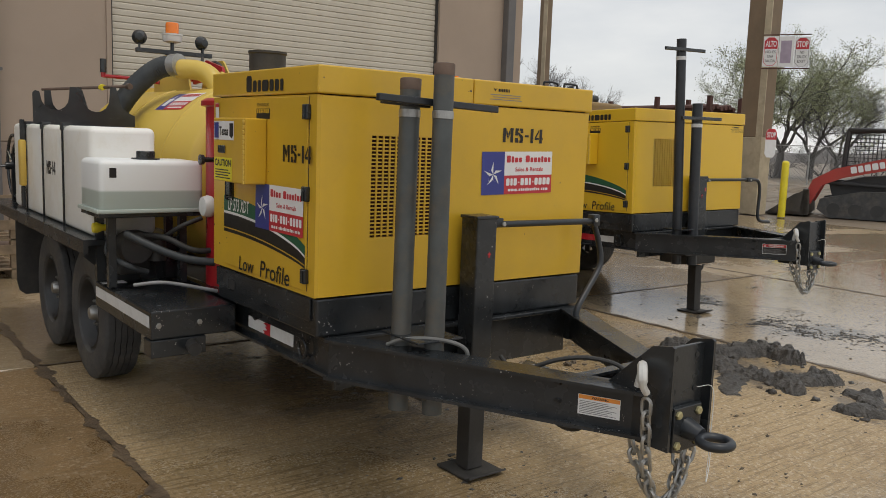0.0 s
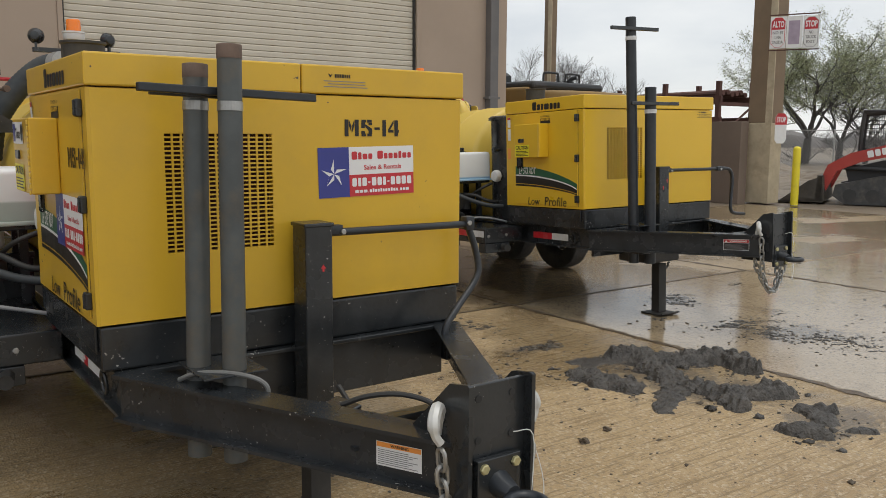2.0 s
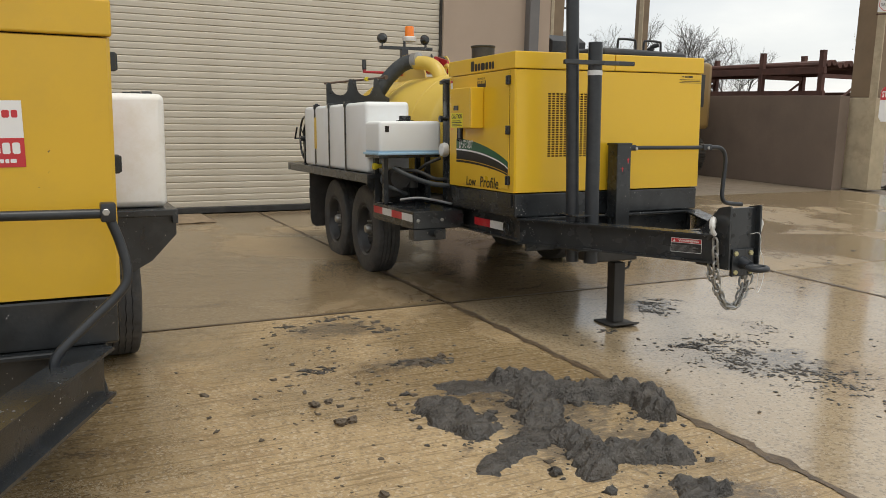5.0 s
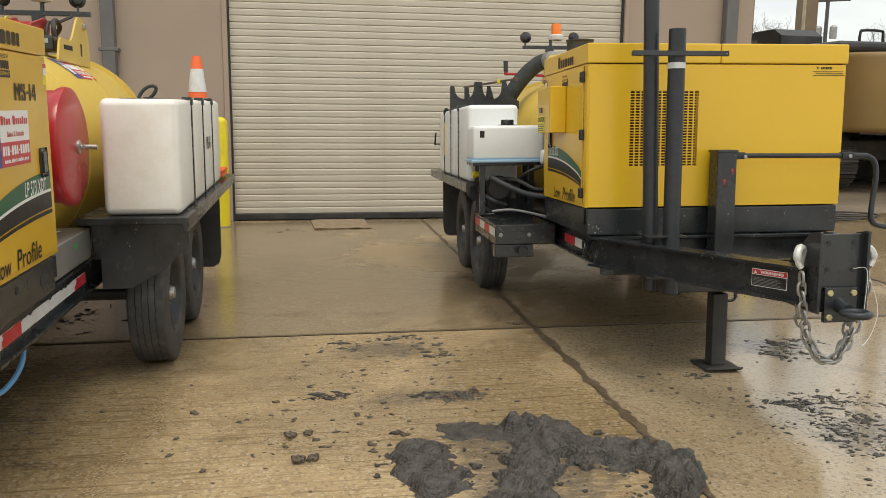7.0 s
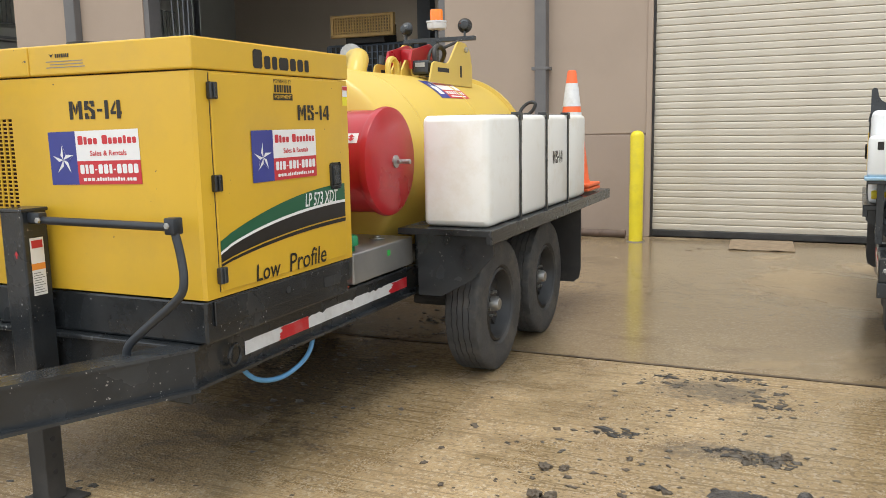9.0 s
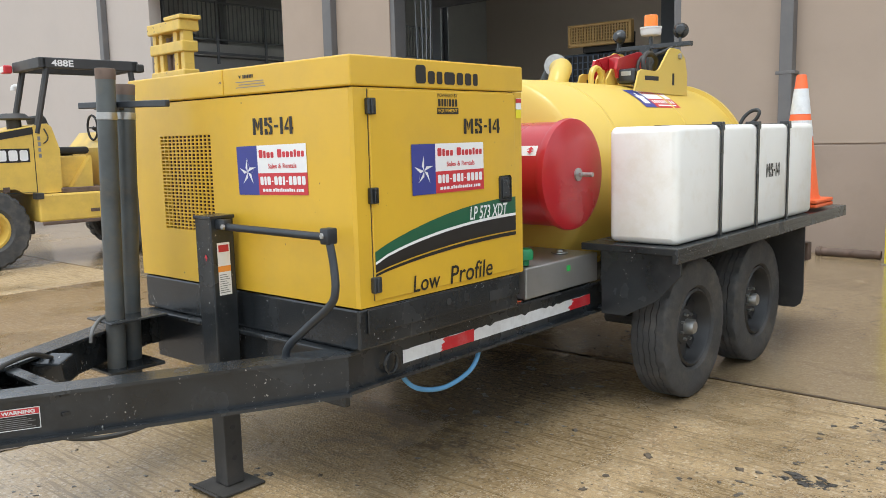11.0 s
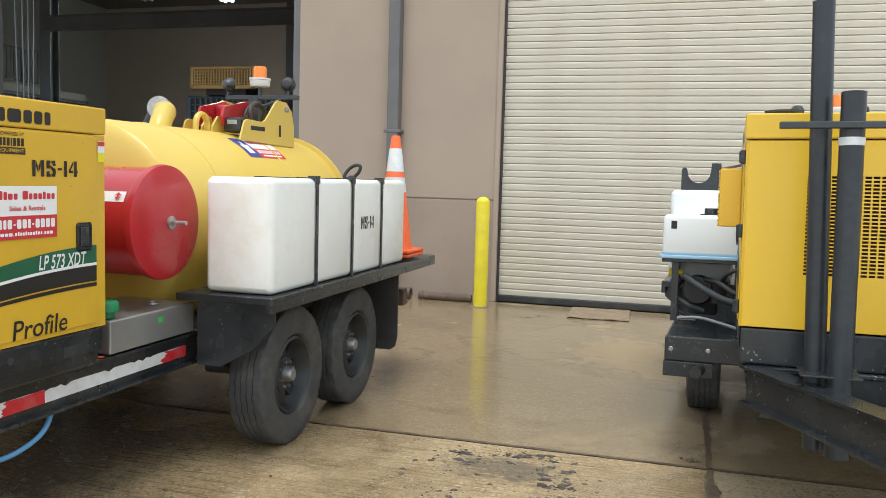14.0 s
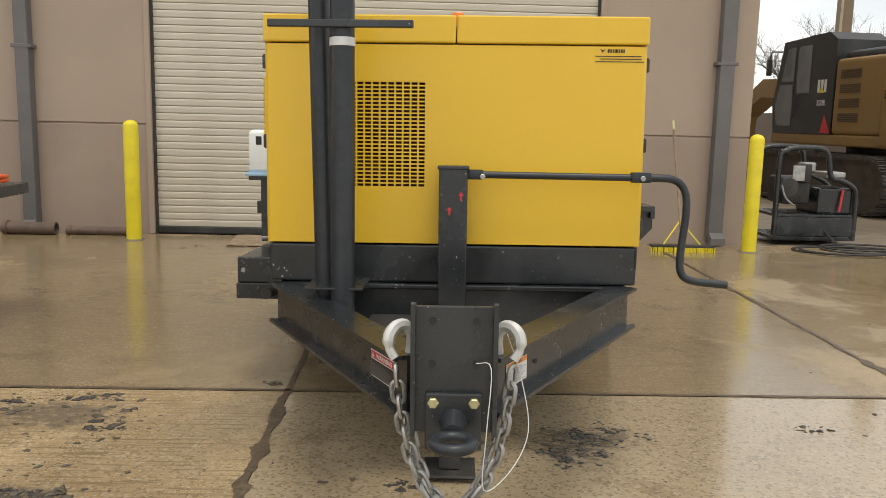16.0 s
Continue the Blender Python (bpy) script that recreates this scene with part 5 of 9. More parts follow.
    spin(bm, [(0, -0.05), (0.272, -0.05), (0.272, 0.50), (0.285, 0.505), (0.29, 0.525), (0.285, 0.545), (0.25, 0.56), (0.0, 0.572)], "x", 44, (0.20, 1.575, 1.335))
    drum = part("filter_drum", bm, drum_paint, t, ("red" if old else "black") + " round filter drum", smooth=True)
    bm = B()
    spin(bm, [(0.034, 0.57), (0.034, 0.58), (0.012, 0.585), (0.012, 0.66), (0, 0.66)], "x", 12, (0.20, 1.575, 1.335))
    sweep(bm, [(0.80, 1.55, 1.335), (0.80, 1.60, 1.335)], 0.010, 8)
    part("drum_handle", bm, GALV, drum, "metal wing-nut handle")
    flat("drum_sticker", rect(0.13, 0.055), drum, pose(0.555, 1.323, 1.44, 62), DECAL_W)
    flat("drum_sticker_arrow", [(0, 0.02), (0.02, 0.036), (0.04, 0.02), (0.026, 0.02), (0.026, 0.012), (0.04, 0.012), (0.02, -0.004), (0, 0.012), (0.014, 0.012), (0.014, 0.02)], drum, pose(0.63, 1.323, 1.452, 62) @ pose(0, 0, 0.002), DECAL_R)

    # aluminium box with cap on the deck, east side
    bm = B()
    box(bm, 0.28, 0.735, 1.16, 1.835, 0.742, 0.90, 0.008)
    fuel = part("deck_tank", bm, ALU, t, "bare aluminium tank box on the deck")
    bm = B()
    spin(bm, [(0.03, 0.905), (0.03, 0.93), (0.05, 0.935), (0.05, 0.972), (0.04, 0.985), (0, 0.987)], "z", 20, (0.68, 1.215, 0))
    part("filler_cap", bm, GREEN_CAP, fuel, "green filler cap", smooth=True)
    bm = B()
    spin(bm, [(0.045, 0.905), (0.045, 0.912), (0.02, 0.914), (0.02, 0.922), (0, 0.923)], "z", 20, (0.60, 1.66, 0))
    part("sender_flange", bm, GALV, fuel)
    flat("green_label", rect(0.035, 0.03), fuel, facing("east", 0.735, 1.52, 0.835, 0.002), DECAL_LG)

    # debris tank with ribs, hinged rear door, lifting eyes
    ty0, ty1, tz, tr = 1.80, 4.15, 1.245, 0.635
    bm = B()
    dome = [(tr * math.sin(a), ty0 + 0.10 - 0.10 * math.cos(a)) for a in np.linspace(0.0, math.pi / 2, 8)]
    spin(bm, dome + [(tr, ty1)] + [(tr + 0.03, ty1 + 0.005), (tr + 0.03, ty1 + 0.04), (tr, ty1 + 0.045), (tr * 0.6, ty1 + 0.11), (0, ty1 + 0.14)], "y", 64, (0, 0, tz))
    tank = part("debris_tank", bm, TANK_YELLOW, t, "yellow cylindrical debris tank", smooth=True)
    bm = B()
    for y in (2.35, 3.35):
        spin(bm, [(tr, -0.012), (tr + 0.006, -0.008), (tr + 0.006, 0.008), (tr, 0.012)], "y", 64, (0, y, tz))
    pieces("weld_band", bm, TANK_YELLOW, tank, True)
    bm = B()
    arch = [(0.05, 2.905, tz + tr - 0.02), (0.05, 2.905, tz + tr + 0.035)] + [(0.05, 2.975 - 0.07 * math.cos(a), tz + tr + 0.035 + 0.07 * math.sin(a)) for a in np.linspace(0.3, math.pi - 0.3, 9)] + [(0.05, 3.045, tz + tr + 0.035), (0.05, 3.045, tz + tr - 0.02)]
    sweep(bm, arch, 0.021, 8)
    part("lifting_eye", bm, TANK_YELLOW, tank, smooth=True)
    # rear bracket carrying the winch and the lights
    top = tz + tr
    for x in (-0.16, 0.30):
        bm = B()
        prism(bm, [(3.03, top - 0.06), (3.09, top + 0.07), (3.13, top + 0.085), (3.34, top + 0.08), (3.39, top + 0.10), (3.53, top + 0.235), (3.57, top + 0.255), (3.70, top + 0.25), (3.79, top + 0.19), (3.83, top + 0.08), (3.83, top - 0.08)], "x", x, x + 0.014)
        hb = part("hoist_bracket", bm, TANK_YELLOW, tank, "yellow stepped plate bracket")
        # slots are dark boxes on the plate in place of shaded cut-outs
        for ya_, yb_, za_, zb_ in ((3.17, 3.37, 0.015, 0.045), (3.585, 3.615, -0.01, 0.075)):
            bm = B()
            box(bm, x + 0.0135, x + 0.016, ya_, yb_, top + za_, top + zb_)
            part("slot", bm, VOID, hb, "dark patch laid on as the shade of a slot")
        bm = B()
        bolt(bm, (x + 0.014, 3.69, top + 0.20), "x", 0.022, 0.02)
        part("pivot_bolt", bm, GALV, hb)
    for x in (-0.01, 0.07):
        bm = B()
        prism(bm, [(3.05, top - 0.02), (3.06, top + 0.03), (3.13, top + 0.105), (3.17, top + 0.10), (3.22, top - 0.02)], "x", x, x + 0.014)
        part("motor_lug", bm, TANK_YELLOW, tank)
    bm = B()
    for x in (-0.07, 0.115):
        prism(bm, [(3.10, top + 0.10), (3.13, top + 0.17), (3.20, top + 0.185), (3.44, top + 0.235), (3.54, top + 0.20), (3.50, top + 0.10), (3.30, top + 0.11), (3.22, top + 0.03), (3.12, top + 0.04)], "x", x, x + 0.02)
    pieces("hoist_side_plate", bm, RED, tank)
    bm = B()
    box(bm, -0.05, 0.115, 3.30, 3.50, top + 0.06, top + 0.20, 0.02)
    hm = part("hoist_motor", bm, RED, tank, "red hydraulic hoist motor", smooth=True)
    bm = B()
    box(bm, 0.12, 0.26, 3.13, 3.29, top - 0.005, top + 0.10, 0.02)
    spin(bm, [(0.0, -0.02), (0.045, -0.02), (0.05, 0.1), (0, 0.1)], "y", 16, (0.19, 3.30, top + 0.05))
    part("valve_block", bm, BLACK, hm, "black valve block with a pale plate")
    flat("valve_plate", rect(0.075, 0.03), hm, facing("front", 0.155, 3.13, top + 0.05, 0.002), GALV)
    bm = B()
    sweep(bm, smooth_path([(0.22, 3.36, 1.93), (0.21, 3.34, 2.03), (0.20, 3.40, 2.09), (0.19, 3.50, 2.10), (0.18, 3.60, 2.06), (0.10, 3.72, 2.00)], 5), 0.017, 8)
    sweep(bm, smooth_path([(0.16, 3.36, 1.93), (0.155, 3.37, 2.02), (0.15, 3.46, 2.085), (0.16, 3.62, 2.10), (0.22, 3.78, 2.16)], 5), 0.012, 8)
    part("hydraulic_hose", bm, BLACK_DULL, tank, smooth=True)
    bm = B()
    box(bm, -0.29, 0.33, 3.84, 3.89, 2.168, 2.203, 0.004)
    box(bm, -0.06, 0.02, 3.80, 3.86, 1.80, 2.17)
    lb = part("light_bar", bm, BLACK, t, "black steel light bar")
    bm = B()
    sweep(bm, [(0.0, 3.865, 2.195), (0.0, 3.865, 2.265)], 0.015, 10)
    part("beacon_stem", bm, BLACK, lb)
    bm = B()
    spin(bm, [(0.03, 2.262), (0.072, 2.272), (0.078, 2.29), (0.078, 2.318), (0.083, 2.322), (0.083, 2.334), (0.06, 2.336)] if old else [(0.04, 2.255), (0.072, 2.262), (0.078, 2.285), (0.078, 2.305), (0.06, 2.315), (0, 2.316)], "z", 24, (0.0 if old else 0.06, 3.865, 0))
    part("beacon_base", bm, WHITE, lb, "white beacon base", smooth=True)
    bm = B()
    spin(bm, [(0.052, 2.312), (0.052, 2.412), (0.045, 2.424), (0, 2.426)], "z", 24, (0.0 if old else 0.06, 3.865, 0))
    part("beacon_lens", bm, ORANGE_LENS, lb, "amber beacon lens", smooth=True)
    for x, tilt in ((-0.265, -20), (0.245, 15)):
        q = B()
        spin(q, [(0, -0.05), (0.03, -0.045), (0.055, -0.01), (0.058, 0.012), (0.05, 0.014), (0, 0.006)], "y", 22)
        box(q, -0.008, 0.008, -0.02, 0.0, -0.10, -0.04)
        bmesh.ops.transform(q, matrix=pose(x, 3.86, 2.285, 0, 0, tilt), verts=q.verts[:])
        part("work_lamp", q, BLACK, lb, "round black work lamp", smooth=True)
    if not old:
        lb.matrix_basis = pose(-0.07, 0, 0.045)
    if old:
        tank_decal(tank, tz, tr, 2.95, 3.46, 44, 24, 1)
        tank_decal(tank, tz, tr, 2.97, 2.46, -44, -25, -1)
    # intake elbow and suction hose
    bm = B()
    k = 0.06 if old else 0.0
    el = smooth_path([(-0.15 + k, 2.66, 1.72), (-0.15 + k, 2.69, 1.84), (-0.17 + k, 2.76, 1.935), (-0.22 + k, 2.87, 1.99), (-0.285 + k * 0.3, 2.99, 2.0)], 6)
    sweep(bm, el, 0.070, 20)
    part("intake_elbow", bm, TANK_YELLOW, tank, "yellow pipe elbow", smooth=True)
    bm = B()
    path = smooth_path([(-0.28, 2.98, 2.025), (-0.37, 3.10, 2.00), (-0.48, 3.17, 1.90), (-0.58, 3.20, 1.77), (-0.66, 3.21, 1.62), (-0.70, 3.21, 1.40)], 12)
    sweep(bm, path, [0.075 if i % 2 else 0.0715 for i in range(len(path))], 18)
    part("suction_hose", bm, HOSE, t, "ribbed grey suction hose", smooth=True)
    bm = B()
    sweep(bm, [(-0.27, 2.955, 2.026), (-0.30, 3.015, 2.022)], 0.080, 18)
    part("hose_clamp", bm, GALV, t, smooth=True)

    # fender decks, tanks, wheels
    for s in (-1, 1):
        lo, hi = (s * 0.70, s * 1.255)
        bm = B()
        box(bm, min(lo, hi), max(lo, hi), 1.72, 4.56, 0.925, 0.962, 0.005)
        box(bm, min(hi - s * 0.03, hi), max(hi - s * 0.03, hi), 1.72, 4.56, 0.885, 0.93, 0.004)
        deck = part("fender_deck", bm, BLACK, t, "black steel fender deck")
        bm = B()
        xs = sorted((s * 0.80, s * 1.22))
        if s > 0:
            prism(bm, [(0.80, 0.58), (0.80, 0.925), (1.25, 0.925), (1.25, 0.82), (1.12, 0.68), (0.94, 0.58)], "y", 1.765, 1.78)
            box(bm, 0.735, 0.79, 1.86, 1.93, 0.72, 0.95, 0.004)
        else:
            prism(bm, [(-0.70, 0.60), (-0.70, 0.93), (-1.235, 0.93), (-1.235, 0.86), (-1.1, 0.74)], "y", 1.79, 1.805)
        part("fender_plate", bm, BLACK, deck)
        bm = B()
        for y in (2.82, 4.2):
            prism(bm, [(s * 0.70, 0.60), (s * 0.70, 0.92), (s * 1.2, 0.92)], "y", y, y + 0.012)
        pieces("fender_gusset", bm, BLACK, deck)
        bm = B()
        prism(bm, [(s * 0.82, 0.90), (s * 0.82, 0.30), (s * 1.15, 0.30), (s * 1.19, 0.33), (s * 1.205, 0.40), (s * 1.205, 0.90)], "y", 3.79, 3.802)
        part("mud_flap", bm, BLACK_DULL, deck, "black rubber mud flap")
        for y in (2.345, 3.305):
            tyre_and_rim(t, s * 0.975, y, 0.405, s)
        bm = B()
        for y in (2.345, 3.305):
            sweep(bm, [(s * 0.5, y, 0.405), (s * 0.92, y, 0.405)], 0.035, 10)
        pieces("axle", bm, BLACK_DULL, t)
    water_tank(t, 1, 1.80, 3.88, [2.33, 2.86, 3.38], old, 1.215 if old else 1.165)
    water_tank(t, -1, 1.83, 3.88, [2.42, 2.95, 3.46], old, 1.185 if old else 1.225)
    if old:
        stencil_number(t, facing("east", 1.215, 3.0, 1.25, 0.002), 0.23, 0.082)
        stencil_number(t, facing("west", -1.185, 2.84, 1.26, 0.002), 0.23, 0.082)
    # small additive tank
    bm = B()
    box(bm, -1.24, -0.69, 1.45, 1.82, 1.13, 1.405, 0.03, 3)
    box(bm, -1.255, -0.68, 1.44, 1.825, 1.128, 1.15, 0.006)
    small = part("additive_tank", bm, LIQ_OLD if old else LIQ_NEW, t, "small milky tank part filled with liquid", smooth=True)
    bm = B()
    spin(bm, [(0.075, 1.404), (0.075, 1.412), (0.05, 1.414), (0.05, 1.445), (0.046, 1.45), (0, 1.45)], "z", 24, (-0.95, 1.62, 0))
    part("tank_cap", bm, BLACK, small, "black screw cap", smooth=True)
    flat("tank_label", rect(0.035, 0.05), small, facing("front", -1.19, 1.45, 1.315, 0.002), INK)
    bm = B()
    for x in (-1.18, -0.80):
        box(bm, x, x + 0.04, 1.52, 1.56, 0.73, 1.13)
        box(bm, x, x + 0.04, 1.74, 1.78, 0.73, 1.13)
    box(bm, -1.24, -0.70, 1.46, 1.81, 1.105, 1.13, 0.004)
    part("tank_stand", bm, BLACK, t, "black steel tank stand")
    # step box on the west side
    bm = B()
    box(bm, -1.165, -0.74, 0.90, 1.84, 0.575, 0.715, 0.008)
    box(bm, -1.17, -0.90, 0.89, 1.0, 0.49, 0.575, 0.005)
    stepb = part("step_box", bm, BLACK, t, "black steel step box")
    for i, (a, c) in enumerate(((0.92, 1.15), (1.15, 1.38), (1.38, 1.60), (1.60, 1.82))):
        red = i % 2 == 1 and not old
        flat("reflector_red" if red else "reflector_white", rect(c - a, 0.058), stepb, facing("west", -1.165, c, 0.632, 0.002), REFLECT_R if red else REFLECT_W)
    bm = B()
    for x in (-1.13, -0.93):
        bolt(bm, (x, 0.90, 0.645), "y", 0.014, -0.01)
    pieces("step_bolt", bm, GALV, stepb)
    bm = B()
    sweep(bm, [(-0.99, 0.80, 0.535), (-0.93, 1.1, 0.545)], 0.032, 14)
    part("drain_pipe", bm, BLACK_DULL, stepb, smooth=True)
    flat("paper_label", rect(0.13, 0.085), stepb, pose(-1.16, 1.70, 0.717), DECAL_W)
    # pump, valves and hoses by the small tank
    bm = B()
    spin(bm, [(0, 0), (0.085, 0), (0.095, 0.05), (0.08, 0.16), (0, 0.17)], "y", 22, (-1.02, 1.55, 0.93))
    box(bm, -1.08, -0.90, 1.70, 1.95, 0.76, 0.90, 0.02)
    spin(bm, [(0, 0), (0.05, 0), (0.05, 0.12), (0, 0.12)], "z", 16, (-0.90, 1.60, 0.85))
    part("water_pump", bm, BLACK_DULL, t, "black water pump", smooth=True)
    bm = B()
    spin(bm, [(0, 0), (0.026, 0), (0.03, 0.02), (0.018, 0.05), (0.018, 0.09), (0, 0.09)], "x", 14, (-1.21, 1.70, 1.03))
    part("valve", bm, BOLLARD_Y, t, "yellow valve handle", smooth=True)
    for pts, r, mt in (([(-1.1, 1.5, 1.02), (-1.0, 1.42, 0.96), (-0.86, 1.30, 0.90), (-0.72, 1.22, 0.88)], 0.021, HOSE),
                       ([(-1.12, 1.30, 0.775), (-1.0, 1.24, 0.79), (-0.88, 1.16, 0.775), (-0.74, 1.14, 0.74)], 0.0095, HOSE_LIGHT),
                       ([(-1.0, 1.6, 1.0), (-0.9, 1.45, 0.99), (-0.78, 1.36, 0.93), (-0.62, 1.34, 0.93)], 0.016, BLACK_DULL),
                       ([(-1.13, 1.66, 0.98), (-1.16, 1.6, 0.9), (-1.08, 1.5, 0.84), (-0.98, 1.52, 0.80)], 0.017, HOSE),
                       ([(-0.9, 1.6, 0.95), (-0.84, 1.42, 1.05), (-0.72, 1.40, 1.10)], 0.013, BLACK_DULL)):
        bm = B()
        sweep(bm, smooth_path(pts, 6), r, 10)
        part("water_hose", bm, mt, t, smooth=True)
    # tube rack over the west tanks: cross plates with rounded cradles
    for y, cut in ((3.0, -2.0), (3.86, -0.97)):
        bm = B()
        def cradle(c, r_):
            return [(c - r_ * math.cos(a), 1.755 - r_ * math.sin(a)) for a in np.linspace(0, math.pi, 9)]
        prof = [(-0.575, 1.575), (-1.225, 1.575), (-1.225, 1.775), (-1.21, 1.79), (-1.185, 1.785)] + cradle(-1.09, 0.088) + [(-0.995, 1.825), (-0.925, 1.825)] + cradle(-0.83, 0.088) + [(-0.735, 1.84), (-0.70, 1.84), (-0.66, 1.70), (-0.60, 1.66), (-0.575, 1.65)]
        prof = [(max(cut, u_), v_) for u_, v_ in prof if u_ > cut - 0.2]
        prism(bm, prof, "y", y, y + 0.012)
        part("tube_rack", bm, BLACK, t, "black plate rack with rounded cradles")
    bm = B()
    for x in (-0.90, -0.62):
        box(bm, x - 0.02, x + 0.02, 3.01, 3.86, 1.578, 1.615, 0.004)
    part("rack_rail", bm, BLACK, t)
    bm = B()
    sweep(bm, [(-0.95, 4.02, 1.835), (-0.60, 3.05, 1.855)], 0.011, 8)
    sweep(bm, [(-0.604, 3.06, 1.855), (-0.594, 3.03, 1.855)], 0.022, 10)
    part("lance", bm, RUST, t, "thin rusty lance pipe", smooth=True)
    bm = B()
    spin(bm, [(0, -0.03), (0.02, -0.03), (0.024, 0.0), (0.02, 0.03), (0, 0.03)], "y", 14, (-0.70, 3.33, 1.85))
    part("lance_knob", bm, BOLLARD_Y, t, smooth=True)
    bm = B()
    sweep(bm, [(-0.16, 3.70, 1.93), (-0.35, 3.82, 1.955), (-0.53, 3.91, 1.965)], 0.014, 8)
    sweep(bm, [(-0.53, 3.91, 1.955), (-0.53, 3.91, 2.08)], 0.019, 10)
    part("door_crank", bm, RED, t, "red bent crank with a black grip", smooth=True)
    bm = B()
    sweep(bm, [(-0.53, 3.91, 1.99), (-0.53, 3.91, 2.095)], 0.024, 10)
    part("crank_grip", bm, BLACK, t, smooth=True)
    # spray gun hung on the west strap
    bm = B()
    box(bm, -1.235, -1.193, 3.40, 3.47, 1.14, 1.46, 0.012)
    part("spray_gun", bm, YELLOW_OLD, t, "yellow plastic spray lance handle", smooth=True)
    bm = B()
    box(bm, -1.225, -1.20, 3.415, 3.455, 0.99, 1.14, 0.008)
    box(bm, -1.225, -1.195, 3.42, 3.45, 1.46, 1.60, 0.006)
    pieces("spray_grip", bm, BLACK, t)
    # hoses at the rear end
    bm = B()
    if old:
        sweep(bm, smooth_path([(0.56, 4.22, 1.57), (0.59, 4.24, 1.635), (0.635, 4.25, 1.675), (0.68, 4.25, 1.685), (0.70, 4.25, 1.665), (0.68, 4.25, 1.62), (0.645, 4.25, 1.585), (0.64, 4.25, 1.54)], 5), 0.014, 8)
        box(bm, 0.60, 0.66, 4.23, 4.27, 1.52, 1.60, 0.01)
    else:
        sweep(bm, smooth_path([(0.56, 4.22, 1.58), (0.60, 4.26, 1.64), (0.68, 4.28, 1.70), (0.76, 4.28, 1.715), (0.79, 4.28, 1.68), (0.76, 4.27, 1.62), (0.68, 4.25, 1.57)], 5), 0.013, 8)
        sweep(bm, smooth_path([(0.62, 4.26, 1.58), (0.68, 4.28, 1.64), (0.76, 4.28, 1.66)], 5), 0.009, 8)
    part("rear_pipe", bm, HOSE, t, "bent dark pipe at the rear door", smooth=True)
    # reel at the rear west corner
    bm = B()
    for x in (-1.12, -0.82):
        pts = [(x, 4.25 + 0.24 * math.cos(a), 1.24 + 0.24 * math.sin(a)) for a in np.linspace(0, 2 * math.pi, 29)[:-1]]
        sweep(bm, pts, 0.012, 8, closed=True)
        for a in (0.5, 2.1, 3.67, 5.2):
            sweep(bm, [(x, 4.25, 1.24), (x, 4.25 + 0.24 * math.cos(a), 1.24 + 0.24 * math.sin(a))], 0.009, 6)
    for i in range(7):
        x = -1.09 + 0.04 * i
        pts = [(x, 4.25 + 0.17 * math.cos(a), 1.24 + 0.17 * math.sin(a)) for a in np.linspace(0, 2 * math.pi, 25)[:-1]]
        sweep(bm, pts, 0.021, 8, closed=True)
    sweep(bm, [(-1.18, 4.25, 1.24), (-0.8, 4.25, 1.24)], 0.03, 10)
    sweep(bm, [(-1.16, 4.25, 1.24), (-1.24, 4.25, 1.24), (-1.24, 4.15, 1.36)], 0.010, 8)
    box(bm, -1.14, -1.10, 4.23, 4.27, 0.96, 1.24)
    box(bm, -0.84, -0.80, 4.23, 4.27, 0.96, 1.24)
    part("hose_reel", bm, BLACK, t, "black hose reel with a wound hose", smooth=True)
    # the sprung body rides a little low on its wheels; the jack leg is run out to the ground
    for c in t.children:
        if not c.name.startswith(("tyre", "axle")):
            c.matrix_basis = pose(0, 0, RIDE) @ c.matrix_basis
    gap = (m @ Vector((0, -0.09, RIDE))).z
    for c in jack.children:
        if c.name.startswith(("drop_leg", "leg_hole", "jack_foot", "leg_pin")):
            c.matrix_basis = pose(0, 0, -gap) @ c.matrix_basis
    return t


RIDE = -0.018
LIQ_OLD = liquid_tank_mat("milky_tank_plastic_old", 1.245, (0.44, 0.50, 0.46))
LIQ_NEW = liquid_tank_mat("milky_tank_plastic_new", 1.165, (0.35, 0.55, 0.72))
PIVOT = Vector((0, 2.82, 0.405))
TRAILER_1 = pose(2.285, 2.695, 0.0) @ Matrix.Translation(PIVOT) @ pose(0, 0, 0, 0.2) @ Matrix.Translation(-PIVOT)
TRAILER_2 = Matrix.Translation(PIVOT + Vector((6.705, 4.520, -0.025))) @ pose(0, 0, 0, 0, 0, -2.88) @ pose(0, 0, 0, -1.93) @ pose(0, 0, 0, 0, -0.655) @ Matrix.Translation(-PIVOT)
vacuum_trailer(TRAILER_1, True, "yellow vacuum excavation trailer with red filter drum and rental decals")
vacuum_trailer(TRAILER_2, False, "newer yellow vacuum excavation trailer with black frame, parked on its jack")


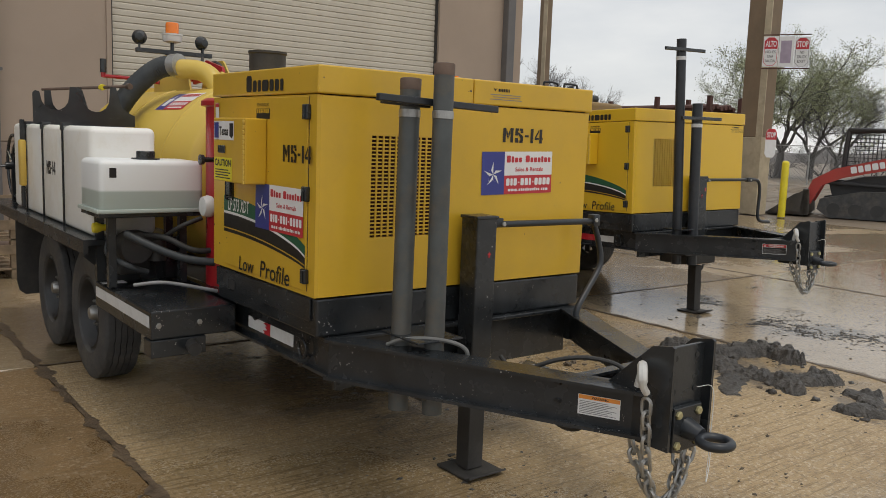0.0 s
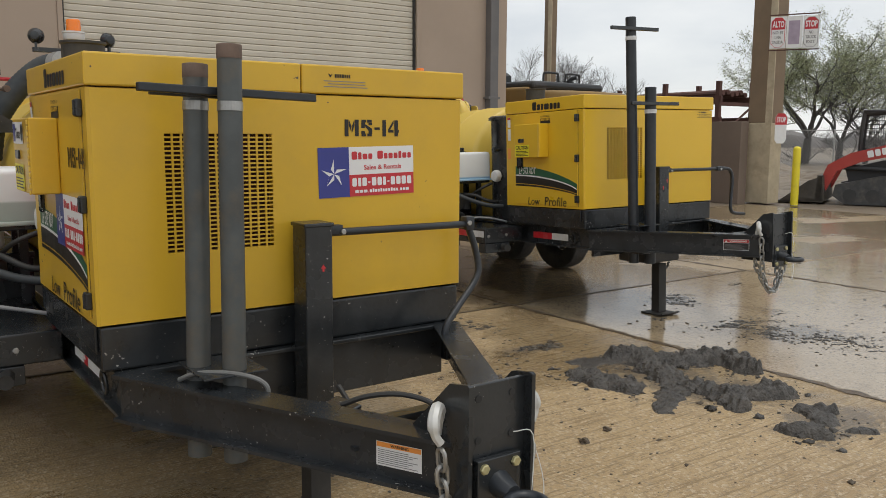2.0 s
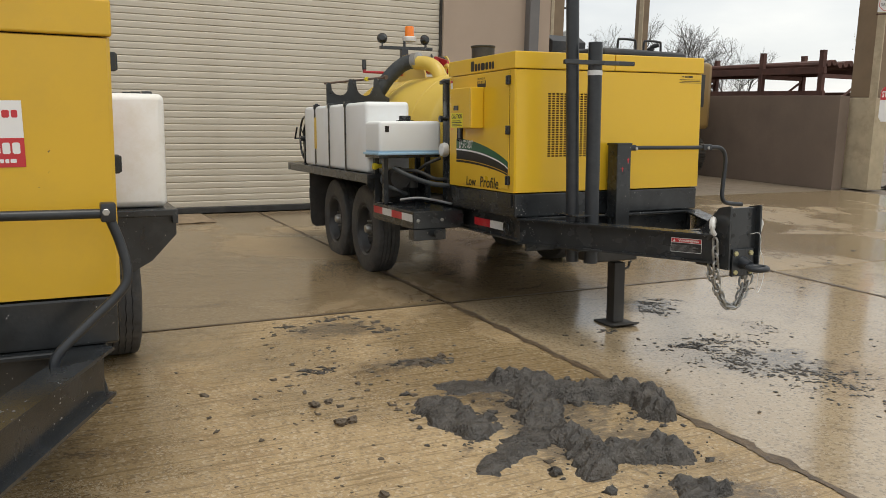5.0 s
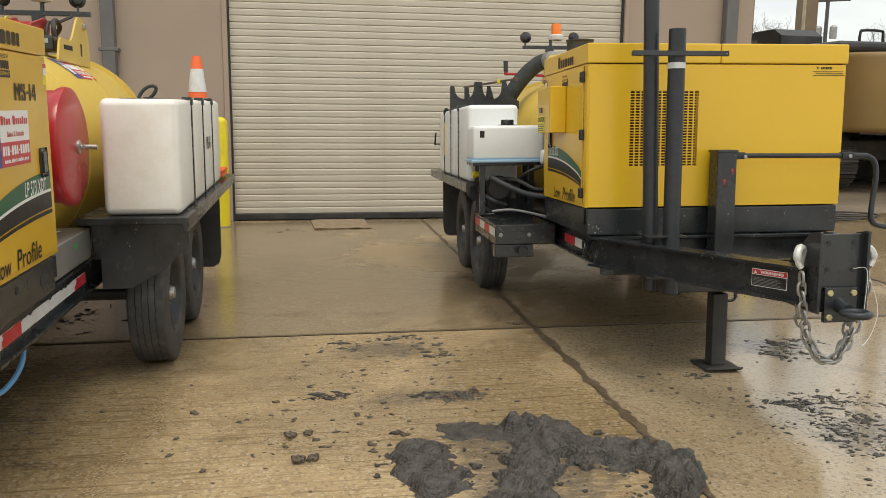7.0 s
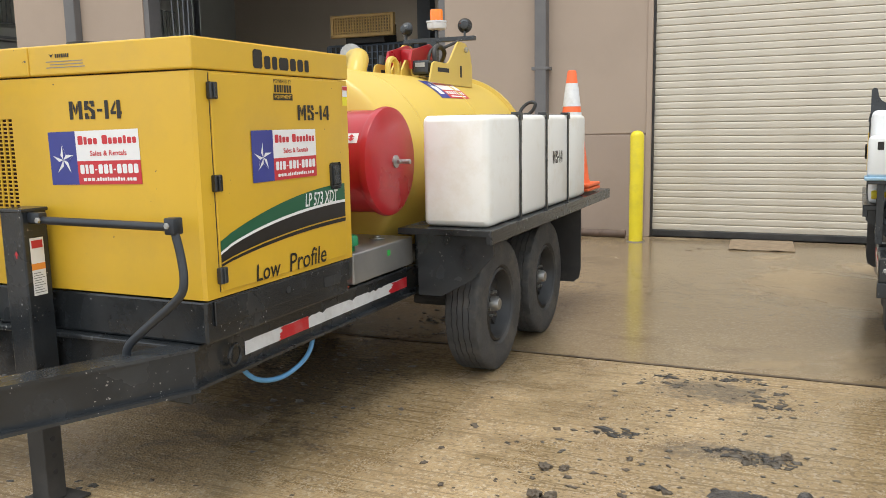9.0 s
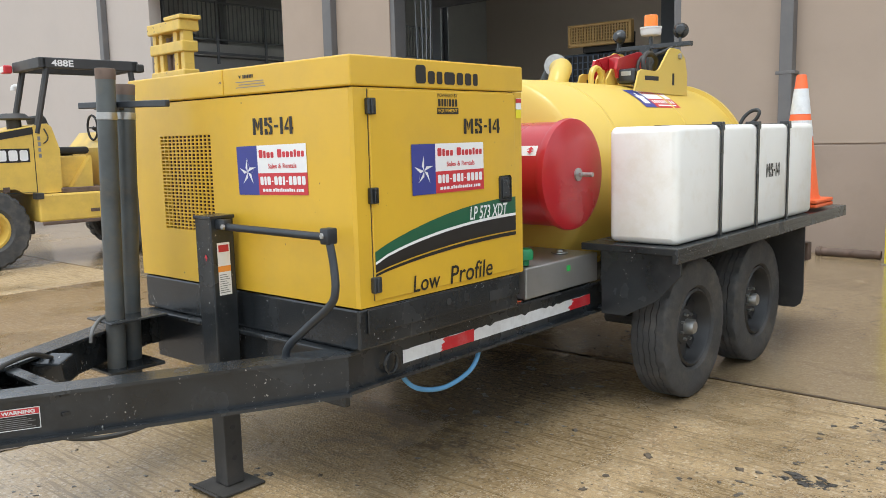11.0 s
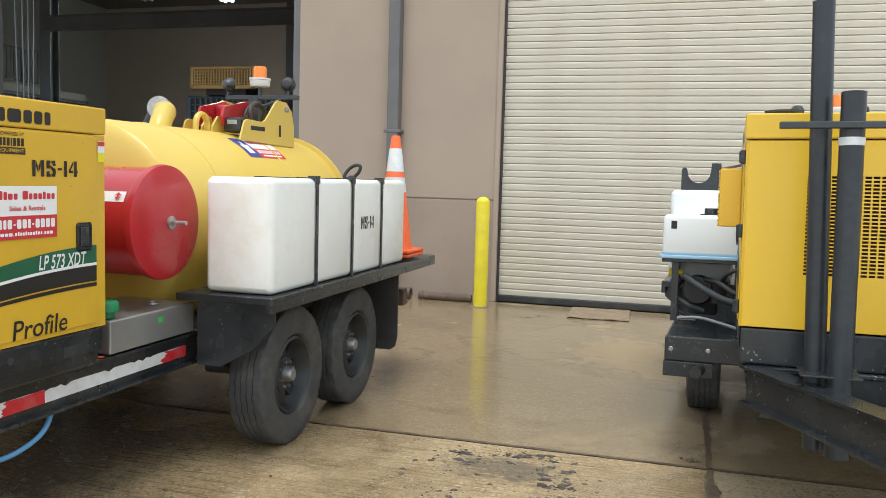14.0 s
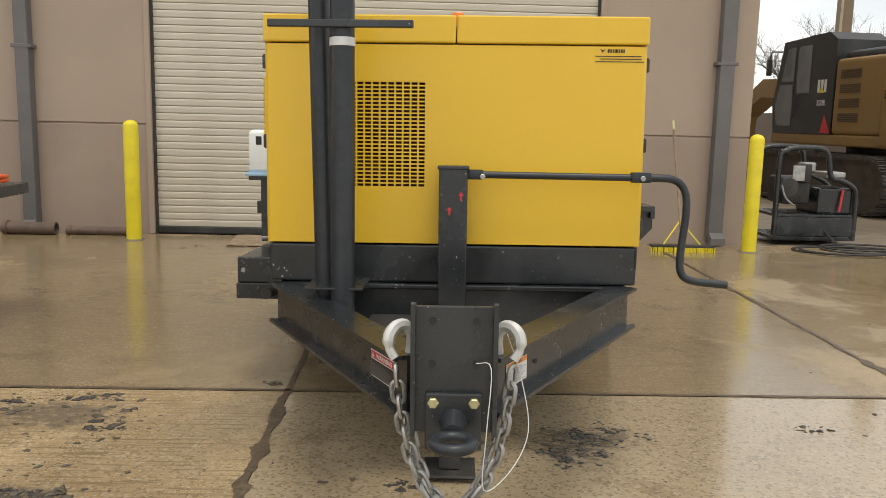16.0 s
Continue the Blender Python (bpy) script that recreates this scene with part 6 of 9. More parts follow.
# ---- loose suction tubes standing in the holders ----
def suction_tube(base, x, y, z0, z1, r, material, bar=None, band=None, rusty=False, label="", turn=0, lean=(0, 0)):
    s = thing("suction_tube", base @ pose(x, y, z1) @ pose(0, 0, 0, *lean) @ pose(0, 0, -z1), label, "tube", group="suction tubes")
    bm = B()
    spin(bm, [(r * 0.86, z0), (r, z0), (r, z1), (r * 0.9, z1 + 0.002), (r * 0.86, z1 - 0.01), (r * 0.86, z1 - 0.3), (0, z1 - 0.3)], "z", 28)
    part("pipe", bm, material, s, smooth=True)
    if rusty:
        bm = B()
        spin(bm, [(r + 0.0015, z1 - 0.045), (r + 0.0015, z1 - 0.002), (r, z1 + 0.001)], "z", 28)
        part("pipe_mouth", bm, RUST, s, smooth=True)
    if bar:
        a, c, z, dy = bar
        bm = B()
        box(bm, a, c, dy - 0.012, dy + 0.012, z - 0.014, z + 0.014, 0.004)
        part("handle_bar", bm, BLACK if not rusty else TUBE_DARK, s).matrix_local = pose(0, 0, 0, 0, 0, turn)
    if band:
        bm = B()
        spin(bm, [(r, band - 0.016), (r + 0.0025, band - 0.015), (r + 0.0025, band + 0.015), (r, band + 0.016)], "z", 28)
        part("band", bm, REFLECT_W if not rusty else GALV, s, "bright band")
    return s


suction_tube(TRAILER_1, -0.405, -0.312, 0.44, 1.852, 0.0405, TUBE_GREY, (-0.29, 0.36, 1.702, 0.05), 1.652, True, "grey steel suction tube with a rusty mouth and cross handle", 5, (-1.6, 1.3))
suction_tube(TRAILER_1, -0.478, -0.188, 0.44, 1.793, 0.0415, TUBE_GREY, (-0.17, 0.06, 1.693, -0.05), 1.655, True, "shorter grey steel suction tube with a rusty mouth", 0, (-1.9, 1.9))
suction_tube(TRAILER_2, -0.53, -0.265, 0.44, 2.424, 0.042, TUBE_DARK, (-0.26, 0.26, 2.33, -0.045), 2.26, False, "tall dark painted suction tube with a cross handle", 0, (0, -1.2))
suction_tube(TRAILER_2, -0.414, -0.372, 0.44, 1.866, 0.0455, TUBE_DARK, (-0.265, 0.265, 1.735, -0.05), 1.675, False, "dark painted suction tube with a cross handle and white band")

# ---- materials of the surroundings ----
COL_BROWN = mat("brown_column_paint", (0.23, 0.165, 0.105), 0.7, 0, 0.12, 1.5, 0.2, 60, (0.15, 0.105, 0.07), 0.8, 0.6)
COL_CREAM = mat("peeled_cream_paint", (0.52, 0.44, 0.31), 0.75, 0, 0.15, 3.0, 0.25, 60, (0.30, 0.22, 0.14), 2.5, 0.7)
BROWN_WALL = mat("brown_block_wall", (0.19, 0.145, 0.115), 0.85, 0, 0.12, 0.8, 0.3, 40, (0.13, 0.10, 0.08), 0.7, 0.6)
RUST_BEAM = mat("red_rust_beam", (0.10, 0.045, 0.035), 0.8, 0, 0.3, 3.0, 0.3, 40, (0.055, 0.035, 0.03), 2.0, 0.6)
BARK = mat("grey_bark", (0.105, 0.10, 0.097), 0.9, 0, 0.3, 2.0, 0.4, 20, (0.05, 0.045, 0.04), 1.0, 0.5)
LEAF = mat("spring_leaf", (0.33, 0.36, 0.20), 0.7, 0, 0.3, 2.0, 0.0, 20)
FAR_WOOD = mat("far_bare_wood", (0.16, 0.15, 0.145), 0.95, 0, 0.2, 0.3, 0.0)
# dusty paint, darkened as well for the canopy shade on the excavator
CAT_YELLOW = mat("dusty_shaded_yellow", (0.27, 0.165, 0.05), 0.55, 0, 0.12, 1.5, 0.1, 40, (0.22, 0.15, 0.085), 1.2, 0.7)
CAT_LOUVRE = mat("brown_louvre_paint", (0.10, 0.065, 0.03), 0.6, 0, 0.2, 3.0, 0.1, 40)
# pale base stands in for the sky showing through the cab panes
CAB_GLASS = mat("sky_pale_cab_glass", (0.16, 0.18, 0.19), 0.12, 0, 0.15, 2.0, 0.0, spec=0.8, rvar=0.05)
CAT_BLACK = mat("dusty_machine_black", (0.025, 0.027, 0.03), 0.45, 0, 0.2, 2.0, 0.1, 40, (0.10, 0.09, 0.08), 1.0, 0.6)
TRACK_STEEL = mat("muddy_track_steel", (0.075, 0.068, 0.06), 0.6, 0.3, 0.3, 5.0, 0.4, 40, (0.16, 0.12, 0.085), 2.0, 0.7)
LOADER_RED = mat("loader_orange_red", (0.44, 0.05, 0.04), 0.45, 0, 0.1, 2.0, 0.1, 40, (0.28, 0.08, 0.05), 1.5, 0.5)
LOADER_GREY = mat("loader_dark_grey", (0.04, 0.04, 0.042), 0.6, 0, 0.2, 2.0, 0.1, 40, (0.10, 0.085, 0.07), 1.2, 0.6)
SILVER = mat("silver_car_paint", (0.45, 0.47, 0.50), 0.25, 0.4, 0.05, 2.0, 0.0, coat=0.4)
# steel colour lifted to carry the bluish haze over the dark bay
INTERIOR = mat("hazed_grey_blue_steel", (0.15, 0.165, 0.19), 0.6, 0, 0.2, 1.0, 0.1, 20, (0.09, 0.095, 0.11), 0.6, 0.5)
BAY_WALL = mat("grey_bay_wall", (0.34, 0.35, 0.36), 0.8, 0, 0.1, 0.6, 0.2, 40, (0.24, 0.24, 0.24), 0.6, 0.5)
GRILLE_TAN = mat("tan_radiator_frame", (0.42, 0.27, 0.09), 0.55, 0, 0.15, 3.0, 0.1)
GRILLE_BLUE = mat("blue_grey_radiator", (0.07, 0.09, 0.12), 0.5, 0.2, 0.2, 4.0, 0.1)


# ---- inside the open bays ----
bm = B()
box(bm, -17.6, -17.4, WY + 0.3, 29.7, -0.03, TOP)
tagged(part("wall_west", bm, BAY_WALL), "grey far end wall of the warehouse", "wall", kind="structure")
bm = B()
box(bm, 0.45, 0.65, WY + 0.3, 29.6, 0, TOP)
tagged(part("inner_wall_1", bm, BAY_WALL), "grey dividing wall inside the warehouse", "wall", kind="structure")
# grey strips stand in for the wall's end faces in shade
for x0, x1 in ((-5.2, -5.09), (0.17, 0.28)):
    bm = B()
    box(bm, x0, x1, WY + 0.02, WY + 0.30, 0, 4.6, 0.006)
    tagged(part("door_frame_2", bm, PIPE_GREY), "grey strip for the shaded wall end at the open bay", "door frame", kind="structure")


def roof_beam(y, z, x0, x1):
    r = thing("roof_beam", None, "grey painted steel beam between posts inside the bay", "beam", group="roof beams")
    bm = B()
    prism(bm, [(y - 0.1, z), (y + 0.1, z), (y + 0.1, z + 0.03), (y + 0.02, z + 0.03), (y + 0.02, z + 0.31), (y + 0.1, z + 0.31), (y + 0.1, z + 0.34), (y - 0.1, z + 0.34), (y - 0.1, z + 0.31), (y - 0.02, z + 0.31), (y - 0.02, z + 0.03), (y - 0.1, z + 0.03)], "x", x0, x1)
    part("i_section", bm, INTERIOR, r)


roof_beam(17.0, 4.84, -9.05, 0.45)
for x in (-9.2, -2.75):
    c = thing("steel_post", pose(x, 17.25, 0), "grey steel post inside the bay", "post", group="bay posts")
    for xa, xb, yc in ((-0.15, 0.15, -0.14), (-0.015, 0.015, 0.0), (-0.15, 0.15, 0.14)):
        bm = B()
        h_ = 0.12 if yc == 0.0 else 0.015
        box(bm, xa, xb, yc - h_, yc + h_, 0.02, TOP, 0.004)
        part("web" if yc == 0.0 else "flange", bm, INTERIOR, c)
    bm = B()
    box(bm, -0.22, 0.22, -0.22, 0.22, 0, 0.02, 0.004)
    part("base_plate", bm, INTERIOR, c)
LAMP = bpy.data.materials.new("lit_tube_lamp")
LAMP.use_nodes = True
LAMP.node_tree.nodes["Principled BSDF"].inputs["Emission Color"].default_value = (1.0, 0.95, 0.8, 1)
LAMP.node_tree.nodes["Principled BSDF"].inputs["Emission Strength"].default_value = 110.0
# second one stands for a dim roof panel; third is added farther back
for x, y, z, lit in ((-5.9, 19.2, 6.0, True), (-8.0, 18.8, 6.0, False), (-5.9, 24.5, 6.0, True)):
    lp = thing("bay_light", pose(x, y, z), "lit twin strip light under the bay roof" if lit else "dim pale roof panel, built as an unlit strip light", "light", group="bay lights")
    bm = B()
    box(bm, -0.17, 0.17, -0.62, 0.62, 0.05, 0.12, 0.01)
    part("housing", bm, WHITE, lp)
    for yy in (-0.5, 0.5):
        bm = B()
        sweep(bm, [(0, yy, 0.1), (0, yy, TOP - z)], 0.01, 6)
        part("hanger", bm, INTERIOR, lp)
    for xx in (-0.1, 0.1):
        bm = B()
        sweep(bm, [(xx, -0.6, 0.02), (xx, 0.6, 0.02)], 0.03, 8)
        part("tube", bm, LAMP if lit else WHITE, lp)
# machines in the dark bay: blue-grey box, brown mass, details made up
sc = thing("blue_grey_box", pose(-6.1, 13.2, 0, 0, 0, 6), "blue-grey box-shaped machine inside the bay", "cabinet")
bm = B()
box(bm, -0.75, 0.75, 0, 0.6, 0.06, 2.32, 0.02)
part("body", bm, GRILLE_BLUE, sc)
for x in (-0.73, 0.01):
    bm = B()
    box(bm, x, x + 0.72, -0.02, 0.0, 0.1, 2.28, 0.006)
    part("door", bm, GRILLE_BLUE, sc)
for x, y in ((-0.7, 0.05), (0.64, 0.05), (-0.7, 0.5), (0.64, 0.5)):
    bm = B()
    box(bm, x, x + 0.06, y, y + 0.06, 0, 0.06)
    part("foot", bm, INTERIOR, sc)
cr = thing("brown_machine", pose(-5.6, 14.6, 0), "brown machine inside the bay, its shape made up", "hopper")
bm = B()
prism(bm, [(-0.7, 1.25), (-0.75, 2.45), (0.0, 2.58), (0.75, 2.45), (0.7, 1.25), (0.3, 0.8), (-0.3, 0.8)], "y", -0.5, 0.5)
part("bin", bm, RUST, cr)
for x in (-0.6, 0.54):
    for y in (-0.45, 0.39):
        bm = B()
        box(bm, x, x + 0.06, y, y + 0.06, 0, 1.4)
        part("leg", bm, RUST, cr)
for i, x in enumerate((-4.90, -4.80, -4.73, -4.66)):
    ch = thing("hoist_chain", pose(x, WY + 0.42, 0), "thin hoist chain of the roller door, hanging", "chain", group="hoist chains")
    bm = B()
    sweep(bm, [(0, 0, 0.9 + 0.1 * i), (0.02 * (i - 1), 0, 2.5), (0.05 * (i - 1.5), 0, 4.6)], 0.011, 6)
    part("run", bm, INTERIOR, ch)
# machine with a radiator parked inside
rad = thing("parked_compactor", pose(-2.40, 14.1, 0.06), "machine with a tan grille and blue-grey cooler parked inside", "machine")
bm = B()
box(bm, -1.0, 0.95, 0.0, 2.4, 0.9, 2.95, 0.05)
part("body", bm, GRILLE_BLUE, rad)
bm = B()
box(bm, -0.76, 0.54, -0.20, -0.10, 3.05, 3.12, 0.015)
box(bm, -0.76, 0.54, -0.20, -0.10, 3.40, 3.45, 0.015)
for x in (-0.76, 0.48):
    box(bm, x, x + 0.06, -0.20, -0.10, 3.05, 3.45, 0.01)
part("grille_frame", bm, GRILLE_TAN, rad)
for i in range(21):
    bm = B()
    box(bm, -0.69 + 0.056 * i, -0.665 + 0.056 * i, -0.19, -0.15, 3.12, 3.40)
    part("grille_bar", bm, GRILLE_TAN, rad)
for i in range(5):
    bm = B()
    box(bm, -0.74, 0.47, -0.185, -0.155, 3.14 + 0.055 * i, 3.155 + 0.055 * i)
    part("grille_bar", bm, GRILLE_TAN, rad)
bm = B()
box(bm, -0.72, 0.50, -0.12, -0.09, 3.08, 3.43)
box(bm, -0.5, 0.3, -0.09, 0.4, 2.95, 3.3)
box(bm, -0.9, 0.85, -0.02, 0.0, 1.0, 2.9)
part("cooler", bm, VOID, rad)
bm = B()
for i in range(16):
    box(bm, -0.88 + 0.11 * i, -0.85 + 0.11 * i, -0.045, -0.03, 1.0, 2.9)
for i in range(16):
    box(bm, -0.9, 0.85, -0.028, -0.015, 1.05 + 0.115 * i, 1.07 + 0.115 * i)
pieces("guard_bar", bm, GRILLE_BLUE, rad)
for sx in (-0.8, 0.75):
    for sy in (0.4, 2.0):
        bm = B()
        spin(bm, [(0.28, -0.2), (0.55, -0.18), (0.6, -0.1), (0.6, 0.1), (0.55, 0.18), (0.28, 0.2)], "x", 28, (sx, sy, 0.6))
        part("wheel", bm, RUBBER, rad, smooth=True)

# mezzanine with railing, its edge running back into the far bay
bm = B()
box(bm, -14.05, -13.86, WY + 0.32, 24.0, 0, 3.78)
tagged(part("bay_wall", bm, BAY_WALL), "pale grey wall under the mezzanine in the open bay", "wall", kind="structure")
bm = B()
box(bm, -17.35, -13.72, WY + 0.32, 24.0, 3.80, 4.12, 0.01)
tagged(part("mezzanine_floor", bm, BAY_WALL), "grey steel mezzanine edge in the open bay", "mezzanine", kind="structure")
bm = B()
box(bm, -13.72, -13.66, WY + 0.32, 24.0, 3.84, 3.90, 0.006)
tagged(part("mezzanine_trim", bm, INTERIOR), "grey angle trim along the mezzanine edge", "trim", kind="structure")
rail = thing("mezzanine_railing", pose(-13.78, WY + 0.4, 4.12, 0, 0, 90), "grey-blue steel baluster railing along the mezzanine edge", "railing")
bm = B()
box(bm, 0, 10.2, -0.03, 0.03, 1.05, 1.10, 0.01)
part("top_rail", bm, INTERIOR, rail)
bm = B()
box(bm, 0, 10.2, -0.02, 0.02, 0.10, 0.14, 0.005)
part("bottom_rail", bm, INTERIOR, rail)
bm = B()
box(bm, -0.012, 0.012, -0.012, 0.012, 0.14, 1.06)
bal = part("baluster", bm, INTERIOR, rail)
bal.matrix_local = pose(0.07, 0, 0)
for i in range(1, 76):
    share("baluster", bal.data, rail, pose(0.07 + 0.135 * i, 0, 0))
bm = B()
box(bm, -0.03, 0.03, -0.10, -0.04, -0.52, 1.08)
pst = part("rail_post", bm, INTERIOR, rail)
pst.matrix_local = pose(0.25, 0, 0)
for i in range(1, 7):
    share("rail_post", pst.data, rail, pose(0.25 + 1.55 * i, 0, 0))
c = thing("steel_post", pose(-14.1, 13.95, 4.12), "grey steel post standing on the mezzanine", "post", group="bay posts")
bm = B()
box(bm, -0.09, 0.09, -0.09, 0.09, 0, TOP - 4.12, 0.01)
part("shaft", bm, INTERIOR, c)

# ---- office wing on the far side ----
wing = thing("wall_wing", None, "pale tan painted wall of the office wing", "wall", kind="structure")
bm = B()
box(bm, -23.3, -13.2, WY - 0.02, WY + 0.3, 0, TOP, 0.01)
part("wing_panel", bm, STUCCO_PALE, wing)
bm = B()
box(bm, -23.5, -23.3, WY - 0.1, WY + 8, 0, TOP, 0.01)
part("wing_end", bm, STUCCO_PALE, wing)
bm = B()
box(bm, -48, -23.5, WY + 4.0, WY + 4.3, 0, 5.2)
part("wing_back_panel", bm, STUCCO_PALE, wing)
bm = B()
prism(bm, [(WY - 0.5, 4.0), (WY - 0.5, 4.45), (WY + 4.3, 5.4), (WY + 4.3, 4.4)], "x", -48, -23.55)
tagged(part("porch_roof", bm, PIPE_GREY), "dark grey sloping porch roof", "roof", kind="structure")
for x in (-38.7, -40.25, -44.0):
    w = thing("window_1", pose(x, WY + 3.97, 2.25), "dark-framed four-pane office window", "window", kind="structure")
    bm = B()
    for a in (-0.75, -0.03, 0.69):
        box(bm, a, a + 0.06, -0.05, 0.02, 0, 1.5)
    for a in (0, 0.72, 1.44):
        box(bm, -0.75, 0.75, -0.05, 0.02, a, a + 0.06)
    part("window_frame", bm, BLACK_DULL, w)
    for a, c in ((-0.69, 0.06), (0.03, 0.06), (-0.69, 0.78), (0.03, 0.78)):
        bm = B()
        box(bm, a, a + 0.66, -0.02, -0.01, c, c + 0.66)
        part("pane", bm, GLASS_DARK, w)
for x in (-23.14, -15.3):
    p = thing("downpipe", pose(x, WY - 0.13, 0), "dark grey metal downpipe on the office wing", "downpipe", group="downpipes")
    bm = B()
    box(bm, -0.1, 0.1, -0.06, 0.1, 0.1, TOP, 0.015)
    part("pipe", bm, PIPE_GREY, p)
v = thing("wall_vent", pose(-20.8, WY - 0.02, 3.35), "white plastic vent elbow on the wall", "vent")
bm = B()
sweep(bm, smooth_path([(0, 0.02, 0), (0, -0.15, 0), (-0.02, -0.2, -0.03), (-0.02, -0.21, -0.12)], 5), 0.07, 12)
part("elbow", bm, WHITE, v, smooth=True)

# ---- canopy columns, brown wall, steel rack ----
def canopy_column(x, y, w, d, h=9.0, turn=0.0, peeled=True):
    c = thing("canopy_column", pose(x, y, 0, 0, 0, turn), "brown painted steel column with peeled cream patches", "column", group="canopy columns")
    bm = B()
    box(bm, -w / 2, w / 2, -d / 2, d / 2, 1.9, h, 0.02)
    part("shaft", bm, COL_BROWN, c)
    bm = B()
    box(bm, -w / 2 - 0.004, w / 2 + 0.004, -d / 2 - 0.004, d / 2 + 0.004, 0, 1.9, 0.02)
    part("foot", bm, COL_CREAM if peeled else COL_BROWN, c)
    bm = B()
    box(bm, -w / 2 - 0.012, -w / 2 + 0.02, -d / 2 - 0.012, -d / 2 + 0.16, 0, h, 0.004)
    part("edge_flange", bm, COL_CREAM, c)
    return c


canopy_column(18.62, 11.42, 0.45, 0.62)
canopy_column(20.0, 20.45, 0.25, 0.35, peeled=False)
canopy_column(22.1, 28.3, 0.5, 0.6, peeled=False)
canopy_column(24.0, 36.0, 0.45, 0.55, peeled=False)


def yard_sign(m, w, h, head, lines, label):
    s = thing("yard_sign", m, label, "sign", group="yard signs")
    bm = B()
    box(bm, 0, w, 0, h, -0.012, 0.0, 0.003)
    part("board", bm, DECAL_W, s)
    ww, hh = w * 0.84, h * 0.92
    ox, oy = w * 0.08, h * 0.04
    c = ww * 0.28
    octo = [(ox + c, oy), (ox + ww - c, oy), (ox + ww, oy + c), (ox + ww, oy + hh - c), (ox + ww - c, oy + hh), (ox + c, oy + hh), (ox, oy + hh - c), (ox, oy + c)]
    bm = B()
    for i in range(8):
        a, b_ = Vector((*octo[i], 0.002)), Vector((*octo[(i + 1) % 8], 0.002))
        sweep(bm, [a, b_], 0.006, 4)
    part("outline", bm, DECAL_R if head == "ALTO" else GREY_INK, s)
    flat("head", [(ox, oy + hh * 0.60), (ox + ww, oy + hh * 0.60), (ox + ww, oy + hh - c), (ox + ww - c, oy + hh), (ox + c, oy + hh), (ox, oy + hh - c)], s, pose(0, 0, 0.003), DECAL_R)
    letters("head_lettering", head, h * 0.2, ww * 0.86, s, pose(ox + ww * 0.07, oy + hh * 0.67, 0.005), DECAL_W, 0.03)
    for i, ln in enumerate(lines):
        letters("sign_lettering", ln, h * 0.095, ww * min(0.8, 0.16 * len(ln)), s, pose(ox + ww * (0.5 - min(0.4, 0.08 * len(ln))), oy + hh * (0.44 - 0.16 * i), 0.005), GREY_INK, 0.02)
    return s


SIGN_M = pose(18.20, 10.98, 3.56, 90, 0, -62) @ Matrix.Scale(0.84, 4)
yard_sign(SIGN_M @ pose(-0.16, 0, 0.05), 0.40, 0.84, "ALTO", ["NO ES", "UNA", "SALIDA"], "white sign with a red head reading ALTO on the column")
yard_sign(SIGN_M @ pose(0.66, -0.02, 0.05), 0.40, 0.84, "STOP", ["NO", "TRUCK", "EXIT"], "white sign with a red head reading STOP on the column")
mid = thing("notice_board", SIGN_M @ pose(0.25, 0, 0.04), "framed grey-lilac notice board between the stop signs", "notice board")
bm = B()
box(bm, 0, 0.40, 0, 0.84, -0.012, 0.0, 0.003)
part("board", bm, DECAL_W, mid)
flat("faded_panel", rect(0.28, 0.62, 0.05, 0.1), mid, pose(0, 0, 0.002), mat("faded_lilac_print", (0.40, 0.33, 0.42), 0.6))
for z_ in (-0.06, 0.87):
    bm = B()
    box(bm, -0.43, 0.82, z_, z_ + 0.03, -0.04, -0.014, 0.004)
    part("mounting_rail", bm, RUST_BEAM, mid)
s2 = thing("small_stop_sign", pose(18.17, 10.86, 1.42, 90, 0, -40) @ Matrix.Scale(0.85, 4), "small worn red and white stop sign at the column", "sign")
bm = B()
prism(bm, [(0.06, 0), (0.24, 0), (0.30, 0.1), (0.30, 0.70), (0.24, 0.80), (0.06, 0.80), (0, 0.70), (0, 0.1)], "z", -0.012, 0)
part("board", bm, DECAL_W, s2)
flat("head", [(0, 0.5), (0.30, 0.5), (0.30, 0.70), (0.24, 0.80), (0.06, 0.80), (0, 0.70)], s2, pose(0, 0, 0.002), DECAL_R)
letters("head_lettering", "STOP", 0.15, 0.24, s2, pose(0.03, 0.56, 0.004), DECAL_W, 0.03)

bm = B()
box(bm, 17.95, 18.25, 11.6, 30.0, -0.03, 1.93, 0.01)
tagged(part("wall_yard", bm, BROWN_WALL), "brown painted concrete yard wall", "wall", kind="structure")
rack = thing("pipe_rack", pose(20.5, 16.6, 0), "rusty red steel storage rack behind the yard wall", "rack")
for x in (-0.6, 0.9):
    for y in (-2.9, -1.1, 2.0, 4.5):
        bm = B()
        box(bm, x - 0.06, x + 0.06, y - 0.06, y + 0.06, 0, 3.05, 0.005)
        part("upright", bm, RUST_BEAM, rack)
    bm = B()
    box(bm, x - 0.05, x + 0.05, -3.0, 4.6, 2.50, 2.66, 0.005)
    part("long_beam", bm, RUST_BEAM, rack)
    bm = B()
    box(bm, x - 0.05, x + 0.05, -3.0, 4.6, 1.95, 2.10, 0.005)
    part("long_beam", bm, RUST_BEAM, rack)
bm = B()
for y in (-2.9, -1.1, 2.0, 4.5):
    box(bm, -0.6, 0.9, y - 0.04, y + 0.04, 2.4, 2.5)
    sweep(bm, [(-0.6, y, 1.5), (0.9, y, 2.4)], 0.03, 6)
pieces("cross_beam", bm, RUST_BEAM, rack)
bm = B()
